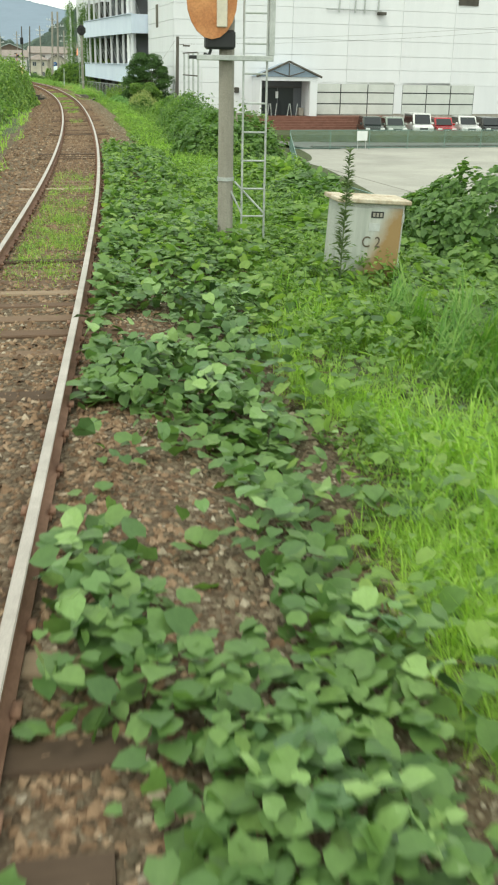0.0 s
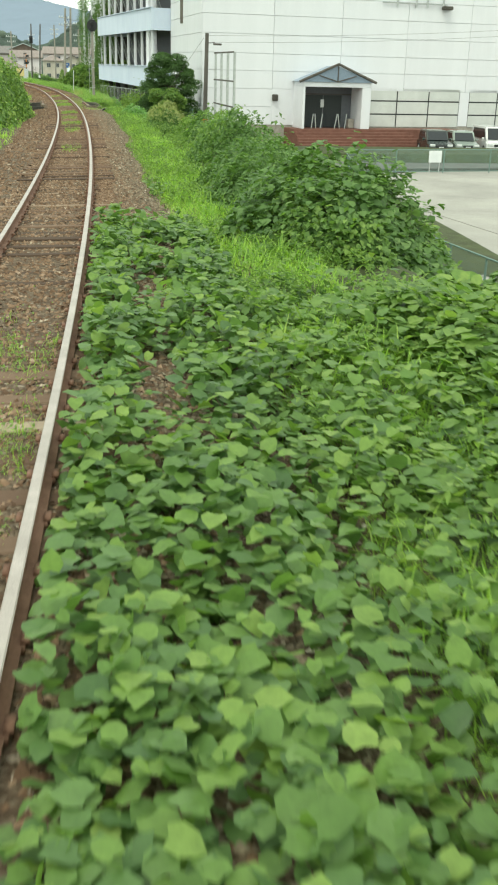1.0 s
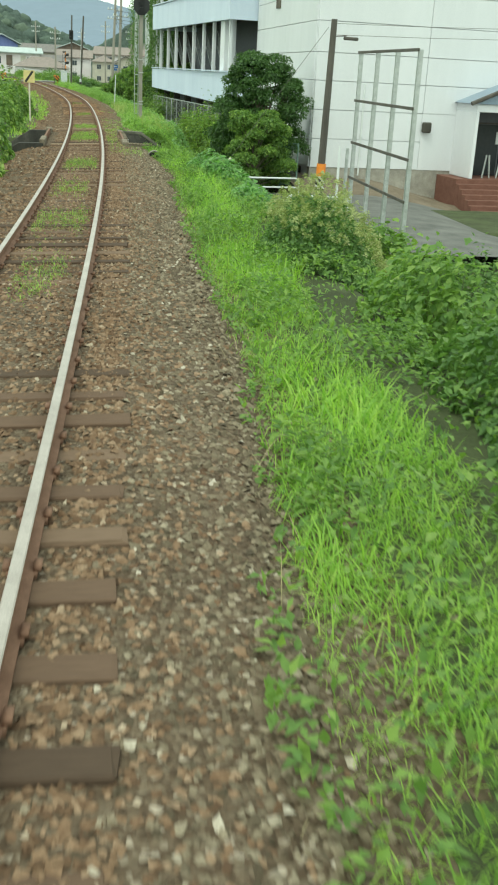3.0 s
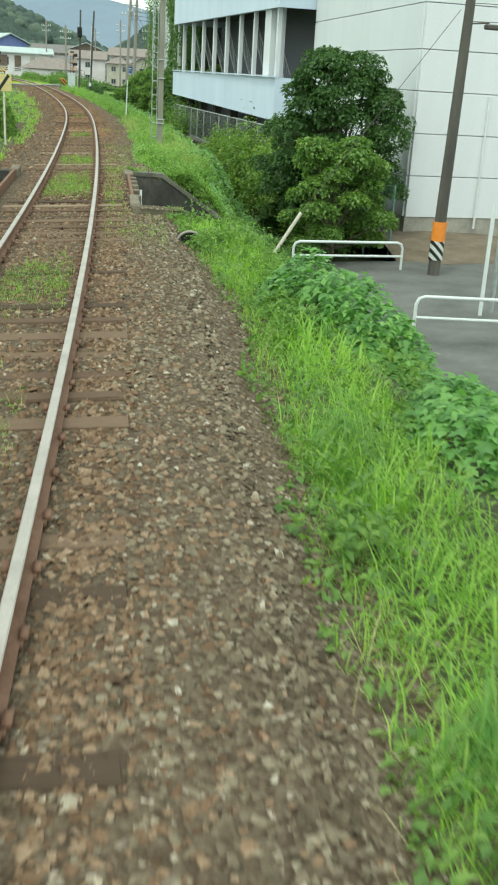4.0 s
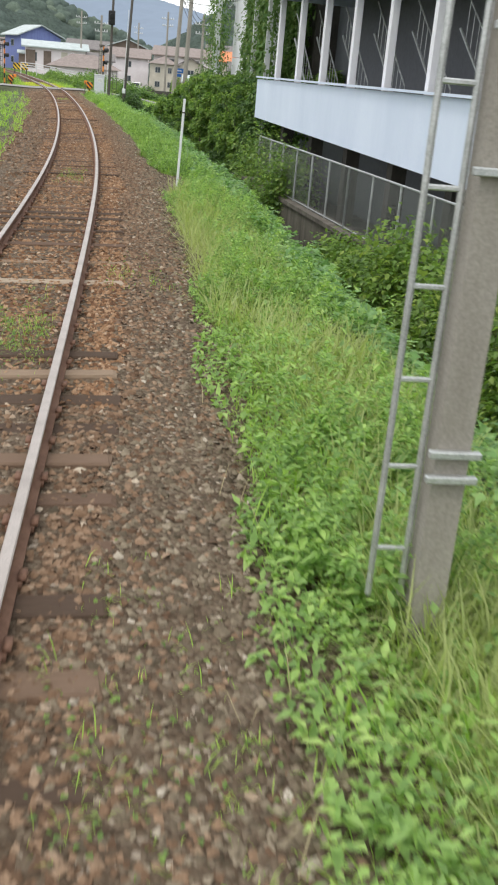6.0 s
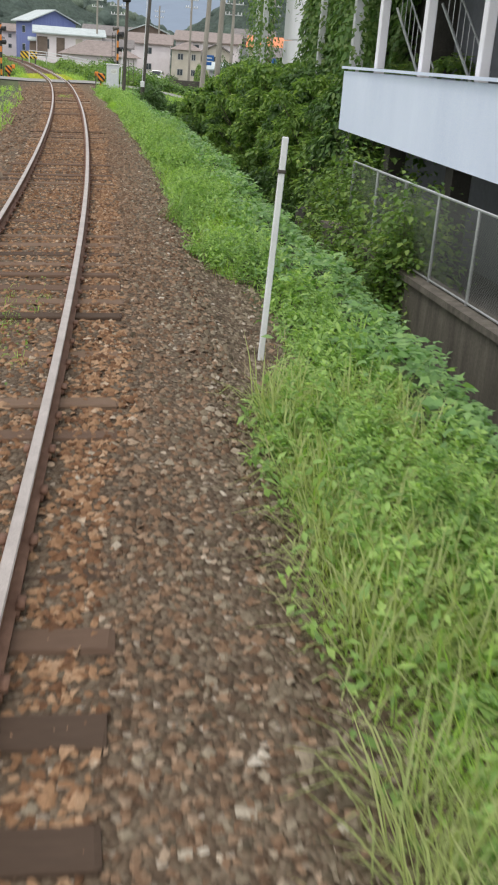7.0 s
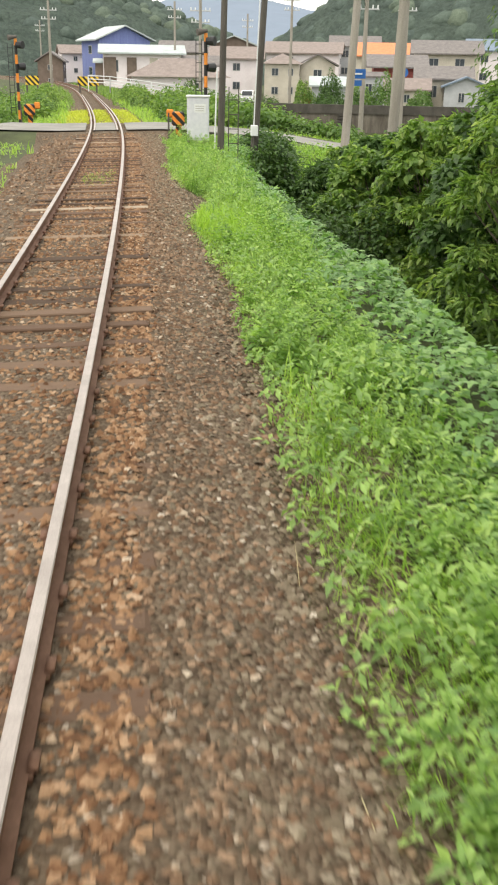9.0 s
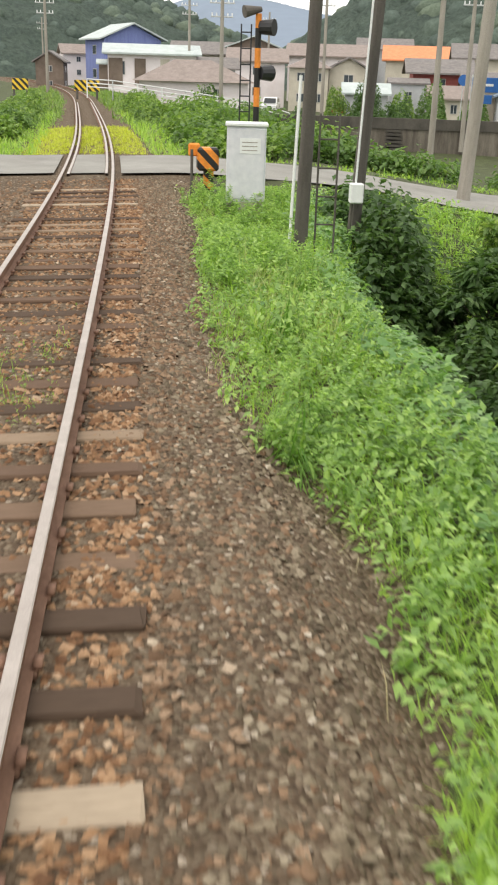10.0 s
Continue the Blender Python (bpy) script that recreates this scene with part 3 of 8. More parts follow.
def build_hall():
    hall = empty("exhibition_hall", label="large white panelled hall with balconies and a gabled porch", category="building")
    hall.matrix_world = HALL
    # core walls behind the panels
    core = prism([(0.08, 0.08), (62, 0.08), (62, 15.0), (1.56, 15.0)], TOP - HALL_BASE + 2, "z")
    bmesh.ops.translate(core, verts=core.verts, vec=(0, 0, HALL_BASE - 2))
    part("wall", core, M_WALL, hall)
    part("wall", box((4.0, SIDE_END, HALL_BASE - 1), (62, 42, TOP)), M_WALL, hall)
    part("roof", box((-0.6, -0.1, TOP), (62.2, 42.2, TOP + 0.4)), M_CONC, hall)
    part("plinth", box((0.0, -0.02, HALL_BASE - 1.8), (62, 0.3, -1.6)), M_CONC, hall)

    def panel_mesh(w, h, horizontal):
        bm = box((0.012, -0.05, 0.012), (w - 0.012, 0.06, h - 0.012), 0.008) if horizontal else box((-0.05, 0.012, 0.012), (0.06, w - 0.012, h - 0.012), 0.008)
        me = bpy.data.meshes.new("panel")
        bm.to_mesh(me)
        bm.free()
        me.materials.append(M_WALL)
        return me

    meshes = {}

    def panel(x, y, z, w, h, horizontal):
        key = (round(w, 3), round(h, 3), horizontal)
        if key not in meshes:
            meshes[key] = panel_mesh(w, h, horizontal)
        ob = new("panel", meshes[key])
        ob.parent = hall
        ob.matrix_basis = Matrix.Translation((x, y, z)) if horizontal else Matrix.Rotation(radians(-5.6), 4, "Z") @ Matrix.Translation((x, y, z))

    for z0, z1 in zip(JOINTS[:-1], JOINTS[1:]):
        for x0, x1 in ((0, 5.2), (5.2, 10.4), (10.4, 15.6), (15.6, 20.8), (20.8, 26), (26, 31.2), (31.2, 36.4), (36.4, 41.6), (41.6, 46.8)):
            if z1 <= 1.0 and 5.2 < x1 and x0 < 31:
                continue
            panel(x0, 0, z0, x1 - x0, z1 - z0, True)
        for y0, y1 in ((0.06, 6.8), (6.8, SIDE_END)):
            panel(0, y0, z0, y1 - y0, z1 - z0, False)
    part("lower_wall", box((5.2, -0.05, -1.6), (6.95, 0.06, 0.85)), M_WALL, hall)
    part("lower_wall", box((20.4, -0.05, -1.6), (21.2, 0.06, 0.85)), M_WALL, hall)
    part("lower_wall", box((28.6, -0.05, -1.6), (31.2, 0.06, 0.85)), M_WALL, hall)
    # small window high in the side, lamp and pipe on the front
    part("side_window", box((0.72, 8.4, 5.3), (0.8, 9.1, 7.2), 0.01), M_CONC_WET, hall, "narrow grey louvre window")
    part("side_louvre", box((0.94, 10.6, 0.2), (1.1, 12.4, 1.5), 0.01), M_GALV, hall, "grey metal louvre")
    lamp = part("wall_lamp", box((5.2, -0.3, 0.05), (5.6, -0.05, 0.5), 0.05), M_CONC_DARK, hall, "dark box lamp on the wall")
    part("downpipe", rod((2.3, -0.1, -1.9), (2.3, -0.1, 2.0), 0.04), M_WHITE, hall)
    # white glazed screens in dark frames
    for x0 in (12.5, 21.2):
        w, z0, z1 = (7.9 if x0 < 15 else 7.4), -1.72, 1.1
        scr = part("glazed_screen", box((x0, -0.02, z0), (x0 + w, 0.06, z1)), M_BLACK, hall, "dark frame of the screen")
        for i in range(3):
            for j in range(3):
                a, b = x0 + w * i / 3 + 0.05, x0 + w * (i + 1) / 3 - 0.05
                c, d = z0 + (z1 - z0) * j / 3 + 0.05, z0 + (z1 - z0) * (j + 1) / 3 - 0.05
                part("pane", box((a, -0.05, c), (b, -0.03, d)), M_PANE, scr, "milky white pane")
    # porch
    porch = part("porch", box((6.85, -2.0, 1.08), (12.1, 0.0, 1.42), 0.02), M_WALL, hall, "white porch beam")
    bm = prism([(6.7, 1.42), (12.25, 1.42), (9.4, 2.5)], -2.1, "y")
    part("gable", bm, M_PORCH, porch, "grey glazed gable with dark bars")
    bm = bmesh.new()
    for a, b in (((6.5, 1.42), (9.4, 2.62)), ((12.4, 1.42), (9.4, 2.62))):
        add_rod(bm, (a[0], -2.14, a[1]), (b[0], -2.14, b[1]), 0.09, 0.09, 6)
    for a, b in (((9.4, 1.42), (9.4, 2.5)), ((8.0, 1.85), (9.4, 1.45)), ((10.8, 1.85), (9.4, 1.45))):
        add_rod(bm, (a[0], -2.14, a[1]), (b[0], -2.14, b[1]), 0.04, 0.04, 6)
    part("gable_bar", bm, M_POLE_DK, porch, "dark gable bars")
    part("porch_pillar", box((11.4, -2.0, -1.75), (12.1, 0.0, 1.08), 0.03), M_WALL, porch, "white porch pillar")
    part("porch_pillar", box((6.85, -2.0, -1.75), (7.02, 0.0, 1.08), 0.02), M_WALL, porch, "white porch pillar")
    # dark sheet behind the doors: the porch's inner shade as colour
    part("door_recess", box((7.02, -0.06, -1.75), (11.4, 0.0, 1.08)), M_DARKIN, porch, "entrance backing sheet coloured as shade")
    for x in (7.7, 9.2):
        part("door", box((x, -0.12, -1.75), (x + 1.4, -0.08, 0.5)), M_GLASSDK, porch, "dark glass door")
    part("door_transom", box((7.1, -0.13, 0.52), (11.35, -0.08, 0.6)), M_POLE_DK, porch, "dark door transom")
    part("notice", box((8.95, -0.16, -0.35), (9.2, -0.13, 0.2)), M_WHITE, porch, "white paper notice")
    for x, dx in ((7.8, 0.12), (8.15, -0.1), (8.5, 0.14), (9.6, 0.18), (10.0, -0.16), (10.4, 0.12)):
        part("stand_post", rod((x, -1.4, -1.75), (x + dx, -1.4, -0.75), 0.04), M_GALV, porch, "leaning silver stand post")
    part("bin", box((10.85, -1.0, -1.75), (11.3, -0.6, -1.1), 0.03), M_CONC, porch)
    # brick terrace and its steps down to the lot
    part("terrace", box((6.2, -2.1, LOT_Z - 0.3), (19.5, -0.07, -1.76), 0.01), M_BRICK, hall, "red-brown brick terrace")
    for i in range(6):
        part("porch_step", box((6.2, -2.1 - 0.34 * (6 - i), LOT_Z - 0.3), (16.6 - 0.3 * i, -2.1 - 0.34 * (5 - i), LOT_Z + 0.19 * (i + 1)), 0.01), M_BRICK, hall, "red-brown brick step")
    # sign frames high on the front
    bm = bmesh.new()
    for x in (14.6, 16.1, 17.0, 18.3):
        add_rod(bm, (x, -0.15, 6.65), (x, -0.15, 8.5), 0.07, 0.07, 6)
    add_rod(bm, (13.4, -0.15, 6.9), (18.6, -0.15, 6.9), 0.04, 0.04, 6)
    part("roof_sign_frame", bm, M_GALV, hall, "grey metal sign frame")
    part("sign_lamp", box((18.2, -0.6, 6.55), (18.9, -0.1, 6.8), 0.04), M_CONC_DARK, hall)
    part("vent", box((26.2, -0.12, 7.6), (28.2, -0.04, 8.3)), M_CONC_DARK, hall, "dark wall vent")
    # balconies along the side
    y0, y1 = 15.25, 39.5
    # backing sheet whose dark colour paints the shaded depth behind the columns
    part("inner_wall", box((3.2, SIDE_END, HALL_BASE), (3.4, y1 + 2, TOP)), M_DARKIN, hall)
    levels = [(0.62, 2.12), (4.95, 6.6), (9.6, 11.2)]
    for i, (a, b) in enumerate(levels):
        bm = bmesh.new()
        zl = a - 0.22 if i == 0 else a
        zf = a + 0.12 if i == 0 else a
        pts = [(-0.2, y0, zl), (-0.3, y1, zf), (-0.3, y1, b), (-0.2, y0, b + 0.04)]
        front = [bm.verts.new(p) for p in pts]
        backv = [bm.verts.new((p[0] + 0.22, p[1], p[2])) for p in pts]
        bm.faces.new(front)
        bm.faces.new(backv)
        for k in range(4):
            bm.faces.new((front[k], front[(k + 1) % 4], backv[(k + 1) % 4], backv[k]))
        bmesh.ops.recalc_face_normals(bm, faces=bm.faces)
        par = part("balcony_parapet", bm, M_SLAB, hall, "smooth pale blue parapet")
        part("end_parapet", box((-0.2, y0 - 0.2, zl), (1.5, y0, b + 0.04)), M_SLAB, par, "pale blue end panel")
        part("end_parapet", box((-0.3, y1, zf), (3.2, y1 + 0.2, b)), M_SLAB, par, "pale blue end panel")
        part("cap", box((-0.36, y0 - 0.25, b + 0.05), (-0.06, y1 + 0.22, b + 0.11)), M_SLAB, par, "pale blue cap strip")
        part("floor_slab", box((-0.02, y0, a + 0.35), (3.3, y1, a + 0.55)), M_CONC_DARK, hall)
        top = levels[i + 1][0] if i + 1 < len(levels) else TOP
        for y in (15.95, 17.55, 20.1, 22.95, 26.0, 29.05, 32.1, 35.15, 38.2):
            wide = 0.5 if y == 17.55 else 0.1
            part("column", box((0.02, y - wide, b - 0.4), (0.02 + (0.7 if wide > 0.2 else 0.2), y + wide, top + 0.4), 0.015), M_WALL, hall, "white upright")
        if i < 2:
            for k in range(7):
                y = y0 + 3.0 + 3.3 * k
                bm = bmesh.new()
                add_rod(bm, (1.4, y, b - 0.7), (1.4, y + 3.2, b + 1.6), 0.035, 0.035, 6)
                add_rod(bm, (1.4, y, b + 0.2), (1.4, y + 3.2, b + 2.5), 0.022, 0.022, 6)
                for q in range(9):
                    add_rod(bm, (1.4, y + 0.35 * q, b - 0.7 + 0.25 * q), (1.4, y + 0.35 * q, b + 0.2 + 0.25 * q), 0.01, 0.01, 4)
                part("stair_rail", bm, M_GALV, hall, "grey steel stair rail")
    for za, zb in ((HALL_BASE - 1, 3.03), (3.06, 5.9), (5.93, TOP + 3)):
        part("far_block", box((2.15, 53.2, za), (9, 58.2, zb), 0.01), M_WALL, hall, "white far block")
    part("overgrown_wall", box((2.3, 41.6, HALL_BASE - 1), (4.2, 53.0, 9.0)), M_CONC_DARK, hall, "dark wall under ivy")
    # dark sheet that paints the shade under the lowest balcony
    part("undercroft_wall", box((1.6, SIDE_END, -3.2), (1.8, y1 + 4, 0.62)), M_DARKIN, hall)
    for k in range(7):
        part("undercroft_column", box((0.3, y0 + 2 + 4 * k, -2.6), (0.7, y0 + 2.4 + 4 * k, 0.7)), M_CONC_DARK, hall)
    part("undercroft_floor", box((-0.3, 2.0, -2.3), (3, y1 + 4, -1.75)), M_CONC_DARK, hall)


M_PANE = surface("milky pane", (0.55, 0.57, 0.55), (0.66, 0.68, 0.66), 0.8, 40, 0.35, bump=0.03)
M_PORCH = plain("blue-grey gable glass", (0.24, 0.31, 0.4), 0.3)
M_GLASSDK = plain("dark glass", (0.03, 0.036, 0.042), 0.1)
M_BRICK = surface("red-brown brick", (0.15, 0.068, 0.05), (0.22, 0.105, 0.08), 3, 30, 0.9, bump=0.4)
build_hall()


def ivy_columns():
    """Bare uprights past the balconies, hung with ivy."""
    rng = np.random.default_rng(5)
    lv = (np.array([(0, 0, 0), (-0.35, 0.42, 0.08), (0, 1, -0.1), (0.35, 0.42, 0.08)]), np.array([(0, 2, 1), (0, 3, 2)]))
    curtain = empty("ivy_curtain", hall_at(2.2, 47, -2.6), radians(19.5), "thick curtain of ivy over a dark wall", "ivy", "", "stuff")
    n = 26000
    y, z = -5.6 + 12 * rng.random(n), 10.5 * rng.random(n)
    thick = 0.35 + 0.5 * (0.5 + 0.5 * np.sin(1.7 * y + 0.8 * np.sin(z)) * np.sin(1.1 * z + y))
    pts = np.stack([0.05 - thick * rng.random(n) ** 0.5, y, z], -1)
    rot = turns(np.pi / 2 + rng.normal(0, 0.5, n), rng.normal(-0.9, 0.4, n), rng.normal(0, 0.4, n))
    V, F = scattered(lv, pts, rot, 0.15 + 0.12 * rng.random(n))
    tagged(tri_object("ivy", V, F, M_IVY, curtain), kind="stuff")
    for y, u, top in ((41.0, 0.3, 8.5), (43.6, 1.2, 9.0), (48.9, 1.4, 9.5), (57.6, 1.2, 10), (66.5, 2.6, 10)):
        c = empty("ivy_column", hall_at(u, y, -2.6), radians(19.5), "white upright thickly hung with ivy", "column")
        part("shaft", box((-0.1, -0.1, -0.3), (0.1, 0.1, top + 2.6), 0.01), M_WALL, c)
        n = 2600
        z = 0.6 + (top + 2.0) * rng.random(n)
        r = 0.25 + 0.75 * rng.random(n) * (0.5 + 0.5 * np.sin(z * 1.3 + y) ** 2)
        a = rng.random(n) * 6.283
        pts = np.stack([r * np.cos(a), 1.1 * r * np.sin(a), z - 0.5 * r], -1)
        rot = turns(a - np.pi / 2, rng.normal(-0.9, 0.4, n), rng.normal(0, 0.4, n))
        V, F = scattered(lv, pts, rot, 0.12 + 0.08 * rng.random(n))
        tagged(tri_object("ivy", V, F, M_IVY, c), kind="stuff")


# ---- parking ground, lots and their fences
def flat_patch(name, corners, mat, label, category="pavement"):
    """A level sheet in the hall's own axes, thick enough to be a slab."""
    bm = prism([(x, y) for x, y, _ in corners], -0.3, "z")
    for v in bm.verts:
        v.co.z += corners[0][2]
    ob = part(name, bm, mat)
    ob.matrix_world = HALL
    return tagged(ob, label, category, "", "structure")


flat_patch("parking_lot", [(3.2, -18, LOT_Z), (62, -18, LOT_Z), (62, 0, LOT_Z), (3.2, 0, LOT_Z)], M_ASPH, "grey asphalt parking lot before the white hall")
grid_strip("gravel_verge", np.linspace(10, 63, 30), np.linspace(9.1, 30, 12), lambda S, L: LOT_Z - 0.06 + 0 * S, M_GRAVEL, "pale packed gravel along the lot", "pavement")
flat_patch("gravel_lot", [(-1, -62, LOT_Z - 0.04), (62, -62, LOT_Z - 0.04), (62, -18, LOT_Z - 0.04), (1, -18, LOT_Z - 0.04)], M_GRAVEL, "pale grey packed gravel lot")
for v0, v1 in ((-12.9, -12.75), (-5.2, -5.05)):
    ob = part("road_marking", box((4, v0, LOT_Z), (60, v1, LOT_Z + 0.006)), M_WHITE)
    ob.matrix_world = HALL
    tagged(ob, "faded white painted line on asphalt", "road marking", "", "structure")
ob = part("kerb", box((5, -18.4, LOT_Z - 0.3), (60, -18.05, LOT_Z + 0.13), 0.02), M_CONC_DARK)
ob.matrix_world = HALL
tagged(ob, "low dark concrete kerb between lots", "kerb", "", "structure")


def mesh_material(name, col, scale, wire):
    """Woven wire: thin diagonal strands with holes between them."""
    k = Mat(name, 0.5, 0.4)
    k.color(col)
    co = k.t.nodes.new("ShaderNodeTexCoord").outputs["UV"]
    sep = k.t.nodes.new("ShaderNodeSeparateXYZ")
    k.link(co, sep.inputs[0])
    strands = []
    for sign in ("ADD", "SUBTRACT"):
        a = k.t.nodes.new("ShaderNodeMath")
        a.operation = sign
        k.link(sep.outputs[0], a.inputs[0])
        k.link(sep.outputs[1], a.inputs[1])
        b = k.t.nodes.new("ShaderNodeMath")
        b.operation = "MULTIPLY"
        b.inputs[1].default_value = scale
        k.link(a.outputs[0], b.inputs[0])
        c = k.t.nodes.new("ShaderNodeMath")
        c.operation = "FRACT"
        k.link(b.outputs[0], c.inputs[0])
        d = k.t.nodes.new("ShaderNodeMath")
        d.operation = "LESS_THAN"
        d.inputs[1].default_value = wire
        k.link(c.outputs[0], d.inputs[0])
        strands.append(d.outputs[0])
    mx = k.t.nodes.new("ShaderNodeMath")
    mx.operation = "MAXIMUM"
    k.link(strands[0], mx.inputs[0])
    k.link(strands[1], mx.inputs[1])
    k.link(mx.outputs[0], k.b.inputs["Alpha"])
    return k.m


M_WIRE = mesh_material("chain link", (0.3, 0.31, 0.3), 14, 0.16)
M_WIRE_G = mesh_material("green netting", (0.22, 0.32, 0.3), 16, 0.16)


def sheet(name, a, b, h0, h1, mat, parent, label=""):
    """An upright wire sheet between two places."""
    a, b = Vector(a), Vector(b)
    n = (b - a).to_2d().normalized()
    off = Vector((-n.y, n.x, 0)) * 0.004
    vs = [a + Vector((0, 0, h0)), b + Vector((0, 0, h0)), b + Vector((0, 0, h1)), a + Vector((0, 0, h1))]
    ob = mesh_object(name, vs, [(0, 1, 2, 3)], mat, parent)
    uv = ob.data.uv_layers.new(name="UVMap")
    L = (b - a).length
    for i, c in enumerate(((0, h0), (L, h0), (L, h1), (0, h1))):
        uv.data[i].uv = c
    return tagged(ob, label)


def wire_fence(name, places, height, step, post_mat, rail_mat, net_mat, label, base=0.0, r=0.03):
    fence = empty(name, label=label, category="fence")
    pts = [Vector(p) for p in places]
    for a, b in zip(pts[:-1], pts[1:]):
        n = max(1, round((b - a).length / step))
        for i in range(n + 1):
            p = a.lerp(b, i / n)
            part("post", rod(p + Vector((0, 0, -0.25)), p + Vector((0, 0, height)), r), post_mat, fence)
        up = Vector((0, 0, 1))
        part("top_rail", rod(a + up * height, b + up * height, r * 0.85, n=6), rail_mat, fence)
        part("bottom_rail", rod(a + up * 0.06, b + up * 0.06, r * 0.7, n=6), rail_mat, fence)
        sheet("netting", a, b, 0.06, height, net_mat, fence)
    return fence


def hall_at(u, v, z):
    return tuple(HALL @ Vector((u, v, z)))


ivy_columns()
M_GREEN = plain("green fence paint", (0.17, 0.27, 0.24), 0.5)
wire_fence("wire_fence", [hall_at(3.0, -19.2, LOT_Z), hall_at(45, -19.2, LOT_Z)], 1.25, 3.0, M_GREEN, M_GREEN, M_WIRE_G, "low green wire fence between the lots")
wire_fence("wire_fence", [tuple(line(20, 11.6, LOT_Z)), tuple(line(32, 10.9, LOT_Z)), tuple(line(44, 9.6, LOT_Z)), hall_at(3.0, -19.2, LOT_Z)], 1.05, 2.0, M_GREEN, M_GREEN, M_WIRE_G, "low green wire fence beside the gravel lot")


def notice_board():
    b = empty("notice_board", hall_at(8.4, -19.0, LOT_Z), radians(19.5), "white notice board on the green fence", "sign")
    part("panel", box((-0.4, -0.3, 0.55), (0.4, -0.26, 1.2), 0.01), M_WHITE, b)
    for x in (-0.3, 0.3):
        part("post", rod((x, -0.24, -0.15), (x, -0.24, 1.1), 0.03), M_GALV, b)


notice_board()


# ---- the canal wall with its wire fence
CANAL = [hall_at(-0.75, 1.0, 0), hall_at(-0.75, 14.0, 0), hall_at(-0.75, 27.0, 0), hall_at(-0.75, 38.5, 0), hall_at(-0.2, 52.0, 0)]


def build_canal_wall():
    w = empty("canal_wall", label="stained concrete canal wall below the hall", category="retaining wall", kind="structure")
    for i, (a, b) in enumerate(zip(CANAL[:-1], CANAL[1:])):
        a, b = Vector(a), Vector(b)
        d = (b - a).normalized()
        n = Vector((d.y, -d.x, 0))
        bm = bmesh.new()
        m = Matrix((( d.x, n.x, 0, a.x), (d.y, n.y, 0, a.y), (0, 0, 1, 0), (0, 0, 0, 1)))
        last = i == len(CANAL) - 2
        add_box(bm, (0, -0.05, -4.0), ((b - a).length, 0.35, -2.5 if last else -1.5), 0.0, m)
        part("wall", bm, M_CONC_WET, w)
        if last:
            break
        bm = bmesh.new()
        add_box(bm, (0, -0.12, -1.5), ((b - a).length, 0.4, -1.38), 0.0, m)
        part("coping", bm, M_CONC_WET, w, "grey concrete coping")


build_canal_wall()
wire_fence("chain_link_fence", [hall_at(-0.6, 2.0, -1.4), hall_at(-0.6, 14, -1.4), hall_at(-0.6, 26, -1.4), hall_at(-0.6, 37.0, -1.4)], 1.6, 2.0, M_GALV, M_GALV, M_WIRE, "grey chain-link fence on the canal wall")
grid_strip("canal_water", np.linspace(86, 164, 40), np.linspace(4.9, 9.6, 6), lambda S, L: -2.85 + 0 * S, M_WATER, "dark still water in a narrow canal", "water")


# ---- lineside things
def lettering(name, text, size, where, parent, mat, label=""):
    cu = bpy.data.curves.new(name, "FONT")
    cu.body, cu.size, cu.extrude = text, size, 0.002
    cu.align_x, cu.align_y = "CENTER", "CENTER"
    cu.materials.append(mat)
    ob = new(name, cu)
    ob.parent = parent
    ob.matrix_basis = where
    return tagged(ob, label)


M_BOX = surface("rain-streaked grey paint", (0.36, 0.37, 0.35), (0.55, 0.56, 0.54), 2.5, 40, 0.5, 0.1, 0.15, stretch=(1, 1, 0.12))
M_BOXRUST = surface("rust-stained lid", (0.34, 0.25, 0.16), (0.62, 0.57, 0.48), 5, 30, 0.8, bump=0.3)


def box_front():
    """Grey paint with a rusty bloom over the lower right."""
    k = Mat("rust-bloomed door paint", 0.5, 0.1, 0.4)
    sep = k.t.nodes.new("ShaderNodeSeparateXYZ")
    k.link(k.co, sep.inputs[0])
    streak = k.noise(2.2, 6, 0.65, (3, 3, 0.25))
    grey = k.ramp(streak, [(0.3, (0.38, 0.4, 0.38)), (0.7, (0.6, 0.61, 0.58))])
    a = k.t.nodes.new("ShaderNodeMath")
    a.operation = "MULTIPLY_ADD"
    a.inputs[1].default_value, a.inputs[2].default_value = 1.3, 0.15
    k.link(sep.outputs[0], a.inputs[0])
    b = k.t.nodes.new("ShaderNodeMath")
    b.operation = "MULTIPLY_ADD"
    b.inputs[1].default_value, b.inputs[2].default_value = -0.75, 0.55
    k.link(sep.outputs[2], b.inputs[0])
    c = k.t.nodes.new("ShaderNodeMath")
    c.operation = "ADD"
    k.link(a.outputs[0], c.inputs[0])
    k.link(b.outputs[0], c.inputs[1])
    d = k.t.nodes.new("ShaderNodeMath")
    d.operation = "MULTIPLY"
    k.link(c.outputs[0], d.inputs[0])
    k.link(k.ramp(k.noise(2.5, 5, 0.7), [(0.25, (0.5, 0.5, 0.5)), (0.7, (1, 1, 1))]), d.inputs[1])
    f = k.ramp(d.outputs[0], [(0.1, (0, 0, 0)), (0.36, (0.95, 0.95, 0.95))])
    k.color(k.mix(f, grey, (0.34, 0.21, 0.085)))
    return k.bump(k.noise(60), 0.15, 0.002).m


M_CABINET0 = plain("faded paper", (0.55, 0.57, 0.57), 0.8)
M_STENCIL = plain("faded stencil paint", (0.13, 0.1, 0.07), 0.7)


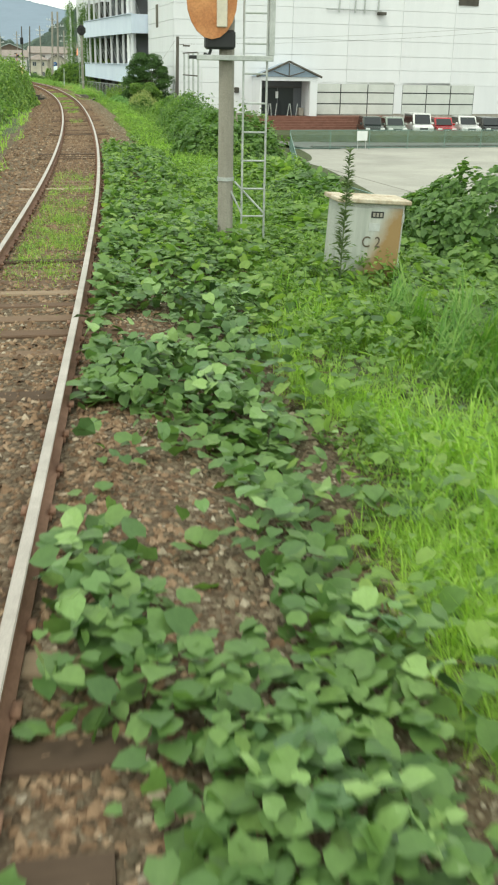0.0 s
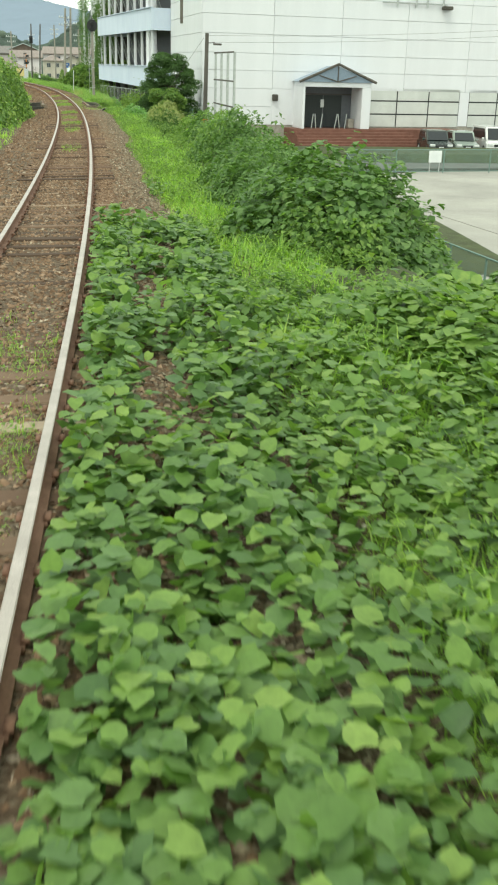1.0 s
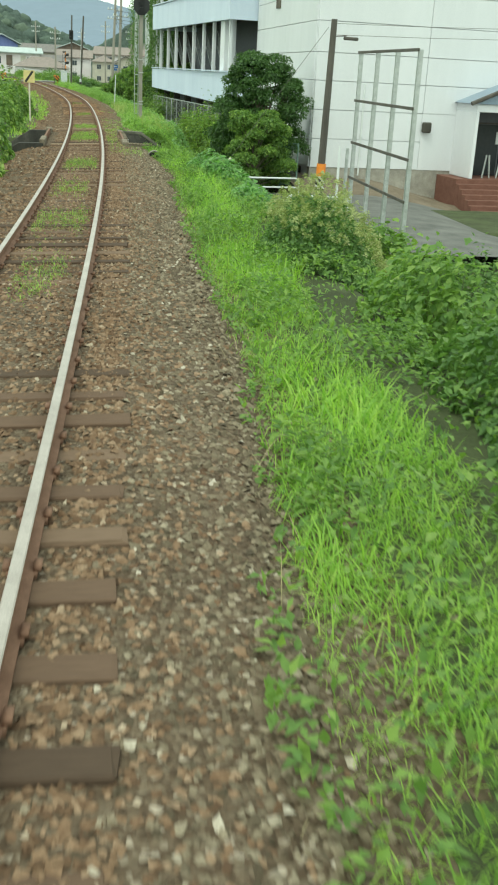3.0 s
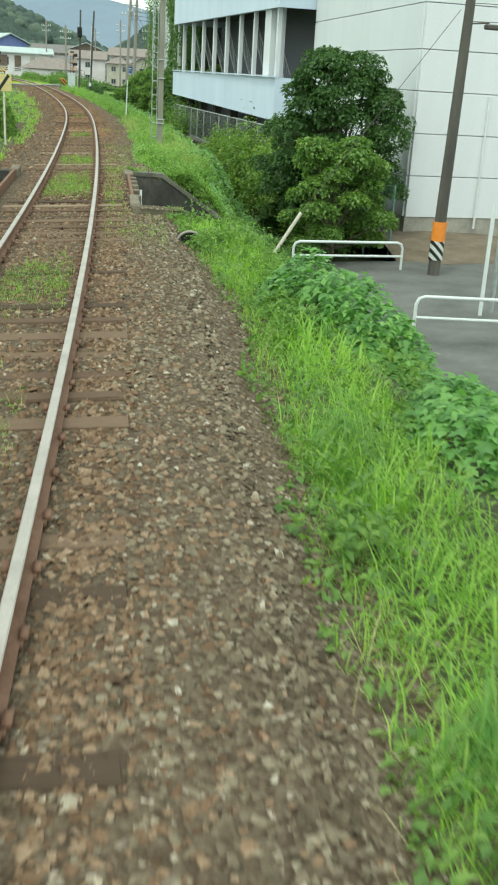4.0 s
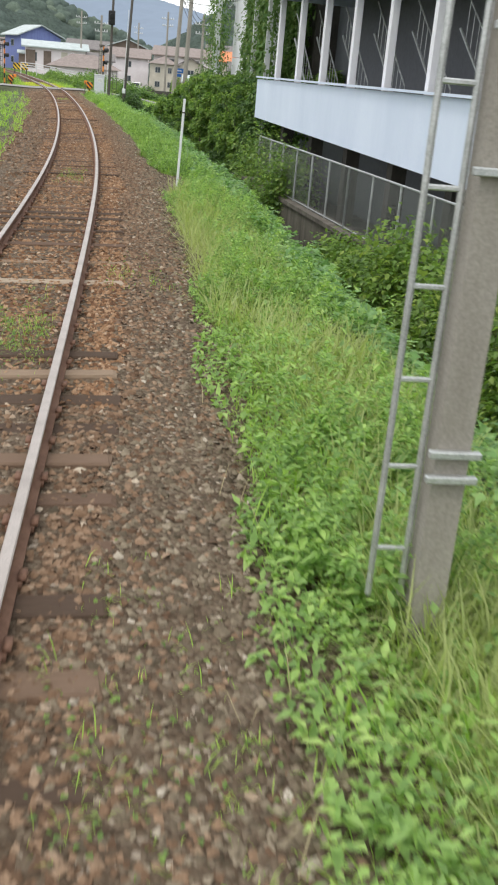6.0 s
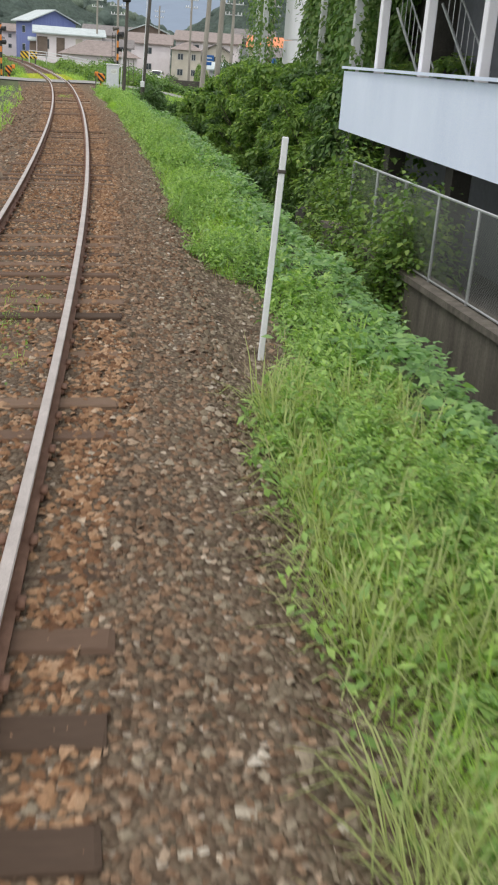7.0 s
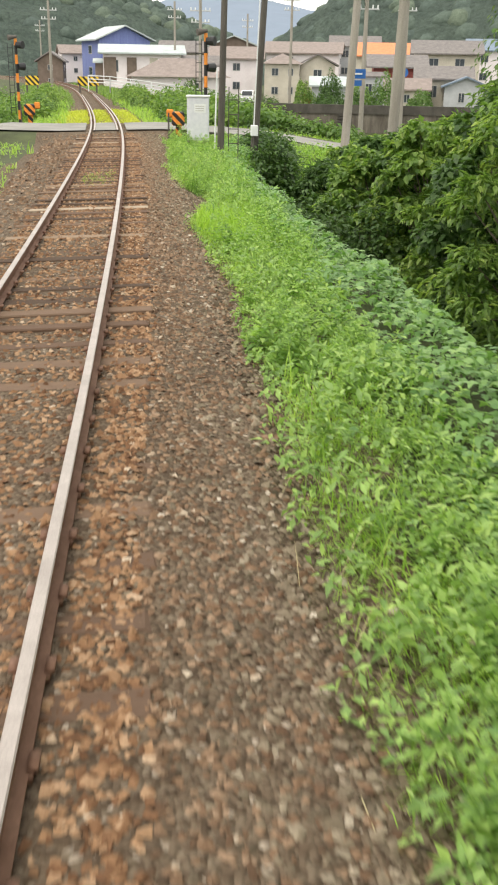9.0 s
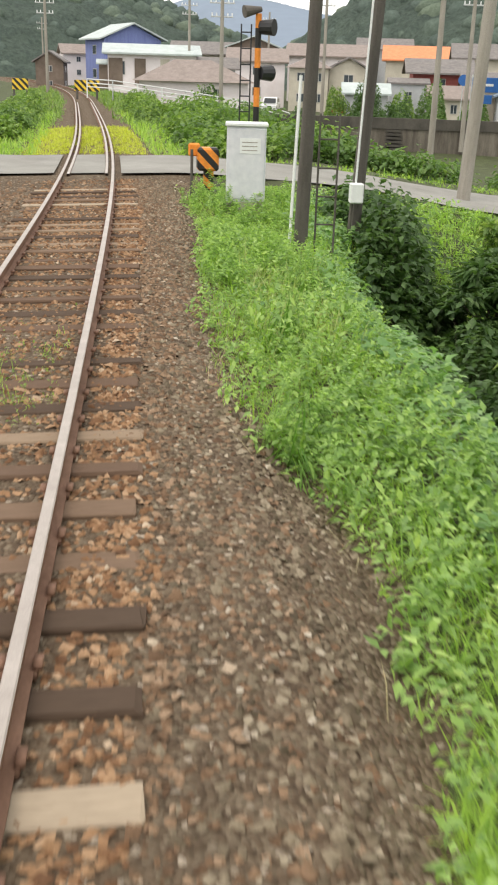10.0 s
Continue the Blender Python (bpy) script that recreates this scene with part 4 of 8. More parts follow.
def relay_box():
    """The rusty equipment box; its front faces back along the line."""
    b = empty("equipment_box", tuple(line(12.75, 4.06, -0.5)), heading(12.7) + radians(4), "rust-streaked grey metal equipment box among weeds", "equipment box")
    b.rotation_euler = (0, radians(3.0), b.rotation_euler.z)
    b.scale = (0.85, 0.9, 0.97)
    part("base", box((-0.55, -0.36, -0.35), (0.55, 0.36, 0.03), 0.02), M_CONC_DARK, b, "stained concrete base")
    part("body", box((-0.5, -0.3, 0.03), (0.5, 0.3, 1.18), 0.012), M_BOX, b)
    door = part("door", box((-0.42, -0.325, 0.1), (0.47, -0.3, 1.13), 0.008), box_front(), b, "grey door with a brown rust bloom")
    lid = bmesh.new()
    add_box(lid, (-0.57, -0.38, 1.18), (0.57, 0.36, 1.235), 0.01)
    for v in lid.verts:
        if v.co.z > 1.2:
            v.co.z += 0.06 * (1 - abs(v.co.x) / 0.57)
    part("lid", lid, M_BOXRUST, b, "rust-stained overhanging lid")
    part("number_plate", box((-0.02, -0.335, 1.0), (0.17, -0.325, 1.08)), M_BLACK, door, "small black plate")
    for i in range(3):
        part("plate_mark", box((0.005 + 0.055 * i, -0.339, 1.015), (0.04 + 0.055 * i, -0.335, 1.065)), M_CONC, door)
    part("paper_label", box((-0.04, -0.331, 0.83), (0.13, -0.325, 0.93)), M_CABINET0, door, "faded paper label")
    lettering("marking", "C 2", 0.2, pose(0.02, -0.332, 0.68, 90, 0, 0), door, M_STENCIL, "faded dark stencilled C 2")
    part("latch", box((-0.4, -0.36, 0.42), (-0.34, -0.325, 0.5), 0.01), M_GALV, door)
    for z in (0.3, 0.95):
        part("hinge", rod((0.48, -0.325, z), (0.48, -0.325, z + 0.12), 0.02), M_GALV, b)
    return b


relay_box()


def tall_weed(s, lat, h, seed):
    """A single tall stalk with narrow leaves all the way up."""
    rng = np.random.default_rng(seed)
    base = line(s, lat, float(ground_z(s, lat)))
    w = empty("tall_weed", tuple(base), 0, "tall slender green weed before the metal box", "weed")
    part("stalk", rod((0, 0, -0.05), (0.06, 0, h), 0.012, 0.004, 6), M_STALK, w)
    n = 260
    z = h * (0.12 + 0.88 * rng.random(n) ** 0.8)
    a = rng.random(n) * 6.283
    lv = (np.array([(0, 0, 0), (-0.09, 0.45, 0.06), (0, 1, -0.12), (0.09, 0.45, 0.06)]), np.array([(0, 2, 1), (0, 3, 2)]))
    V, F = scattered(lv, np.stack([0.06 * z / h, 0 * z, z], -1), turns(a, rng.normal(0.5, 0.3, n), 0 * a), 0.16 * (1.1 - 0.6 * z / h))
    tagged(tri_object("leaves", V, F, M_STALK, w), "narrow grey-green leaves", kind="stuff")


M_STALK = leafy("grey-green stalk leaf", [(0.1, 0.15, 0.07), (0.15, 0.21, 0.1), (0.2, 0.27, 0.13)], 0.6, 0.35)
tall_weed(11.9, 3.62, 1.75, 3)
M_ORANGE = surface("orange-brown signal hood", (0.42, 0.16, 0.06), (0.6, 0.28, 0.12), 4, 40, 0.4, bump=0.1)
M_PALE = plain("pale cream paint", (0.72, 0.66, 0.56), 0.5)


def ladder(parent, x, y, z0, z1, width, step=0.38, mat=None):
    lad = part("ladder", rod((x, y, z0), (x, y, z1), 0.016, n=6), mat or M_GALV, parent, "grey steel ladder")
    part("stile", rod((x + width, y, z0), (x + width, y, z1), 0.016, n=6), mat or M_GALV, lad)
    k = int((z1 - z0) / step)
    for i in range(k):
        z = z0 + 0.25 + i * step
        part("rung", rod((x, y, z), (x + width, y, z), 0.013, n=6), mat or M_GALV, lad)
    return lad


def signal_mast():
    """The concrete mast whose signal shows its orange-brown side."""
    p = empty("signal_mast", tuple(line(14.4, 2.46, -0.35)), heading(14.3), "grey concrete signal mast with ladder and signal head", "signal mast")
    part("pole", rod((0, 0, -0.3), (0, 0, 6.5), 0.112, 0.098, 10), M_POLE, p)
    part("band", rod((0, 0, 1.06), (0, 0, 1.11), 0.122, 0.122, 10), M_GALV, p)
    part("cross_arm", box((-0.42, -0.19, 2.64), (0.62, -0.11, 2.71), 0.008), M_GALV, p, "grey channel cross-arm")
    part("arm_end", box((-0.52, -0.185, 2.655), (-0.42, -0.115, 2.70), 0.006), M_BLACK, p, "black arm end")
    part("bracket_frame", box((0.55, -0.19, 2.71), (0.63, -0.11, 3.9), 0.008), M_GALV, p)
    part("bracket_frame", box((-0.42, -0.19, 3.9), (0.63, -0.11, 3.97), 0.008), M_GALV, p)
    part("head_box", box((-0.3, -0.2, 2.78), (0.1, 0.12, 3.02), 0.03), M_BLACK, p, "black signal case")
    disc = prism([(0.42 * math.cos(a) * 0.8 - 0.22, 0.52 * math.sin(a) + 3.42) for a in np.linspace(0, 2 * math.pi, 20, endpoint=False)], 0.08, "y")
    bmesh.ops.translate(disc, verts=disc.verts, vec=(0, -0.24, 0))
    d = part("signal_disc", disc, M_ORANGE, p, "orange-brown signal backboard")
    part("disc_plate", box((-0.16, -0.27, 3.05), (-0.02, -0.24, 3.5), 0.01), M_PALE, d, "pale plate")
    bm = bmesh.new()
    add_rod(bm, (-0.22, -0.1, 2.78), (-0.25, -0.1, 2.7), 0.02)
    add_rod(bm, (-0.25, -0.1, 2.7), (-0.32, -0.1, 2.72), 0.02)
    part("cable_hook", bm, M_BLACK, p)
    ladder(p, 0.22, -0.12, -0.05, 4.6, 0.32)
    for x in (0.22, 0.54):
        part("brace", rod((x - 0.22 if x < 0.4 else x - 0.42, -0.05, 1.05), (x, -0.12, 0.62), 0.014, n=6), M_GALV, p)


signal_mast()


def back_signal():
    """The taller mast with a black backboard."""
    p = empty("signal_mast", tuple(line(91.1, 2.57, -0.4)), heading(90.7), "grey channel signal mast with black octagonal backboard", "signal mast")
    bm = bmesh.new()
    for x0, x1, y0, y1 in ((-0.078, 0.078, -0.07, -0.045), (-0.078, -0.055, -0.045, 0.09), (0.055, 0.078, -0.045, 0.09)):
        add_box(bm, (x0, y0, -0.4), (x1, y1, 5.6))
    part("pole", bm, M_POLE, p)
    for z in (1.0, 1.12, 2.35, 2.9):
        part("clamp", box((-0.12, -0.11, z), (0.12, -0.07, z + 0.035), 0.005), M_GALV, p)
    oc = prism([(0.38 * math.cos(a), 0.42 * math.sin(a) + 5.15) for a in np.linspace(math.pi / 8, 2 * math.pi + math.pi / 8, 8, endpoint=False)], 0.05, "y")
    bmesh.ops.translate(oc, verts=oc.verts, vec=(0, -0.16, 0))
    hd = part("backboard", oc, M_BLACK, p, "black octagonal backboard")
    part("head_top", rod((0, -0.1, 5.55), (0, -0.1, 5.85), 0.05, 0.02), M_BLACK, hd)
    for z in (4.98, 5.3):
        part("lens_hood", rod((0, -0.16, z), (0, -0.34, z - 0.03), 0.11, 0.12, 12), M_BLACK, hd)
    ladder(p, -0.27, 0.05, 0.35, 4.6, 0.16, 0.42)


back_signal()


def marker_post(s, lat, z, h, name="marker_post", label="slim white marker post in the grass", mat=None, lean=0.0):
    p = empty(name, tuple(line(s, lat, z)), heading(s), label, "post")
    p.rotation_euler = (0, lean, heading(s))
    part("shaft", box((-0.026, -0.026, -0.3), (0.026, 0.026, h), 0.006), mat or M_WHITE, p)
    part("collar", box((-0.036, -0.034, h - 0.3), (0.034, 0.034, h - 0.27), 0.004), M_CONC_DARK, p, "dark collar")


marker_post(109.7, 2.33, -0.3, 1.95, lean=radians(2.0))


def guard_rail(name, a, b, z, h, label):
    """A white pipe rail with rounded ends."""
    a, b = Vector(a), Vector(b)
    d = (b - a).normalized()
    g = empty(name, (a.x, a.y, z), math.atan2(d.y, d.x), label, "guard rail")
    L = (b - a).length
    cu = bpy.data.curves.new("rail_loop", "CURVE")
    cu.dimensions, cu.bevel_depth, cu.bevel_resolution = "3D", 0.035, 2
    sp = cu.splines.new("POLY")
    pts = [(0, 0, -0.2), (0, 0, h - 0.15), (0.05, 0, h - 0.04), (0.16, 0, h), (L - 0.16, 0, h), (L - 0.05, 0, h - 0.04), (L, 0, h - 0.15), (L, 0, -0.2)]
    sp.points.add(len(pts) - 1)
    for q, c in zip(sp.points, pts):
        q.co = (*c, 1)
    cu.materials.append(M_WHITE)
    loop = new("rail_loop", cu)
    loop.parent = g
    part("middle_rail", rod((0, 0, h * 0.58), (L, 0, h * 0.58), 0.03), M_WHITE, g)
    return g


guard_rail("guard_rail", line(82.7, 5.5), line(83.0, 8.45), -2.5, 0.84, "white pipe guard rail at the lane's edge")
guard_rail("guard_rail", line(75.4, 6.5), line(75.2, 8.5), -2.4, 0.95, "white pipe guard rail near the bank")


def stay_wire():
    st = empty("stay_wire", tuple(line(82.23, 4.83, -1.95)), heading(82), "sloping utility stay wire in a white sleeve", "stay wire")
    part("sleeve", rod((0, 0, -0.1), (0.72, 0.05, 1.06), 0.045, n=8), M_PALE, st, "pale plastic sleeve")
    part("wire", rod((0.72, 0.05, 1.06), (4.25, 0.2, 5.9), 0.008, n=5), M_POLE_DK, st)


stay_wire()


def utility_pole(s, lat, z, h, r=0.15, mat=None, lean=0.0, label="grey concrete utility pole", arms=(), lamp=False, band=False):
    p = empty("utility_pole", tuple(line(s, lat, z)), heading(s), label, "utility pole")
    p.rotation_euler = (0, lean, heading(s))
    part("pole", rod((0, 0, -0.3), (0, 0, h), r, r * 0.72, 12), mat or M_POLE, p)
    for zz, w in arms:
        part("cross_arm", box((-w / 2, -0.05, zz), (w / 2, 0.05, zz + 0.09), 0.01), M_GALV, p)
        for k in (-0.45, -0.25, 0.25, 0.45):
            part("insulator", rod((k * w, 0, zz + 0.09), (k * w, 0, zz + 0.3), 0.05, 0.035, 8), M_WHITE, p)
    if lamp:
        part("lamp_arm", rod((0, 0, 6.05), (0.5, -0.1, 6.1), 0.02), M_POLE_DK, p)
        part("lamp_head", box((0.4, -0.2, 5.95), (0.95, 0.0, 6.07), 0.03), M_POLE_DK, p, "dark street lamp head")
    if band:
        part("band", rod((0, 0, 0.92), (0, 0, 1.4), r * 1.12, r * 1.12, 14), M_VIVID, p, "orange warning band")
        part("band", rod((0, 0, 0.44), (0, 0, 0.92), r * 1.12, r * 1.12, 14), M_STRIPE, p, "black and white striped band")
    return p


def striped(name, a, b, scale, axis=(1, 0, 1)):
    k = Mat(name, 0.5)
    mp = k.node("ShaderNodeMapping")
    k.link(k.co, mp.inputs[0])
    dot = k.t.nodes.new("ShaderNodeVectorMath")
    dot.operation = "DOT_PRODUCT"
    dot.inputs[1].default_value = axis
    k.link(mp.outputs[0], dot.inputs[0])
    m = k.t.nodes.new("ShaderNodeMath")
    m.operation = "MULTIPLY"
    m.inputs[1].default_value = scale
    k.link(dot.outputs["Value"], m.inputs[0])
    fr = k.t.nodes.new("ShaderNodeMath")
    fr.operation = "FRACT"
    k.link(m.outputs[0], fr.inputs[0])
    st = k.t.nodes.new("ShaderNodeMath")
    st.operation = "GREATER_THAN"
    st.inputs[1].default_value = 0.5
    k.link(fr.outputs[0], st.inputs[0])
    wear = k.ramp(k.noise(12), [(0.3, (0.75, 0.75, 0.75)), (0.6, (1, 1, 1))])
    k.color(k.mix(1.0, k.mix(st.outputs[0], a, b), wear, "MULTIPLY"))
    return k.m


M_VIVID = surface("warning orange", (0.75, 0.22, 0.03), (0.85, 0.3, 0.05), 6, 50, 0.5, bump=0.1)
M_STRIPE = striped("black and white stripes", (0.02, 0.02, 0.02), (0.7, 0.7, 0.68), 4.5)
M_HAZARD = striped("black and orange bands", (0.02, 0.02, 0.02), (0.8, 0.27, 0.04), 1.35, (0, 0, 1))
M_HAZARD2 = striped("black and orange diagonals", (0.02, 0.02, 0.02), (0.8, 0.27, 0.04), 3.0, (1, 0, 1))
M_TIGER = striped("black and yellow diagonals", (0.02, 0.02, 0.02), (0.8, 0.55, 0.05), 2.0, (1, 0, 1))
utility_pole(82.4, 9.15, -2.4, 6.65, 0.16, M_POLE_DK, 0.02, "dark utility pole with an orange warning band", (), True, True)


def billboard_frame():
    """A bare steel frame of uprights and rails."""
    a, b = Vector(line(76.0, 8.75, -2.2)), Vector(line(69.6, 8.7, -2.2))
    d = b - a
    f = empty("billboard_frame", tuple(a), math.atan2(d.y, d.x), "bare grey steel billboard frame", "billboard frame")
    L = d.length
    for i in range(4):
        x = L * i / 3
        part("upright", box((x - 0.06, -0.06, -0.3), (x + 0.06, 0.06, 5.2), 0.008), M_GALV, f)
    for z in (1.3, 2.4, 3.7, 5.15):
        part("crossbar", box((-0.1, -0.1, z), (L + 0.1, -0.06, z + 0.08), 0.006), M_POLE_DK, f)


billboard_frame()


def mesh_gate():
    """A tall green wire panel between two posts beside the small tree."""
    a, b = Vector((-6.33, 86.5, -2.4)), Vector((-7.05, 87.0, -2.4))
    g = empty("mesh_fence", tuple(a), 0, "green wire mesh fence panel beside the hall", "fence")
    for p in (a, b):
        part("post", rod(p - a + Vector((0, 0, -0.2)), p - a + Vector((0, 0, 1.92)), 0.035), M_GREEN, g)
    for z in (0.15, 1.0, 1.88):
        part("rail", rod(Vector((0, 0, z)), b - a + Vector((0, 0, z)), 0.02, n=6), M_GREEN, g)
    sheet("netting", (0, 0, 0), tuple(b - a), 0.15, 1.88, M_WIRE_G, g)


mesh_gate()


def mirror_post():
    p = empty("lane_post", tuple(line(77.9, 8.75, -2.4)), heading(78), "white post at the corner of the lane", "post")
    part("shaft", rod((0, 0, -0.2), (0, 0, 2.4), 0.045), M_WHITE, p)
    part("shaft", rod((0.35, 0.3, -0.2), (0.35, 0.3, 2.3), 0.06), M_GALV, p)


mirror_post()


M_TARRED = plain("tarred pipe", (0.035, 0.034, 0.03), 0.85)


def drain_pipe(s, lat, z, r, arc=math.pi):
    p = empty("culvert_pipe", tuple(line(s, lat, z)), heading(s), "grey concrete pipe rim at the ballast edge", "pipe")
    bm = bmesh.new()
    n = 14
    rings = []
    for i in range(n + 1):
        a = math.pi * i / n
        ring = []
        for dr, dy in ((-0.02, 0.0), (0.012, 0.0), (0.012, 0.05), (-0.02, 0.05)):
            ring.append(bm.verts.new(((r + dr) * math.cos(a), dy, (r + dr) * math.sin(a))))
        rings.append(ring)
    for a, b in zip(rings[:-1], rings[1:]):
        for k in range(4):
            bm.faces.new((a[k], b[k], b[(k + 1) % 4], a[(k + 1) % 4]))
    bm.faces.new(rings[0])
    bm.faces.new(rings[-1])
    bmesh.ops.recalc_face_normals(bm, faces=bm.faces)
    bmesh.ops.translate(bm, verts=bm.verts, vec=(0, -0.03, 0))
    part("rim", bm, M_CONC, p, "pale ring", True)
    shell = bmesh.new()
    add_rod(shell, (0, 0.05, -0.03), (0, 0.24, -0.06), r + 0.03, r + 0.03, 20)
    part("pipe_body", shell, M_TARRED, p, "dark ribbed pipe")
    # no real hollow: a thin black plate paints the pipe's inner shade
    part("hollow_shade", prism([(0.97 * r * math.cos(a), 0.97 * r * math.sin(a)) for a in np.linspace(0, math.pi, 14)], 0.012, "y"), M_BLACK, p, "black plate as the shade inside the pipe")


drain_pipe(73.0, 2.06, -0.25, 0.21)
drain_pipe(84.1, 2.13, -0.32, 0.2)


def speed_sign(s, lat, z, h):
    p = empty("line_sign", tuple(line(s, lat, z)), heading(s), "yellow square line sign with black bar", "sign")
    part("post", rod((0, 0, -0.2), (0, 0, h), 0.035), M_PALE, p)
    pl = part("plate", box((-0.26, -0.05, h - 0.1), (0.26, -0.035, h + 0.45), 0.008), M_CREAM, p, "pale yellow plate")
    bm = bmesh.new()
    add_box(bm, (-0.05, -0.056, -0.3), (0.05, -0.05, 0.3), 0.0, Matrix.Translation((0, 0, h + 0.175)) @ Matrix.Rotation(radians(35), 4, "Y"))
    part("bar", bm, M_BLACK, pl, "black diagonal bar")


M_CREAM = plain("pale yellow paint", (0.75, 0.62, 0.28), 0.5)
speed_sign(94.1, -2.5, -0.4, 1.75)


# ---- plants
def leaf_shape(width=0.8, fold=0.12):
    """A broad leaf with shallow lobes along +y, folded along its rib, about 1 long."""
    w = width / 2
    half = [(0.66, -0.02, 0.15), (1.0, 0.34, 0.6), (0.68, 0.72, 0.55)]
    v = [(0, 0.08, 0)] + [(-w * x, y, fold * z) for x, y, z in half] + [(0, 1, -0.1)] + [(w * x, y, fold * z) for x, y, z in reversed(half)] + [(0, 0.5, 0.0)]
    n = len(v) - 1
    return np.array(v, float), np.array([(i, n, (i + 1) % n) for i in range(n)])[:, ::-1]


def slim_leaf():
    v = np.array([(0, 0, 0), (-0.2, 0.4, 0.05), (0, 1, -0.1), (0.2, 0.4, 0.05)], float)
    return v, np.array([(0, 2, 1), (0, 3, 2)])


def blade_shape(reach=0.5, droop=0.3, width=0.03):
    """A blade of grass, about 1 long, that arches over along +y."""
    v = []
    for k, wd in ((0, 0.8), (0.58, 1.0)):
        y, z = reach * k**1.7, k * (1 - 0.15 * reach) - droop * k**3
        v += [(-width * wd, y, z), (width * wd, y, z)]
    v.append((0, reach, 1 - 0.15 * reach - droop))
    return np.array(v, float), np.array([(0, 1, 3), (0, 3, 2), (2, 3, 4)])


def small_leaf(width):
    v = np.array([(0, 0, 0), (-width / 2, 0.45, 0.13), (0, 1, -0.1), (width / 2, 0.45, 0.13)], float)
    return v, np.array([(0, 2, 1), (0, 3, 2)])


def vine_leaf():
    v = np.array([(0, 0.05, 0), (-0.46, 0.22, 0.05), (-0.36, 0.68, 0.07), (0, 1, -0.08), (0.36, 0.68, 0.07), (0.46, 0.22, 0.05)], float)
    return v, np.array([(0, 3, 2), (0, 2, 1), (0, 4, 3), (0, 5, 4)])


def lobed_leaf():
    """A leaf of three pointed lobes, about 1 long."""
    rim = [(0, 0.02, 0), (-0.5, 0.3, -0.05), (-0.2, 0.48, 0.06), (0, 1.0, -0.08), (0.2, 0.48, 0.06), (0.5, 0.3, -0.05)]
    v = np.array(rim + [(0, 0.4, 0.05)], float)
    return v, np.array([(6, (i + 1) % 6, i) for i in range(6)])


def shoot_shape(rng, leaves=8):
    """The leafy top of a weed: narrow leaves that spread from one stem, lower ones drooping."""
    v, f = [], []
    for k in range(leaves):
        a = 2.4 * k + rng.normal(0, 0.25)
        up = k / (leaves - 1)
        rise, reach, z0 = -0.25 + 1.0 * up, 1.0 - 0.45 * up, 0.55 * up
        d = np.array([math.cos(a), math.sin(a), 0])
        side = np.array([-d[1], d[0], 0]) * (0.17 + 0.06 * rng.random())
        root = np.array([0, 0, z0])
        mid = root + 0.5 * reach * d + np.array([0, 0, 0.5 * rise * reach + 0.1])
        tip = root + reach * d + np.array([0, 0, rise * reach - 0.1])
        n = len(v)
        v += [root, mid - side, tip, mid + side]
        f += [(n, n + 3, n + 2), (n, n + 2, n + 1)]
    return np.array(v), np.array(f)


KLEAF, BLEAF, SLEAF, VLEAF, LLEAF = leaf_shape(1.02, 0.1), small_leaf(0.72), slim_leaf(), vine_leaf(), lobed_leaf()


def deck_z(s, lat):
    return ground_z(s, lat, True)


def leaves_on(rng, s, lat, lift, size, tilt=0.6, shape=KLEAF, floor=ground_z):
    n = len(s)
    where = line(s, lat, floor(s, lat) + lift)
    rot = turns(rng.random(n) * 6.283, rng.normal(-0.25, tilt, n), rng.normal(0, 0.4, n))
    return scattered(shape, where, rot, size)


def shoots_on(rng, s, lat, lift, size, floor=ground_z):
    """Leafy weed tops on their stems."""
    n = len(s)
    where = line(s, lat, floor(s, lat) + lift)
    pick = rng.integers(0, 4, n)
    out = []
    for k in range(4):
        m = pick == k
        out.append(scattered(shoot_shape(rng), where[m], turns(rng.random(m.sum()) * 6.283, rng.normal(0, 0.22, m.sum()), np.zeros(m.sum())), size[m]))
    return joined(out)


ARCHES = ((0.3, 0.08), (0.6, 0.3), (0.85, 0.62))


def blades_on(rng, s, lat, height, lean=0.35, width=0.022, yaw=None, floor=ground_z):
    n = len(s)
    where = line(s, lat, floor(s, lat) - 0.02)
    out = []
    pick = rng.integers(0, 3, n)
    yaw = rng.random(n) * 6.283 if yaw is None else yaw
    for k, (reach, droop) in enumerate(ARCHES):
        m = pick == k
        rot = turns(yaw[m], -np.abs(rng.normal(0, lean, m.sum())), np.zeros(m.sum()))
        out.append(scattered(blade_shape(reach, droop, width), where[m], rot, height[m]))
    return joined(out)


def tufts_on(rng, s, lat, height, blades=13, radius=0.07, lean=0.4, width=0.016, floor=ground_z):
    """Tufts of arching blades that spread from each given place."""
    n = len(s)
    a = rng.random((n, blades)) * 6.283
    r = radius * np.sqrt(rng.random((n, blades)))
    ss, ll = (s[:, None] + r * np.cos(a)).ravel(), (lat[:, None] + r * np.sin(a)).ravel()
    ht = (height[:, None] * (0.55 + 0.6 * rng.random((n, blades)))).ravel()
    yaw = (a + rng.normal(0, 0.7, (n, blades))).ravel()
    return blades_on(rng, ss, ll, ht, lean, width, yaw, floor)


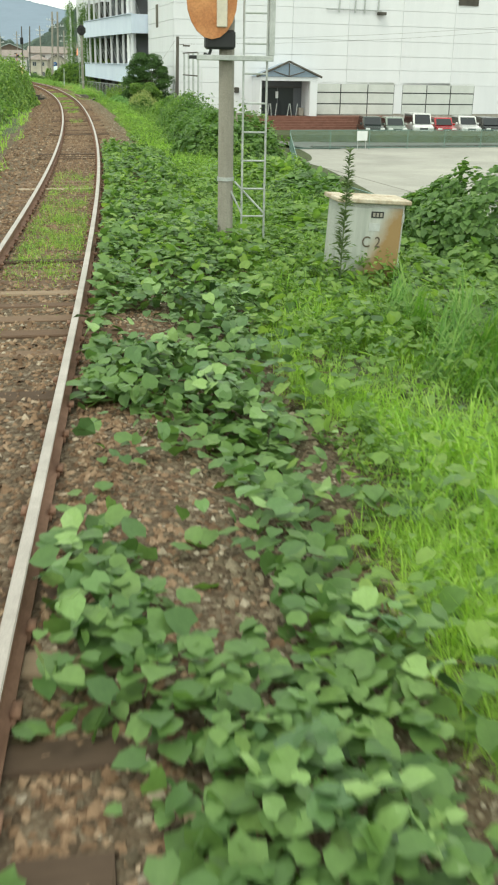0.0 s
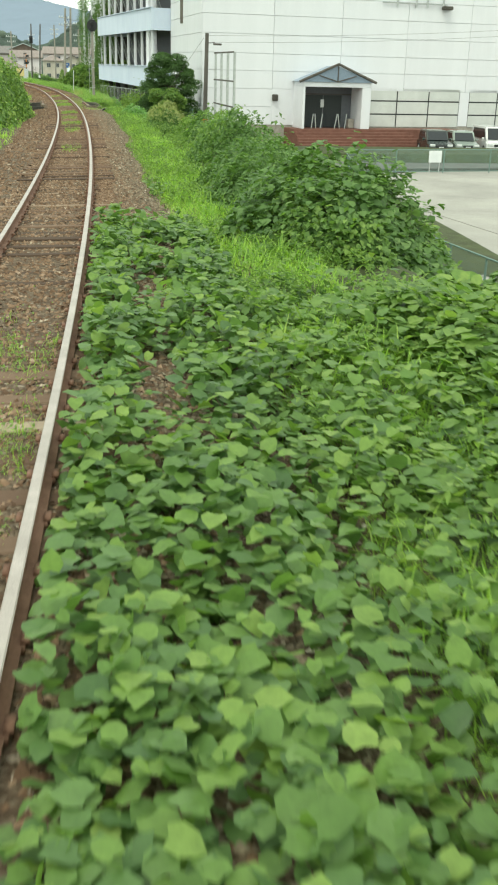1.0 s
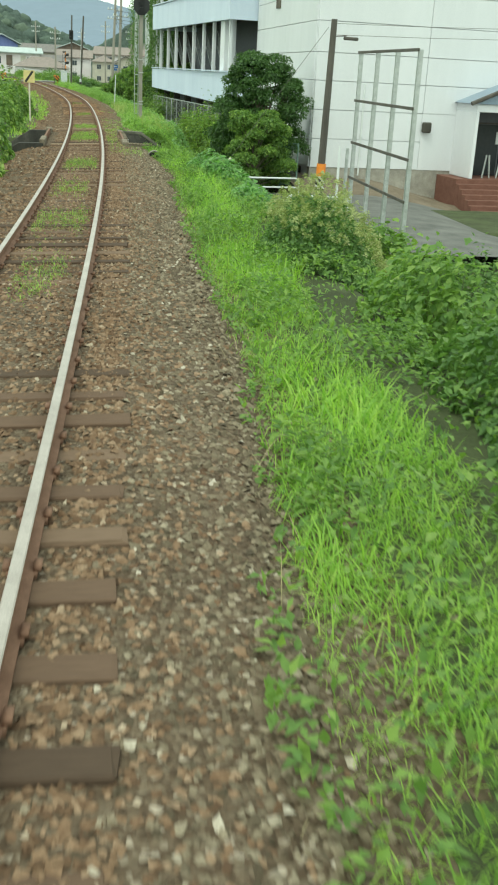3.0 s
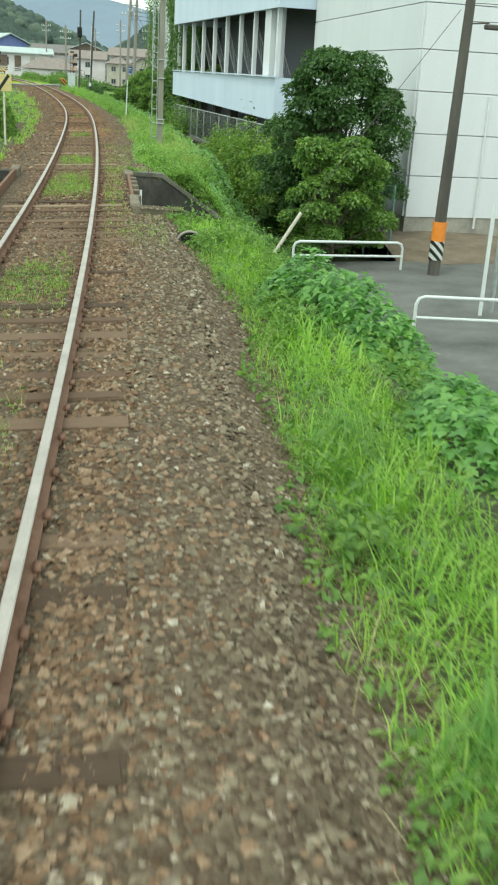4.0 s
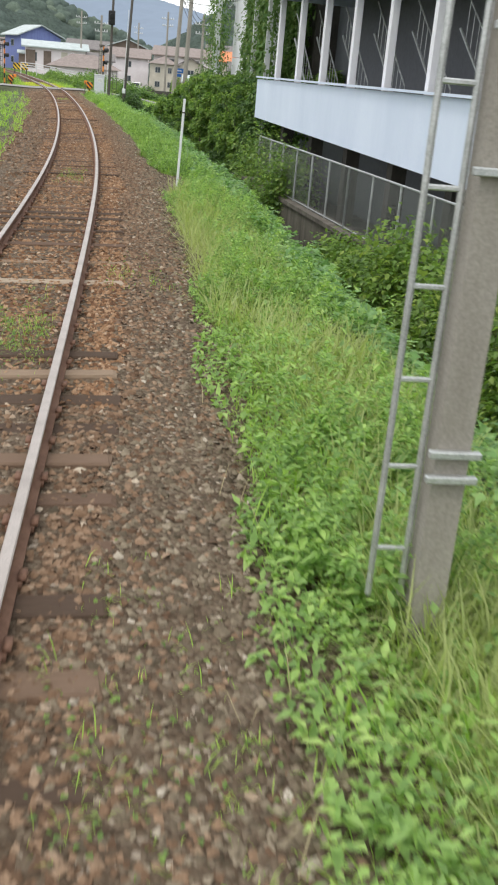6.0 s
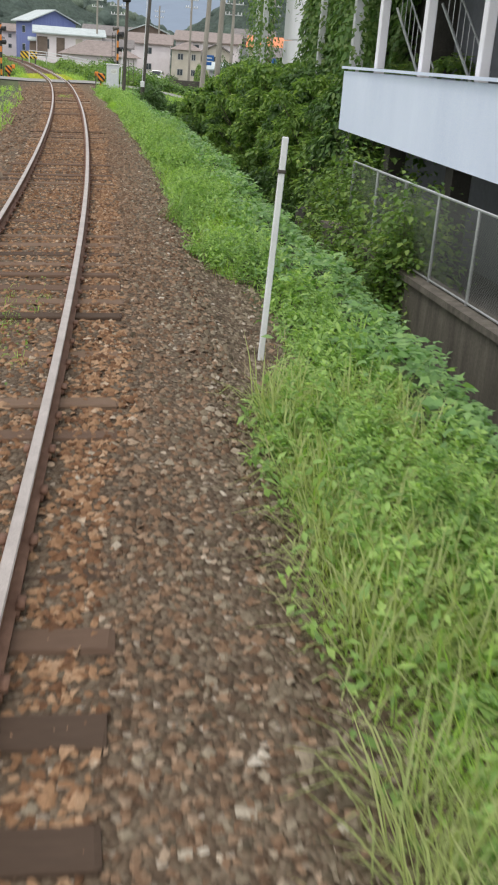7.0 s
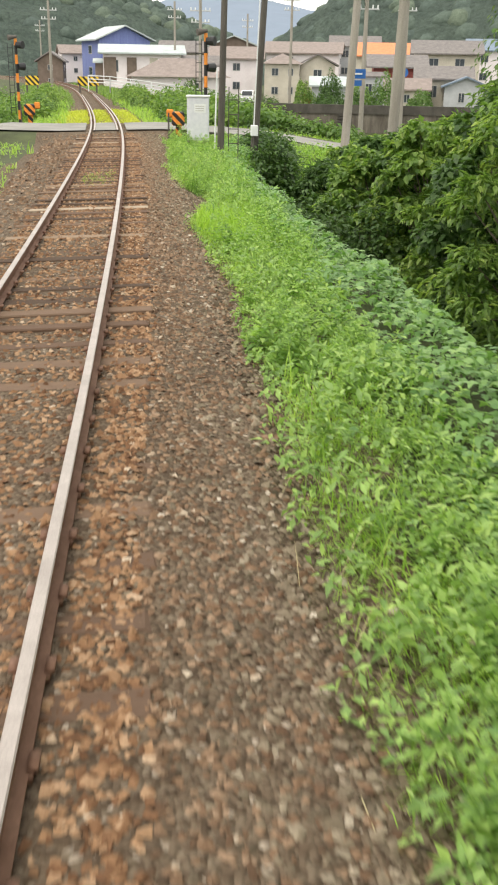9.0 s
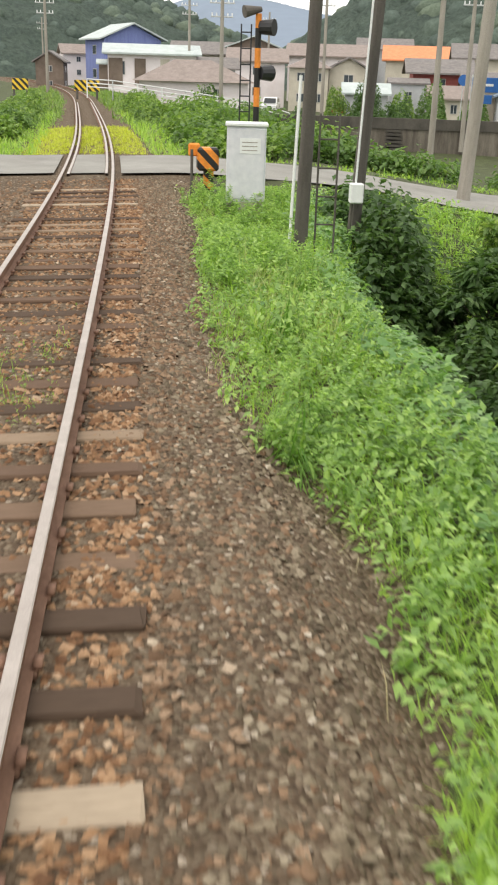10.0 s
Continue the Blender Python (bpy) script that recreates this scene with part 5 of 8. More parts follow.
def ballast_edge(s):
    """Where the growth beside the ballast begins."""
    return np.interp(s, [0, 8, 14, 30, 36, 46, 53, 60, 68, 70, 73, 83.5, 86, 90, 94, 98, 101.5, 103, 105, 107, 108.8, 110, 111.6, 112.7, 113.4, 118, 125, 133, 143, 147, 149, 151, 153, 158, 163, 168], [2.7, 2.5, 2.4, 2.0, 1.77, 1.77, 2.1, 1.93, 2.3, 2.15, 1.93, 1.95, 1.6, 1.7, 1.8, 1.85, 2.3, 2.2, 1.95, 1.95, 2.15, 2.55, 2.65, 2.5, 2.05, 1.95, 2.05, 1.88, 1.95, 1.75, 2.15, 2.2, 1.7, 1.7, 2.0, 1.95])


def uniform(rng, n, s0, s1, l0, l1):
    return s0 + rng.random(n) * (s1 - s0), l0 + rng.random(n) * (l1 - l0)


def not_gap(s, margin=0.15):
    return ~((s > BRIDGE0 - margin) & (s < BRIDGE1 + 0.35 + margin))


def clump(s, lat, k=1.0, p=0.0):
    """Uneven cover between 0 and 1."""
    return 0.5 + 0.5 * np.sin(1.9 * k * s + 1.1 * np.sin(2.3 * k * lat + p) + p) * np.sin(2.6 * k * lat + 0.8 * np.sin(1.3 * k * s) + 2 * p)


def vine_edge(s):
    """Where the vine that hangs over the canal bank begins."""
    return np.interp(s, [82, 92, 104, 110, 118, 125, 133, 150, 160, 166], [3.4, 3.3, 3.4, 2.95, 2.85, 2.95, 3.05, 3.0, 3.3, 4.2]) + 0.25 * wob(s, 1.3)


def build_kudzu():
    """Broad leaves that creep over the ballast at the start, and over the bank further on."""
    rng = np.random.default_rng(11)
    vine = empty("creeping_vine", label="broad green creeping vine leaves over ballast and verge", category="vine", kind="stuff")
    s, l = uniform(rng, 78000, -1.5, 31, 0.72, 6.4)
    bare = np.zeros(len(s))
    for cs, cl, rs, rl in ((5.4, 1.2, 1.15, 0.62), (4.2, 1.45, 0.75, 0.36), (2.5, 0.85, 0.7, 0.28), (9.3, 1.15, 0.95, 0.48), (6.4, 0.9, 0.7, 0.4), (2.7, 0.8, 0.5, 0.35), (0.5, 1.0, 1.6, 0.5), (21.8, 1.35, 1.1, 0.22), (25.5, 1.35, 1.2, 0.28), (2.2, 0.9, 1.2, 0.4), (27.8, 1.7, 0.9, 0.3), (15.6, 1.2, 0.5, 0.2)):
        bare = np.maximum(bare, np.exp(-(((s - cs) / rs) ** 2 + ((l - cl) / rl) ** 2) ** 2))
    grassy = smooth(1.95, 2.5, l + 0.25 * wob(s, 1.1)) * (0.6 + 0.38 * clump(s, l, 0.5, 2.0))
    grassy = np.clip(grassy + 0.35 * smooth(23, 27, s) * smooth(2.1, 2.6, l), 0, 0.985)
    grassy = grassy * (1 - 0.6 * smooth(10.5, 13, s) * (1 - smooth(24, 27, s))) + 0.3 * smooth(10, 8, s) * smooth(3.2, 4.0, l)
    tuft = np.zeros(len(s))
    for cs, cl, rs, rl in ((8.4, 2.9, 1.3, 0.8), (6.2, 2.75, 1.0, 0.42), (4.6, 2.75, 1.1, 0.42), (3.6, 2.75, 0.9, 0.4), (5.4, 3.6, 1.6, 0.6), (10.5, 2.9, 1.0, 0.5)):
        tuft = np.maximum(tuft, np.exp(-(((s - cs) / rs) ** 2 + ((l - cl) / rl) ** 2) ** 2))
    grassy = np.clip(np.maximum(grassy, 0.93 * tuft), 0, 0.985)
    keep = rng.random(len(s)) < (1 - 0.985 * bare) * (1 - grassy) * (0.55 + 0.45 * clump(s, l)) * (1 - smooth(29, 31, s + 0.5 * wob(l * 9)))
    s, l = s[keep], l[keep]
    lift = 0.04 + 0.34 * rng.random(len(s)) * (0.3 + 0.7 * clump(s, l, 1.4, 1.0)) + 0.3 * rng.random(len(s)) * np.exp(-(((s - 14.0) / 1.6) ** 2 + ((l - 2.3) / 0.7) ** 2))
    size = 0.06 + 0.09 * rng.random(len(s))
    near = np.where((s > 2.3) & (s < 11) & (l < 2.4))[0]
    near = near[np.argsort(-lift[near])][:290]
    rest = np.ones(len(s), bool)
    rest[near] = False
    light = rest & (rng.random(len(s)) < np.maximum(smooth(1.9, 2.7, l) * 0.7, 0.35 * smooth(9, 13, s)))
    V, F = leaves_on(rng, s[rest & ~light], l[rest & ~light], lift[rest & ~light], size[rest & ~light], 0.55)
    tagged(tri_object("foliage", V, F, M_KUDZU, vine), "broad creeping leaves", kind="stuff")
    V, F = leaves_on(rng, s[light], l[light], lift[light] + 0.05, size[light], 0.55)
    tagged(tri_object("foliage", V, F, M_WEED, vine), "young bright green leaves", kind="stuff")
    es = 24 + 14 * rng.random(1500)
    el = ballast_edge(es) + rng.normal(0.12, 0.14, 1500)
    keep = rng.random(1500) < smooth(0.35, 0.65, clump(es, el, 0.35, 2.4)) * (1 - smooth(34, 38, es))
    V, F = leaves_on(rng, es[keep], el[keep], 0.04 + 0.22 * rng.random(keep.sum()), 0.06 + 0.07 * rng.random(keep.sum()), 0.55)
    tagged(tri_object("foliage", V, F, M_KUDZU, vine), "broad leaves at the grass edge", kind="stuff")
    me = bpy.data.meshes.new("leaf")
    me.from_pydata([tuple(x) for x in KLEAF[0]], [], [tuple(map(int, t)) for t in KLEAF[1]])
    me.materials.append(M_KUDZU1)
    for i in near:
        ob = new("leaf", me)
        ob.parent = vine
        ob.matrix_basis = Matrix.Translation(line(s[i], l[i], float(ground_z(s[i], l[i])) + lift[i])) @ Euler((rng.normal(-0.2, 0.5), rng.normal(0, 0.4), rng.random() * 6.28)).to_matrix().to_4x4() @ Matrix.Scale(size[i], 4)
    # runners
    bm = bmesh.new()
    for i in range(60):
        a, b = 1 + rng.random() * 28, 0.9 + rng.random() * 2.2
        p = None
        for k in range(5):
            q = line(a, b, float(ground_z(a, b)) + 0.06)
            if p is not None:
                add_rod(bm, p, q, 0.006, 0.005, 4)
            p = q
            a, b = a + rng.normal(0.1, 0.25), b + rng.normal(0, 0.2)
    part("runner", bm, M_DRYVINE, vine, "thin brown runners")

    bank_vine = empty("bank_vine", label="dense vine leaves on the bank above the canal", category="vine", kind="stuff")
    s, l = uniform(rng, 92000, 82.3, 166, 2.3, 6.3)
    keep = (rng.random(len(s)) < np.clip((l - vine_edge(s)) * 2.2 + 0.35, 0.01, 1)) & (rng.random(len(s)) < 0.7 + 0.3 * clump(s, l)) & ((s > 86.5) | (l > 3.0))
    s, l = s[keep], l[keep]
    lift = 0.05 + 0.26 * clump(s, l, 0.8, 2.0) + 0.26 * rng.random(len(s)) ** 1.5 * (0.3 + 0.7 * clump(s, l, 1.7, 2.0))
    V, F = leaves_on(rng, s, l, lift, 0.075 + 0.07 * rng.random(len(s)), 0.5, LLEAF)
    tagged(tri_object("foliage", V, F, M_VINE, bank_vine), "dense lobed vine leaves", kind="stuff")


M_DRYVINE = plain("brown runner", (0.16, 0.1, 0.06), 0.8)


def kudzu_single():
    k = Mat("kudzu leaf single", 0.45, 0, 0.35)
    c = k.ramp(k.per_object(), [((i + 0.5) / 5, c) for i, c in enumerate(KUDZU)])
    rib = k.noise(6, 3)
    k.color(k.mix(0.2, c, k.ramp(rib, [(0.3, (0.3, 0.3, 0.3)), (0.7, (0.8, 0.8, 0.8))]), "OVERLAY"))
    return k.m


M_KUDZU1 = kudzu_single()
build_kudzu()


def pipe_clear(s, l):
    """Bare ground before the two pipe ends."""
    return ~((np.abs(l - 2.08) < 0.3) & (((s > 72.3) & (s < 73.1)) | ((s > 83.5) & (s < 84.15))))


def build_grass():
    rng = np.random.default_rng(21)
    field = empty("verge_grass", label="bright green grass and weeds along the verge", category="grass", kind="stuff")
    # the bright strip beside the ballast
    s, l = uniform(rng, 54000, 1, 168, 1.5, 4.6)
    inner = ballast_edge(s) + 0.1 + 0.14 * wob(s, 1.5)
    outer = np.interp(s, [0, 14, 26, 40, 60, 74, 84, 100, 112, 120, 150, 168], [4.8, 4.4, 4.0, 3.5, 3.3, 3.2, 3.4, 3.6, 3.4, 3.3, 3.4, 4.2]) + 0.25 * wob(s, 0.8, 2)
    weedy = np.interp(s, [0, 30, 36, 82, 85, 100, 112, 128, 134, 150, 168], [0.15, 0.1, 0.05, 0.15, 0.3, 0.15, 0.35, 0.2, 0.05, 0.3, 0.25])
    keep = (l > inner) & (l < outer) & not_gap(s) & (rng.random(len(s)) < 1 - 0.85 * weedy * (0.4 + 0.6 * clump(s, l, 1.1, 0.6)))
    patch = smooth(0.36, 0.58, clump(s, l, 0.33, 1.7))
    keep &= (rng.random(len(s)) < np.where(s > 84, 0.35 + 0.65 * patch, 1.0)) & pipe_clear(s, l)
    s, l = s[keep], l[keep]
    ht = (0.17 + 0.24 * rng.random(len(s))) * (0.7 + 0.75 * clump(s, l, 0.6, 3.0)) * (0.55 + 0.45 * smooth(0.0, 0.45, l - ballast_edge(s)))
    ht = ht * (1 - 0.6 * np.exp(-(((s - 11.6) / 0.9) ** 2 + ((l - 4.0) / 0.7) ** 2)))
    V, F = tufts_on(rng, s, l, ht * 0.92, 8, 0.12, 0.55, 0.0155)
    tagged(tri_object("blades", V, F, M_GRASS, field), "bright fine grass", kind="stuff")
    # bright fine grass among the creeping leaves
    s, l = uniform(rng, 5200, 2.2, 11.5, 2.3, 4.0)
    keep = rng.random(len(s)) < smooth(0.3, 0.6, clump(s, l, 0.7, 0.4)) * smooth(2.3, 2.6, l)
    V, F = tufts_on(rng, s[keep], l[keep], 0.2 + 0.2 * rng.random(keep.sum()), 9, 0.1, 0.5, 0.009)
    tagged(tri_object("blades", V, F, M_BRIGHT, field), "bright fine grass tufts", kind="stuff")
    # taller arching tufts, in groups
    s, l = uniform(rng, 5200, 32, 160, 1.7, 3.6)
    keep = (l > ballast_edge(s) + 0.15) & (l < np.where(s > 86, vine_edge(s) + 0.1, 3.3)) & not_gap(s) & (rng.random(len(s)) < smooth(0.45, 0.75, clump(s, l, 0.45, 0.9)) * np.where(s > 84, 0.5, 1.0))
    s, l = s[keep], l[keep]
    V, F = tufts_on(rng, s, l, (0.3 + 0.22 * rng.random(len(s))) * np.where(s < 40, 0.75, 1.0), 17, 0.14, 0.55, 0.0105)
    tagged(tri_object("blades", V, F, M_GRASS, field), "tall arching grass tufts", kind="stuff")
    # a bright patch near the crossing
    s, l = 146.9 + 1.5 * rng.normal(0, 0.5, 1100), 2.3 + 0.6 * rng.normal(0, 0.5, 1100)
    keep = l > ballast_edge(s) + 0.1
    V, F = tufts_on(rng, s[keep], l[keep], 0.3 + 0.2 * rng.random(keep.sum()), 13, 0.12, 0.45, 0.013)
    tagged(tri_object("blades", V, F, M_BRIGHT, field), "bright patch of grass", kind="stuff")
    # pale, feathery seed heads
    for s0, s1, l0, l1, n in ((85.5, 97, 2.4, 3.5, 19000), (97, 104, 2.0, 3.1, 6500), (104.5, 108.5, 2.1, 3.3, 5500), (154, 159, 2.2, 3.2, 1600)):
        s, l = uniform(rng, n, s0, s1, l0, l1)
        keep = rng.random(n) < 0.25 + 0.75 * clump(s, l, 0.7, 2.6)
        V, F = blades_on(rng, s[keep], l[keep], 0.4 + 0.3 * rng.random(keep.sum()), 0.45, 0.008)
        tagged(tri_object("seed_heads", V, F, M_FEATHER, field), "pale feathery seed heads", kind="stuff")
    # broad weeds mixed in
    s, l = uniform(rng, 360000, 0, 168, 1.5, 4.6)
    inner = ballast_edge(s) + 0.12 * wob(s, 1.7, 1) + 0.1 * wob(3.1 * s, 1.7, 2)
    weedy = np.interp(s, [0, 30, 36, 82, 85, 100, 112, 128, 134, 150, 168], [0.35, 0.4, 0.3, 0.4, 0.95, 0.9, 1.0, 1.0, 0.95, 1.0, 0.8])
    keep = (l > inner) & (l < np.where(s > 86, vine_edge(s) + 0.3, 9)) & not_gap(s) & (rng.random(len(s)) < weedy * (0.15 + 0.85 * clump(s, l, 0.8, 4.0)) + 0.4 * np.exp(-(((l - inner) / 0.12) ** 2)))
    patch = smooth(0.36, 0.58, clump(s, l, 0.33, 1.7))
    keep &= (rng.random(len(s)) < np.where(s > 84, 1.0 - 0.5 * patch, np.where((s > 16) & (s < 34) & (l < 4), 0.4, 1.0))) & pipe_clear(s, l)
    s, l = s[keep], l[keep]
    rise = (0.06 + 0.44 * clump(s, l, 0.55, 1.0)) * (0.3 + 0.7 * smooth(0, 0.4, l - ballast_edge(s)))
    rise = rise * (1 - 0.75 * smooth(160.5, 163, s))
    rise = rise * (1 + 0.35 * smooth(104, 112, s))
    lift = 0.02 + rise * rng.random(len(s)) ** 0.5
    slim = rng.random(len(s)) < 0.5
    for late, mat in ((s < 84, M_WEED), (s >= 84, M_WEED2)):
        m = late & ~slim
        V, F = leaves_on(rng, s[m], l[m], lift[m], (0.035 + 0.055 * rng.random(m.sum())) * np.where(s[m] >= 84, 0.78, 1.0), 0.65, BLEAF)
        tagged(tri_object("weeds", V, F, mat, field), "small broad weeds", kind="stuff")
        m = late & slim
        V, F = leaves_on(rng, s[m], l[m], lift[m] * 1.15, 0.05 + 0.07 * rng.random(m.sum()), 0.75, SLEAF)
        tagged(tri_object("weeds", V, F, mat, field), "narrow-leaved weeds", kind="stuff")
    # lush leafy tops past the bridge
    s, l = uniform(rng, 46000, 82.5, 168, 1.5, 4.4)
    inner = ballast_edge(s) + 0.1 + 0.12 * wob(s, 1.7, 1) + 0.1 * wob(3.1 * s, 1.7, 2)
    keep = (((s - 146.9) / 1.5) ** 2 + ((l - 2.3) / 0.55) ** 2 > 1) & (l > inner) & (l < vine_edge(s) + 0.35) & pipe_clear(s, l) & (rng.random(len(s)) < (0.2 + 0.8 * clump(s, l, 0.9, 3.3)) * (1 - 0.75 * smooth(0.4, 0.6, clump(s, l, 0.33, 1.7))))
    s, l = s[keep], l[keep]
    low = 0.35 + 0.65 * smooth(0, 0.45, l - ballast_edge(s))
    V, F = shoots_on(rng, s, l, (0.05 + 0.33 * clump(s, l, 0.9, 1.0) * rng.random(len(s)) ** 0.4) * low * 0.85, 0.045 + 0.055 * rng.random(len(s)))
    tagged(tri_object("weed_tops", V, F, M_WEED2, field), "lush leafy weed tops", kind="stuff")
    # leafy plants that stand above the rest, each a stem with tiers of leaves
    s, l = uniform(rng, 2600, 83, 167, 1.6, 4.2)
    keep = (((s - 146.9) / 1.5) ** 2 + ((l - 2.3) / 0.55) ** 2 > 1) & (l > ballast_edge(s) + 0.12) & (l < vine_edge(s) + 0.3) & pipe_clear(s, l) & (rng.random(len(s)) < 0.15 + 0.85 * smooth(0.4, 0.75, clump(s, l, 0.5, 2.2)))
    s, l = s[keep], l[keep]
    tall = (0.28 + 0.35 * rng.random(len(s))) * (0.6 + 0.4 * smooth(0, 0.4, l - ballast_edge(s)))
    tier = np.linspace(0.25, 1, 6)
    off = rng.normal(0, 0.07, (2, len(s), 6)) * (1.3 - tier)
    up = tall[:, None] * tier * (0.9 + 0.2 * rng.random((len(s), 6)))
    wide = 0.115 * (1.25 - 0.62 * tier) * (0.75 + 0.5 * rng.random((len(s), 6)))
    V, F = shoots_on(rng, (s[:, None] + off[0]).ravel(), (l[:, None] + off[1]).ravel(), up.ravel(), wide.ravel())
    tagged(tri_object("weed_plants", V, F, M_WEED2, field), "leafy upright weeds", kind="stuff")
    # and among the grass before it
    s, l = uniform(rng, 9000, 2, 75, 1.9, 4.4)
    keep = (l > ballast_edge(s) + 0.15) & (rng.random(len(s)) < smooth(0.5, 0.8, clump(s, l, 0.7, 5.1)))
    s, l = s[keep], l[keep]
    V, F = shoots_on(rng, s, l, 0.05 + 0.2 * rng.random(len(s)), 0.07 + 0.06 * rng.random(len(s)))
    tagged(tri_object("weed_tops", V, F, M_WEED, field), "leafy weed tops in the grass", kind="stuff")
    # rough growth below the poles by the crossing
    s, l = uniform(rng, 9000, 157, 168.3, 3.6, 10)
    V, F = leaves_on(rng, s, l, 0.03 + 0.35 * rng.random(len(s)) * clump(s, l, 0.8, 1.0), 0.06 + 0.06 * rng.random(len(s)), 0.6, BLEAF)
    tagged(tri_object("weeds", V, F, M_WEED2, field), "weeds below the poles", kind="stuff")
    V, F = tufts_on(rng, s[:2600], l[:2600], 0.2 + 0.25 * rng.random(2600), 8, 0.14, 0.45, 0.02)
    tagged(tri_object("blades", V, F, M_GRASS, field), "grass below the poles", kind="stuff")
    # the slope behind the wing wall and the verge before the bridge
    for s0, s1, l0, l1, n in ((82.4, 88.5, 2.0, 5.6, 16000), (82.14, 82.6, 1.3, 3.2, 2600), (72.6, BRIDGE0 - 0.35, 2.0, 5.4, 9000)):
        s, l = uniform(rng, n, s0, s1, l0, l1)
        V, F = leaves_on(rng, s, l, 0.02 + 0.3 * rng.random(n) * clump(s, l, 1.1, 2.0), 0.05 + 0.05 * rng.random(n), 0.6, BLEAF)
        tagged(tri_object("weeds", V, F, M_WEED, field), "small broad weeds on the slope", kind="stuff")
        m = n // (16 if l1 > 4 else 60)
        V, F = tufts_on(rng, s[:m], l[:m], 0.16 + 0.2 * rng.random(m), 9, 0.1, 0.4, 0.0165)
        tagged(tri_object("blades", V, F, M_GRASS, field), "grass on the slope", kind="stuff")
    # thin dry stalks along the edge
    s, l = uniform(rng, 900, 30, 166, 0.0, 0.5)
    l = l + ballast_edge(s) - 0.12
    k = not_gap(s)
    V, F = blades_on(rng, s[k], l[k], 0.18 + 0.3 * rng.random(k.sum()), 0.7, 0.006)
    tagged(tri_object("dry_stalks", V, F, M_DRY, field), "thin dry stalks", kind="stuff")
    # tall arching grass by the box and on the verge
    for cs, cl, n, h in ((9.9, 3.95, 260, 0.75), (9.0, 4.35, 300, 0.8), (8.2, 4.0, 220, 0.65), (9.4, 5.0, 240, 0.8), (7.6, 4.4, 200, 0.7), (114.3, 2.35, 200, 0.45), (117.0, 2.1, 160, 0.5), (155.5, 2.5, 300, 0.6), (157.6, 3.0, 260, 0.65), (152.5, 2.2, 200, 0.5), (60.5, 2.5, 200, 0.5), (64, 2.6, 200, 0.5)):
        a, r = rng.random(n) * 6.283, 0.45 * np.sqrt(rng.random(n))
        s, l = cs + r * np.cos(a), cl + r * np.sin(a)
        V, F = blades_on(rng, s, l, 1.15 * h * (0.6 + 0.6 * rng.random(n)), 0.4, 0.009, a)
        tagged(tri_object("tall_blades", V, F, M_SEDGE, field), "tall arching grass", kind="stuff")
    # weeds between the rails and on the left verge
    s, l = [], []
    for cs, n, a, b in ((12.8, 700, -0.42, 0.45), (14.2, 900, -0.42, 0.45), (20.5, 600, -0.4, 0.45), (23, 500, -0.4, 0.45), (15.5, 1100, -0.42, 0.45), (17, 1000, -0.42, 0.45), (18.5, 500, -0.4, 0.4), (59.5, 500, -0.4, 0.4), (69.5, 700, -0.35, 0.4), (85.5, 700, -0.4, 0.45), (96, 350, -0.3, 0.4), (110, 160, -0.3, 0.3), (79, 900, -0.45, 0.45), (81, 500, -0.4, 0.4), (64, 300, -0.4, 0.3), (154, 160, -0.3, 0.4), (8, 260, -0.5, -0.1), (46, 200, -0.3, 0.3), (55, 260, -0.3, 0.3)):
        s.append(cs + rng.normal(0, 0.75, n))
        l.append(a + rng.random(n) * (b - a))
    for cs, n in ((78.5, 300), (82.6, 260), (80.2, 200), (76.8, 200), (83.2, 160), (85.5, 130), (87, 150), (90, 150), (99, 80), (73.5, 200), (76, 150)):
        s.append(cs + rng.normal(0, 0.7, n))
        l.append(0.75 + rng.random(n) * 1.0)
    s, l = np.concatenate(s), np.concatenate(l)
    k = ~((s > BRIDGE0) & (s < BRIDGE1) & (np.abs(l) > 1.1)) & (rng.random(len(s)) < np.where(s < 30, 1.3 * clump(s, l, 1.6, 0.5), 1.0))
    s, l = s[k], l[k]
    V, F = tufts_on(rng, s[::3], l[::3], 0.07 + 0.1 * rng.random(len(s[::3])), 12, 0.1, 0.7, 0.017, deck_z)
    tagged(tri_object("sleeper_weeds", V, F, M_BRIGHT, field), "short tufts between the sleepers", kind="stuff")
    V, F = leaves_on(rng, s, l, 0.02 + 0.05 * rng.random(len(s)), 0.02 + 0.022 * rng.random(len(s)), 0.5, BLEAF, deck_z)
    tagged(tri_object("sleeper_weeds", V, F, M_WEED, field), "low leafy weeds between the sleepers", kind="stuff")
    s, l = uniform(rng, 4600, 6, 200, -7.5, -1.7)
    edge = np.interp(s, [0, 20, 40, 60, 85, 100, 120, 150, 170, 200], [-1.6, -1.7, -2.2, -2.2, -1.9, -1.7, -1.8, -2.1, -2.6, -2.2]) - 0.3 * wob(s, 1.2)
    keep = (l < edge) & not_gap(s) & ~((s > 168) & (s < 175.5))
    s, l = s[keep], l[keep]
    V, F = tufts_on(rng, s, l, 0.2 + 0.3 * rng.random(len(s)), 7, 0.14, 0.4, 0.032)
    tagged(tri_object("left_verge", V, F, M_GRASS, field), "tufted grass", kind="stuff")
    s, l = uniform(rng, 3000, 176.5, 204, -4.2, 4.2)
    keep = np.abs(l) > 1.7
    V, F = tufts_on(rng, s[keep], l[keep], 0.2 + 0.3 * rng.random(keep.sum()), 7, 0.16, 0.5, 0.035)
    tagged(tri_object("blades", V, F, M_GRASS, field), "rough grass past the crossing", kind="stuff")
    s, l = uniform(rng, 3600, 192, 270, -5, 5)
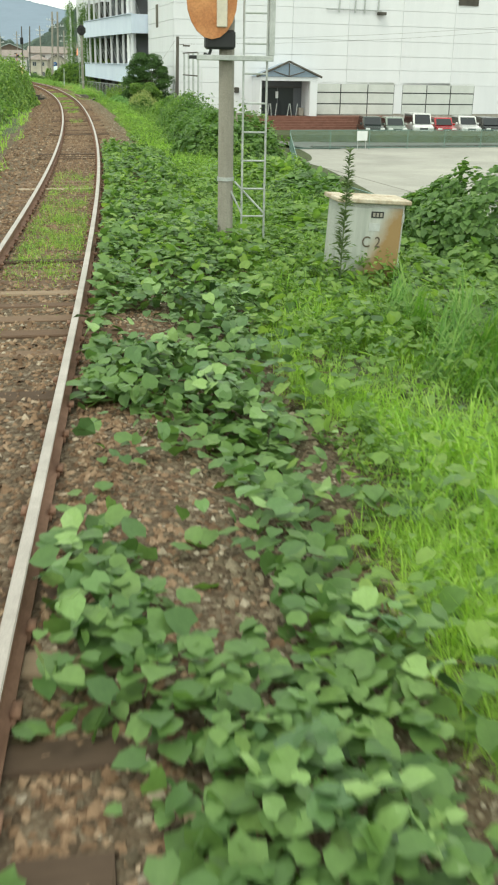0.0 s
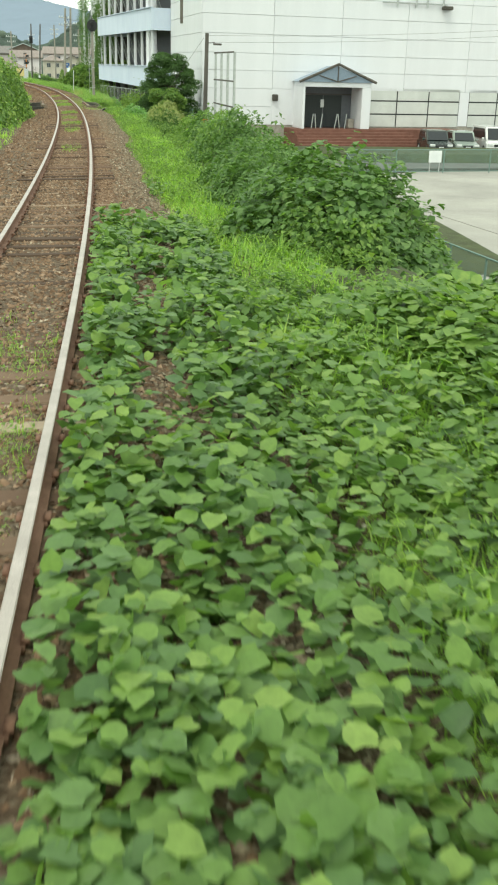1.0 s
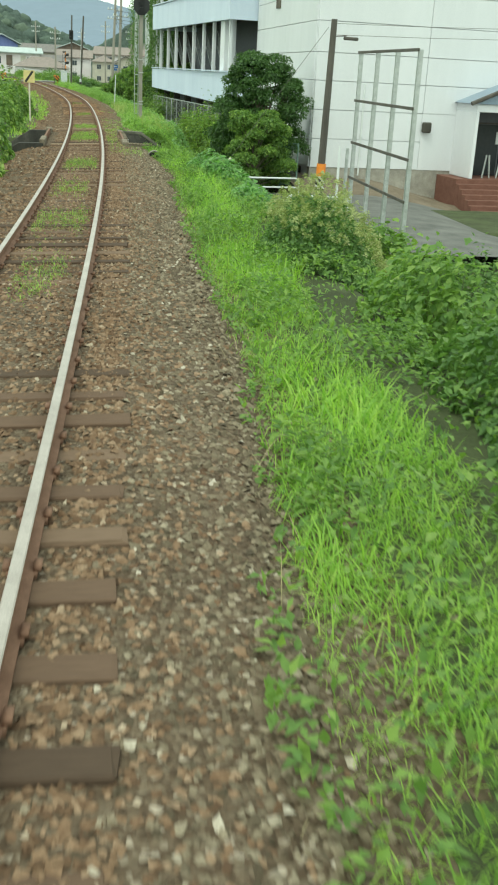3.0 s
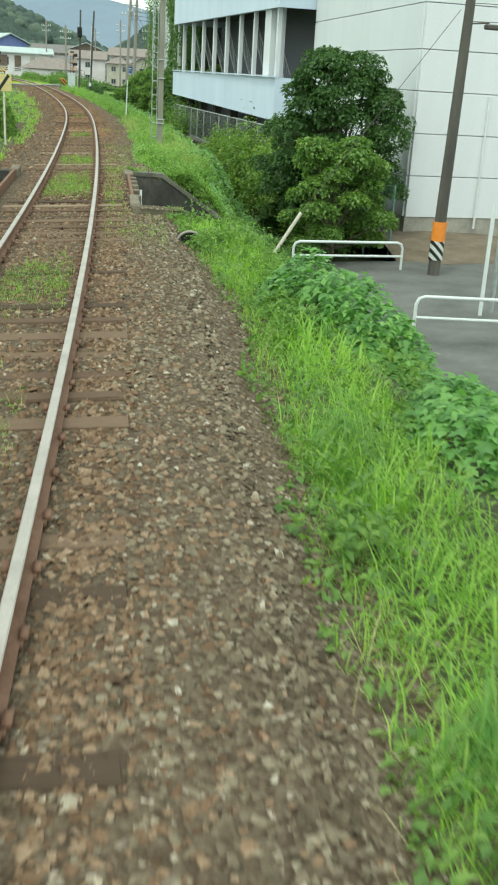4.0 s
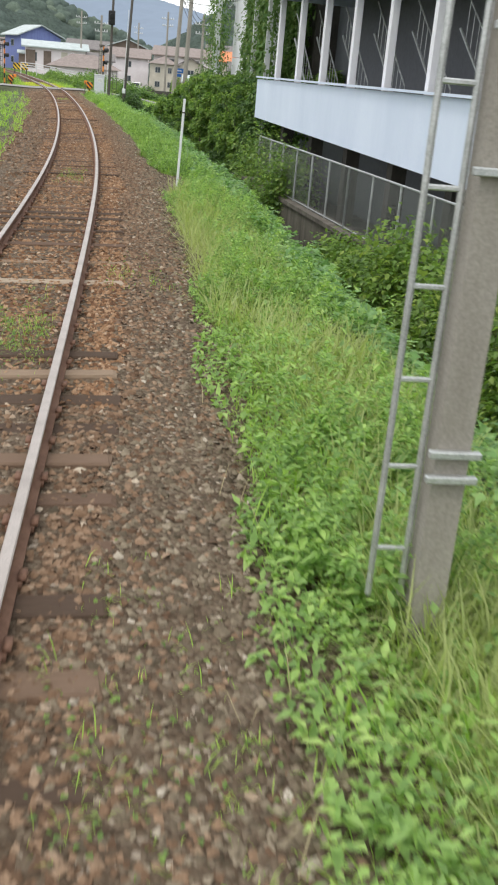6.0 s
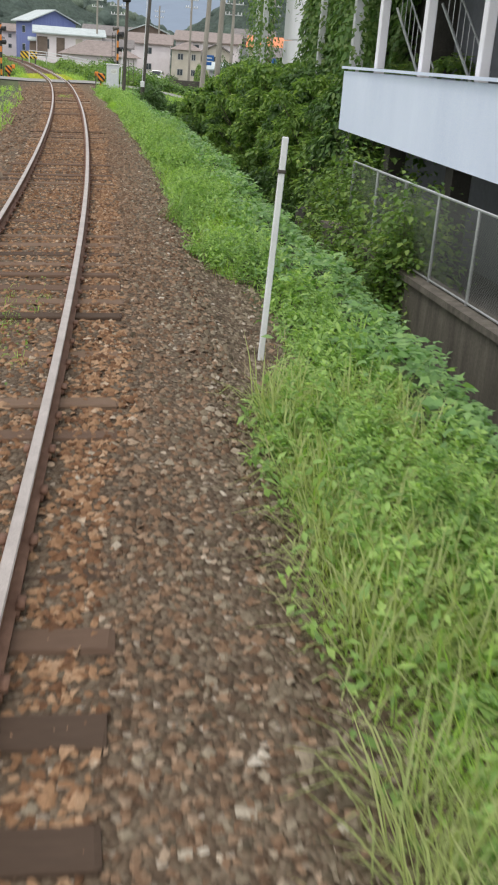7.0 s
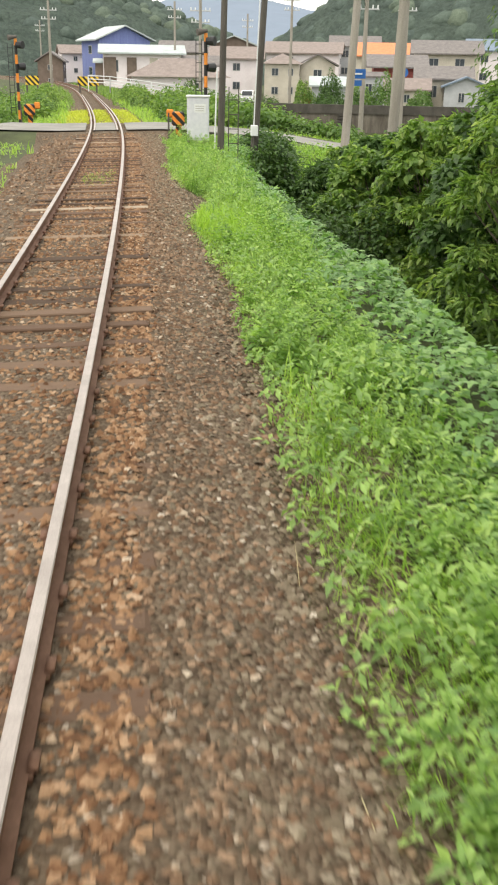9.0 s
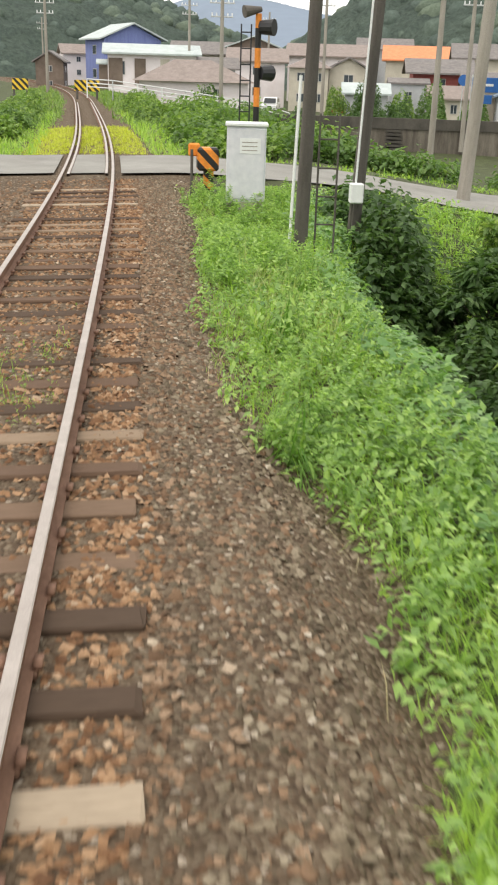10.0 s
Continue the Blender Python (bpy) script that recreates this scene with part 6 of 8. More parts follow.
    keep = np.abs(l) > 1.35
    V, F = tufts_on(rng, s[keep], l[keep], 0.25 + 0.35 * rng.random(keep.sum()), 6, 0.3, 0.5, 0.06)
    tagged(tri_object("blades", V, F, M_WEED, field), "green growth beside the far track", kind="stuff")
    # yellow-green growth past the crossing
    s, l = uniform(rng, 3200, 176.2, 190, -2.1, 1.6)
    V, F = tufts_on(rng, s, l, 0.12 + 0.1 * rng.random(len(s)), 8, 0.14, 0.7, 0.04)
    tagged(tri_object("yellow_growth", V, F, M_YELLOWG, field), "yellow-green low growth", kind="stuff")
    s, l = uniform(rng, 4200, 157, 176.5, 4, 20)
    keep = ~((s > 168.5) & (s < 174.5))
    s, l = s[keep], l[keep]
    V, F = tufts_on(rng, s, l, 0.12 + 0.2 * rng.random(len(s)), 7, 0.16, 0.5, 0.035)
    tagged(tri_object("meadow", V, F, M_GRASS, field), "rough grass", kind="stuff")


M_BRIGHT = leafy("yellow-green grass blade", [(0.26, 0.42, 0.075), (0.35, 0.54, 0.1), (0.45, 0.62, 0.13)], 0.5, 0.45)
M_FEATHER = leafy("pale seed heads", [(0.33, 0.4, 0.16), (0.42, 0.49, 0.2), (0.5, 0.53, 0.28)], 0.6, 0.45)
M_YELLOWG = leafy("yellow-green growth", [(0.42, 0.5, 0.06), (0.54, 0.6, 0.07), (0.62, 0.66, 0.1)], 0.6, 0.35)
build_grass()


def blob_leaves(rng, centre, radii, n, size, shape, tilt=0.7, bumps=7):
    """Leaves in the outer shell of an uneven mass made of several lobes."""
    c = np.asarray(centre, float)
    lobes = rng.normal(0, 1, (bumps, 3))
    lobes /= np.linalg.norm(lobes, axis=1)[:, None]
    lobes[:, 2] = np.abs(lobes[:, 2]) * 0.9 - 0.15
    d = rng.normal(0, 1, (n, 3))
    d /= np.linalg.norm(d, axis=1)[:, None]
    d[:, 2] = np.where(d[:, 2] < -0.35, -d[:, 2], d[:, 2])
    near = (d @ lobes.T).max(1)
    r = 0.74 + 0.3 * smooth(0.7, 1.0, near) - 0.38 * rng.random(n) ** 2.0
    p = c + d * r[:, None] * np.asarray(radii)
    yaw = np.arctan2(d[:, 1], d[:, 0]) - np.pi / 2 + rng.normal(0, 0.7, n)
    rot = turns(yaw, rng.normal(-0.55, tilt, n), rng.normal(0, 0.4, n))
    return scattered(shape, p, rot, size * (0.7 + 0.6 * rng.random(n)))


def thicket(s0, l0, rs, rl, h, stems, mat, label, seed, leaf=0.07, per=46, shape=None, spread=0.16, name="bush", category="shrub"):
    """A bush of many upright, leaning stems with leaves all along them, higher in the middle than at its edge."""
    rng = np.random.default_rng(900 + seed)
    base = line(s0, l0, float(ground_z(s0, l0)))
    b = empty(name, tuple(base), 0, label, category)
    a, r = rng.random(stems) * 6.283, np.sqrt(rng.random(stems))
    s, l = s0 + rs * r * np.cos(a), l0 + rl * r * np.sin(a)
    foot = line(s, l, ground_z(s, l)) - base
    lump = 0.75 + 0.35 * np.sin(s * 2.1 + seed) * np.sin(l * 2.7 + 2 * seed)
    ht = h * lump * (1 - 0.55 * r**2.2) * (0.8 + 0.24 * rng.random(stems))
    lean = rng.normal(0, 0.17, (stems, 2)) * ht[:, None]
    tip = foot + np.stack([lean[:, 0], lean[:, 1], ht], -1)
    t = 0.12 + 0.9 * rng.random((stems, per)) ** 0.75
    mid = foot[:, None] + (tip - foot)[:, None] * t[..., None]
    off = rng.normal(0, 1, (stems, per, 3)) * spread * (1.15 - 0.6 * t[..., None])
    pts = (mid + off).reshape(-1, 3)
    d = off.reshape(-1, 3)
    yaw = np.arctan2(d[:, 1], d[:, 0]) - np.pi / 2 + rng.normal(0, 0.5, len(pts))
    rot = turns(yaw, rng.normal(-0.3, 0.45, len(pts)), rng.normal(0, 0.4, len(pts)))
    V, F = scattered(shape or BLEAF, pts, rot, leaf * (0.65 + 0.7 * rng.random(len(pts))))
    tagged(tri_object("foliage", V, F, mat, b), kind="stuff")
    up = np.stack([foot, tip], 1)
    n = len(foot)
    side = np.stack([np.full(n, 0.008), np.zeros(n), np.zeros(n)], -1)
    vs = np.concatenate([foot - side, foot + side, tip]).reshape(3, n, 3).transpose(1, 0, 2).reshape(-1, 3)
    tagged(tri_object("stem", vs, np.arange(3 * n).reshape(-1, 3), M_BARK, b), kind="stuff")
    return b


def mound(s0, l0, rs, rl, h, mat, label, seed, leaf=0.11, cover=2.0, shape=None, tilt=0.4, name="bush", category="shrub", kind="", rough=1.0):
    """A lumpy heap of leaves that overlap like shingles, their tips pointing down its sides."""
    rng = np.random.default_rng(1700 + seed)
    base = line(s0, l0, float(ground_z(s0, l0)))
    b = empty(name, tuple(base), 0, label, category, "", kind)
    n = int(cover * math.pi * (rs * rl + 0.55 * h * (rs + rl)) / (0.5 * leaf**2))
    a, r = rng.random(n) * 6.283, rng.random(n) ** 0.42
    # an uneven outline
    out = 1 + rough * (0.13 * np.sin(3 * a + seed) + 0.09 * np.sin(5 * a + 2.3 * seed))
    s, l = s0 + rs * r * out * np.cos(a), l0 + rl * r * out * np.sin(a)
    lump = 0.8 + rough * (0.2 * np.sin(1.9 * s + seed) * np.sin(2.3 * l + 2 * seed) + 0.16 * np.sin(4.3 * s + 1.7 * seed) * np.sin(4.9 * l + seed))
    top = h * lump * (1 - r**2.6)
    z = ground_z(s, l) + 0.03 + top * (1 - 0.6 * rng.random(n) ** 2.2)
    where = line(s, l, z)
    d = where - np.array(line(s0, l0, 0))
    slope = np.arctan(2.2 * h * r**1.6 / (0.5 * (rs + rl))) * 0.85
    yaw = np.arctan2(d[:, 1], d[:, 0]) - np.pi / 2 + rng.normal(0, 0.6, n)
    rot = turns(yaw, -slope + rng.normal(0.1, tilt, n), rng.normal(0, 0.35, n))
    V, F = scattered(VLEAF if shape is None else shape, where - base, rot, leaf * (0.6 + 0.8 * rng.random(n)))
    tagged(tri_object("foliage", V, F, mat, b), kind="stuff")
    return b


def plumes(s0, l0, rs, rl, h, n, seed):
    """Pale feathery flower heads above a bush."""
    rng = np.random.default_rng(seed)
    base = line(s0, l0, float(ground_z(s0, l0)))
    b = empty("flower_plumes", tuple(base), 0, "pale cream feathery flower heads above a bush", "flowers", "", "stuff")
    a, r = rng.random(n) * 6.283, np.sqrt(rng.random(n))
    s, l = s0 + rs * r * np.cos(a), l0 + rl * r * np.sin(a)
    where = line(s, l, ground_z(s, l) + h * (0.62 + 0.3 * rng.random(n)) * (1 - 0.5 * r**2)) - base
    pick = rng.integers(0, 3, n)
    V, F = joined([scattered(shoot_shape(rng, 9), where[pick == k], turns(rng.random((pick == k).sum()) * 6.28, rng.normal(0, 0.4, (pick == k).sum()), np.zeros((pick == k).sum())), 0.03 + 0.05 * rng.random((pick == k).sum())) for k in range(3)])
    tagged(tri_object("heads", V, F, M_PLUME, b), kind="stuff")


M_PLUME = leafy("cream plumes", [(0.26, 0.33, 0.13), (0.36, 0.4, 0.19), (0.48, 0.48, 0.28)], 0.7, 0.35)
M_HEAP = leafy("heaped vine leaf", [(0.075, 0.175, 0.05), (0.115, 0.25, 0.068), (0.165, 0.335, 0.09), (0.23, 0.42, 0.115), (0.32, 0.5, 0.15)], 0.42, 0.38)
M_HEDGE = leafy("yellow-tipped hedge leaf", [(0.09, 0.16, 0.045), (0.15, 0.255, 0.065), (0.23, 0.36, 0.085), (0.42, 0.5, 0.12)], 0.45, 0.42)


def build_shrubs():
    k = 0
    creeping = "low heap of creeping broad-leaved vine"
    # heaps of vine beside the metal box and towards the lot
    for s, l, rs, rl, h, mat, leaf, cover, label in (
        (15.7, 7.3, 2.3, 1.9, 3.1, M_SHRUB, 0.12, 2.2, "tall dark bush overgrown with vine leaves"), (13.4, 6.4, 1.1, 0.9, 1.1, M_WEED, 0.12, 1.8, "low broad-leaved green bush beside weeds"),
        (16.8, 4.3, 2.0, 1.2, 0.4, M_WEED, 0.13, 1.7, creeping), (20.2, 5.2, 2.4, 1.6, 0.6, M_SHRUB, 0.13, 1.7, creeping), (24.0, 4.7, 2.2, 1.5, 0.6, M_WEED, 0.13, 1.7, creeping), (25.4, 7.0, 2.6, 1.7, 1.2, M_SHRUB, 0.13, 1.7, creeping), (20.5, 8.2, 2.6, 1.7, 1.3, M_SHRUB, 0.13, 1.7, creeping)):
        mound(s, l, rs, rl, h, mat, label, k, leaf, cover, KLEAF if h < 2 else VLEAF, 0.45)
        k += 1
    # bushes along the bank: a dense heap with leafy shoots above it
    for s, l, rs, rl, h, mat, leaf, label in (
        (30.6, 4.7, 2.6, 1.75, 1.75, M_SHRUB, 0.12, "rounded leafy green bush on the bank"), (33.6, 7.2, 2.2, 1.6, 2.0, M_WEED, 0.12, "light green bush towards the lot"), (36.9, 4.4, 2.5, 1.65, 1.45, M_SHRUB, 0.105, "leafy bush with dark gaps beside the grass"), (34.3, 4.0, 1.6, 1.3, 1.3, M_SHRUB, 0.1, "low leafy bush at the grass edge"), (30.0, 4.35, 1.9, 1.2, 1.2, M_WEED, 0.11, "light green bush at the grass edge"),
        (41.4, 4.9, 2.3, 1.7, 1.9, M_SHRUB, 0.1, "tall leafy bush with dark gaps"), (40.2, 7.4, 2.8, 1.6, 2.75, M_WEED, 0.1, "light green bush towards the lot"), (45.6, 5.2, 2.4, 1.75, 1.95, M_WEED, 0.1, "light green leafy bush"), (46.4, 7.8, 2.9, 1.5, 2.95, M_SHRUB, 0.1, "bush along the lot"), (49.9, 5.3, 2.3, 1.7, 1.85, M_SHRUB, 0.1, "leafy green bush on the bank"), (52.8, 8.0, 3.0, 1.5, 3.0, M_WEED, 0.11, "light bush along the lot"), (53.9, 5.5, 2.0, 1.5, 1.75, M_WEED, 0.11, "light green leafy bush"),
        (57.7, 4.05, 1.55, 1.05, 1.25, M_SHRUB, 0.07, "bush with pale feathery tips"), (58.6, 6.6, 2.2, 1.6, 1.7, M_SHRUB, 0.1, "dark bush on the bank"), (61.8, 5.0, 1.5, 1.2, 1.35, M_WEED, 0.11, "green bush on the bank"), (62.5, 8.2, 2.6, 1.5, 2.3, M_SHRUB, 0.11, "dark bush along the lot"), (65.0, 6.3, 1.6, 1.2, 1.6, M_HEDGE, 0.16, "bush with large yellow-green leaves"), (68.0, 7.7, 1.9, 1.3, 1.8, M_HEDGE, 0.16, "bush with large yellow-green leaves by the lane"), (71.3, 7.9, 1.3, 1.0, 1.3, M_SHRUB, 0.12, "dark bush by the lane")):
        shape = BLEAF if leaf < 0.12 else VLEAF
        mound(s, l, rs, rl, h * 0.92, mat, label, k, leaf, 1.6, shape, 0.5)
        thicket(s, l, rs * 0.85, rl * 0.85, h * 1.08, int(16 * rs * rl), mat, "leafy shoots above a bush", k, leaf, 26, shape, 0.12, "leafy_shoots", "shrub")
        k += 1
    plumes(57.7, 4.05, 1.5, 1.0, 1.45, 800, 61)
    # the heap of vine before the bridge
    for s, l, rs, rl, h in ((69.4, 4.45, 3.0, 1.6, 1.1), (65.8, 4.9, 2.6, 1.5, 0.9), (69.0, 6.4, 2.6, 1.2, 0.9), (71.4, 6.3, 1.6, 0.9, 0.6), (65.5, 6.6, 2.2, 1.3, 0.75)):
        mound(s, l, rs, rl, h, M_HEAP, "lush heap of bright vine leaves on the bank", k, 0.125, 2.2, LLEAF, 0.35, "vine_heap", "vine")
        k += 1
    # along the canal wall
    for s, l, rs, rl, h in ((88.8, 7.7, 2.0, 1.0, 3.7), (92, 7.6, 2.0, 1.0, 4.0), (95.8, 7.4, 1.9, 1.0, 3.95), (99.2, 7.1, 1.8, 0.9, 3.9), (102.3, 6.95, 1.7, 0.8, 3.8), (105.3, 6.85, 1.7, 0.7, 3.4), (108.4, 6.75, 1.5, 0.6, 2.9), (111.3, 6.65, 1.3, 0.5, 2.3), (120.4, 7.0, 1.4, 0.7, 3.5), (122.8, 7.2, 1.7, 0.9, 4.2), (127.0, 7.6, 2.3, 1.2, 4.8)):
        thicket(s, l, rs, rl, h, 260 if s < 115 else 230, M_HEDGE if s < 115 else M_TREE2, "vine-covered bush hanging over the canal fence", k, 0.14, 38, BLEAF, 0.24)
        k += 1
    # dark shrubs at the end of the canal
    for s, l, rs, rl, h in ((155.2, 6.4, 1.8, 1.0, 2.6), (158.4, 5.8, 1.8, 1.0, 2.3), (161.4, 5.5, 1.6, 0.9, 1.6), (163.9, 5.3, 1.1, 0.7, 1.1)):
        thicket(s, l, rs, rl, h, 130, M_TREE, "dark leafy shrub at the end of the canal", k, 0.15, 30, BLEAF, 0.22)
        k += 1
    # the far side of the track
    for i, (s, l, h, r) in enumerate(((20, -5.4, 1.9, 1.7), (24, -4.9, 2.2, 1.9), (29, -4.9, 2.4, 2.0), (34, -4.7, 2.0, 1.8), (40, -4.9, 2.2, 2.0), (50, -4.8, 1.6, 1.8), (56, -4.8, 1.5, 1.7), (62, -4.8, 1.4, 1.8), (92, -6.6, 1.5, 1.8), (104, -5.6, 1.2, 1.4), (118, -6.5, 1.3, 1.8), (179.5, -5.4, 1.2, 1.6), (184, -5.2, 1.4, 1.8), (189, -5.4, 1.5, 2.0), (186, -3.6, 1.0, 1.0), (183, -8, 1.2, 2.2), (193, -9, 1.5, 2.6), (202, -7, 1.5, 2.4), (206, -3.8, 1.2, 1.4), (192, -3.7, 1.2, 1.1), (195, -5.6, 1.6, 2.2), (181, -9.5, 1.4, 2.2), (190, -10, 1.6, 2.4), (166, -8.0, 1.0, 1.5))):
        thicket(s, l, r * 1.4, r, h, 110, M_SHRUB if i % 2 else M_WEED, "green bush on the far side of the track", k, 0.18, 16, BLEAF, 0.2)
        k += 1
    for s, l, rs, rl, h in ((63, -3.9, 2.4, 1.5, 2.8), (67.5, -3.6, 2.5, 1.6, 3.6), (72.4, -3.7, 2.0, 1.6, 3.5), (86.2, -3.7, 2.0, 1.3, 2.1), (98, -3.9, 2.6, 1.4, 2.3), (104.5, -4.2, 2.4, 1.4, 2.0), (197, -3.4, 1.8, 1.1, 1.2), (203, -3.3, 2.2, 1.1, 1.4), (210, -3.2, 2.4, 1.0, 1.4), (198, 3.0, 1.8, 1.0, 1.1), (204.5, 3.2, 2.2, 1.1, 1.2), (211, 3.3, 2.4, 1.1, 1.2), (218, 4.0, 2.6, 1.4, 1.3)):
        mound(s, l, rs, rl, h, M_TREE2, "tall dark bush on the far side of the track", k, 0.16, 1.6, BLEAF, 0.5)
        k += 1
    # past the crossing
    for i, (s, l, h, r) in enumerate(((179.0, 4.4, 1.1, 1.5), (183.0, 4.6, 1.4, 1.7), (187.5, 4.8, 1.6, 1.9), (193, 5.2, 1.7, 2.0), (199, 5.4, 1.7, 2.2), (179.5, 7.6, 1.4, 1.7), (183, 8.5, 1.6, 1.9), (188, 7.0, 1.6, 2.0), (194, 8.5, 1.7, 2.2), (178.5, 10.5, 1.2, 1.6), (186, 12, 2.0, 2.2), (178, 14.5, 1.2, 1.8), (201, 10, 1.6, 2.4))):
        thicket(s, l, r * 1.2, r, h, 120, M_SHRUB if i % 2 else M_WEED, "green bush by the crossing", k, 0.21, 18, BLEAF, 0.22)
        k += 1
    # weeds at the foot of the wing wall
    rng = np.random.default_rng(77)
    w = empty("wall_weeds", tuple(line(81.2, 3.6, ROAD_Z)), 0, "green weeds along the foot of the wall", "weeds", "", "stuff")
    n = 7000
    s, l = uniform(rng, n, 80.2, 81.95, 2.0, 5.6)
    keep = s > 80.72 + 0.3 * clump(s, l, 1.5) + 0.7 * (1 - smooth(2.1, 2.9, l))
    s, l = s[keep], l[keep]
    V, F = leaves_on(rng, s, l, 0.03 + 0.34 * rng.random(len(s)) * clump(s, l, 1.3, 1.0), 0.05 + 0.06 * rng.random(len(s)), 0.5, BLEAF, lambda a, b: ROAD_Z + 0 * a)
    tagged(tri_object("foliage", V - np.array(line(81.2, 3.6, ROAD_Z)), F, M_WEED, w), kind="stuff")


build_shrubs()


def tree(s, lat, z, height, crown, label, mat, seed, leaf=0.12, trunk=0.14, lobes=14, low=0.35, dens=1.0, shape=BLEAF, max_leaves=22000):
    """A trunk with limbs, and a crown of many small clumps of leaves."""
    rng = np.random.default_rng(500 + seed)
    t = empty("tree", tuple(line(s, lat, z)), rng.random() * 6.28, label, "tree")
    bm = bmesh.new()
    pts = [np.array([0, 0, -0.3])]
    for k in range(5):
        pts.append(np.array([rng.normal(0, 0.12), rng.normal(0, 0.12), height * 0.7 * (k + 1) / 5]))
    for k in range(5):
        add_rod(bm, pts[k], pts[k + 1], trunk * (1 - 0.17 * k), trunk * (1 - 0.17 * (k + 1)), 8)
    part("trunk", bm, M_BARK, t)
    bm = bmesh.new()
    pieces = []
    per = int(dens * max_leaves / lobes)
    for k in range(lobes):
        a = 2.4 * k + rng.random()
        f = (k + 0.5) / lobes
        zz = height * (low + (0.95 - low) * f)
        wide = crown * math.sqrt(max(0.12, 1 - ((f - 0.42) / 0.62) ** 2))
        r = wide * (0.45 + 0.4 * rng.random())
        c = np.array([r * math.cos(a), r * math.sin(a), zz])
        add_rod(bm, pts[min(4, 1 + int(3 * f))], c, trunk * 0.32, 0.012, 5)
        rr = crown * (0.26 + 0.16 * rng.random())
        pieces.append(blob_leaves(rng, c, (rr, rr, rr * 0.78), per, leaf, shape, 0.6, 5))
    part("limb", bm, M_BARK, t)
    V, F = joined(pieces)
    tagged(tri_object("crown", V, F, mat, t), kind="stuff")
    return t


def build_trees():
    tree(87.2, 7.5, -2.6, 5.6, 2.1, "dark evergreen tree beside the white hall", M_TREE, 1, 0.11, 0.13, 44, 0.16, 1.0, BLEAF, 42000)
    tree(84.6, 6.9, -2.6, 3.4, 1.6, "bright leafy small tree by the lane", M_TREE2, 2, 0.1, 0.08, 24, 0.12)
    tree(90.5, 7.2, -2.8, 3.9, 1.7, "dark leafy tree over the canal", M_TREE, 3, 0.10, 0.1, 24, 0.1)
    # right bank of the canal
    rng = np.random.default_rng(8)
    spots = [(129 + 2.3 * k, 8.15 + 0.4 * math.sin(2.1 * k), 4.75 - 0.12 * math.sin(1.3 * k) * k / 6 - 0.7 * max(0, k - 9) * 0.55, 1.75 - 0.1 * max(0, k - 9)) for k in range(13)]
    spots += [(127.5 + 3.6 * k, 9.7 + 0.5 * math.sin(1.7 * k), 5.3 - 0.3 * max(0, k - 5), 2.2) for k in range(8)]
    spots += [(160.0, 7.9, 3.1, 1.5), (163.2, 8.4, 2.9, 1.4), (157.2, 7.2, 2.9, 1.4), (161.2, 6.8, 2.3, 1.1), (159, 10.5, 3.2, 1.7), (164.5, 10.6, 2.4, 1.3)]
    for i, (s, l, h, c) in enumerate(spots):
        tree(s, l, -2.7, h, c, "leafy tree leaning over the canal", M_TREE2 if i % 3 else M_TREE, 10 + i, 0.19, 0.1, 24, 0.14, 1.0, BLEAF if i % 2 else SLEAF_W, 6500)
    # garden trees before the village houses
    for i, (s, l, h, c, m) in enumerate(((230.7, 29.6, 4.4, 1.5, M_SHRUB), (231.8, 26.8, 2.6, 1.7, M_TREE), (233.0, 24.4, 2.3, 1.5, M_TREE), (244.6, 28.6, 5.0, 1.5, M_TREE), (246.2, 26.0, 4.0, 1.3, M_TREE2), (243.5, 31.8, 3.4, 1.3, M_TREE2), (233, 34.5, 3.0, 1.5, M_SHRUB), (226, 17.0, 2.4, 1.2, M_TREE), (230, 10.5, 2.6, 1.3, M_TREE))):
        mound(s, l, c, c, h, m, "rounded garden tree before the houses", 400 + i, 0.2, 1.8, BLEAF, 0.6, "garden_tree", "tree")
    # undergrowth at the water
    for k in range(13):
        thicket(127.5 + 2.8 * k, 7.75 + 0.25 * math.sin(2.7 * k), 1.9, 0.7, 1.9 - 0.05 * k, 110, M_TREE2 if k % 2 else M_TREE, "dark undergrowth hanging over the canal", 300 + k, 0.15, 32, BLEAF, 0.24)


SLEAF_W = small_leaf(0.42)
build_trees()


# ---- the level crossing
grid_strip("crossing_road", np.linspace(169.3, 174.3, 6), np.concatenate([np.linspace(-14, -0.75, 14)]), lambda S, L: ground_z(S, L) + 0.05, M_ASPH_PALE, "worn asphalt lane crossing the railway", "road")
grid_strip("crossing_road", np.linspace(169.3, 174.3, 6), np.linspace(-0.38, 0.38, 4), lambda S, L: 0.0 * S - 0.02 + np.sin(bank(S)) * L, M_ASPH_PALE, "worn asphalt between the rails", "road")
grid_strip("crossing_road", np.linspace(169.0, 173.6, 6), np.linspace(0.75, 26, 40), lambda S, L: np.maximum(ground_z(S, L), -0.95) + 0.06, M_ASPH_PALE, "worn asphalt lane beyond the railway", "road")
M_CABINET = surface("pale grey enamel", (0.6, 0.62, 0.67), (0.68, 0.7, 0.75), 0.9, 6, 0.4, 0.0, 0.02)


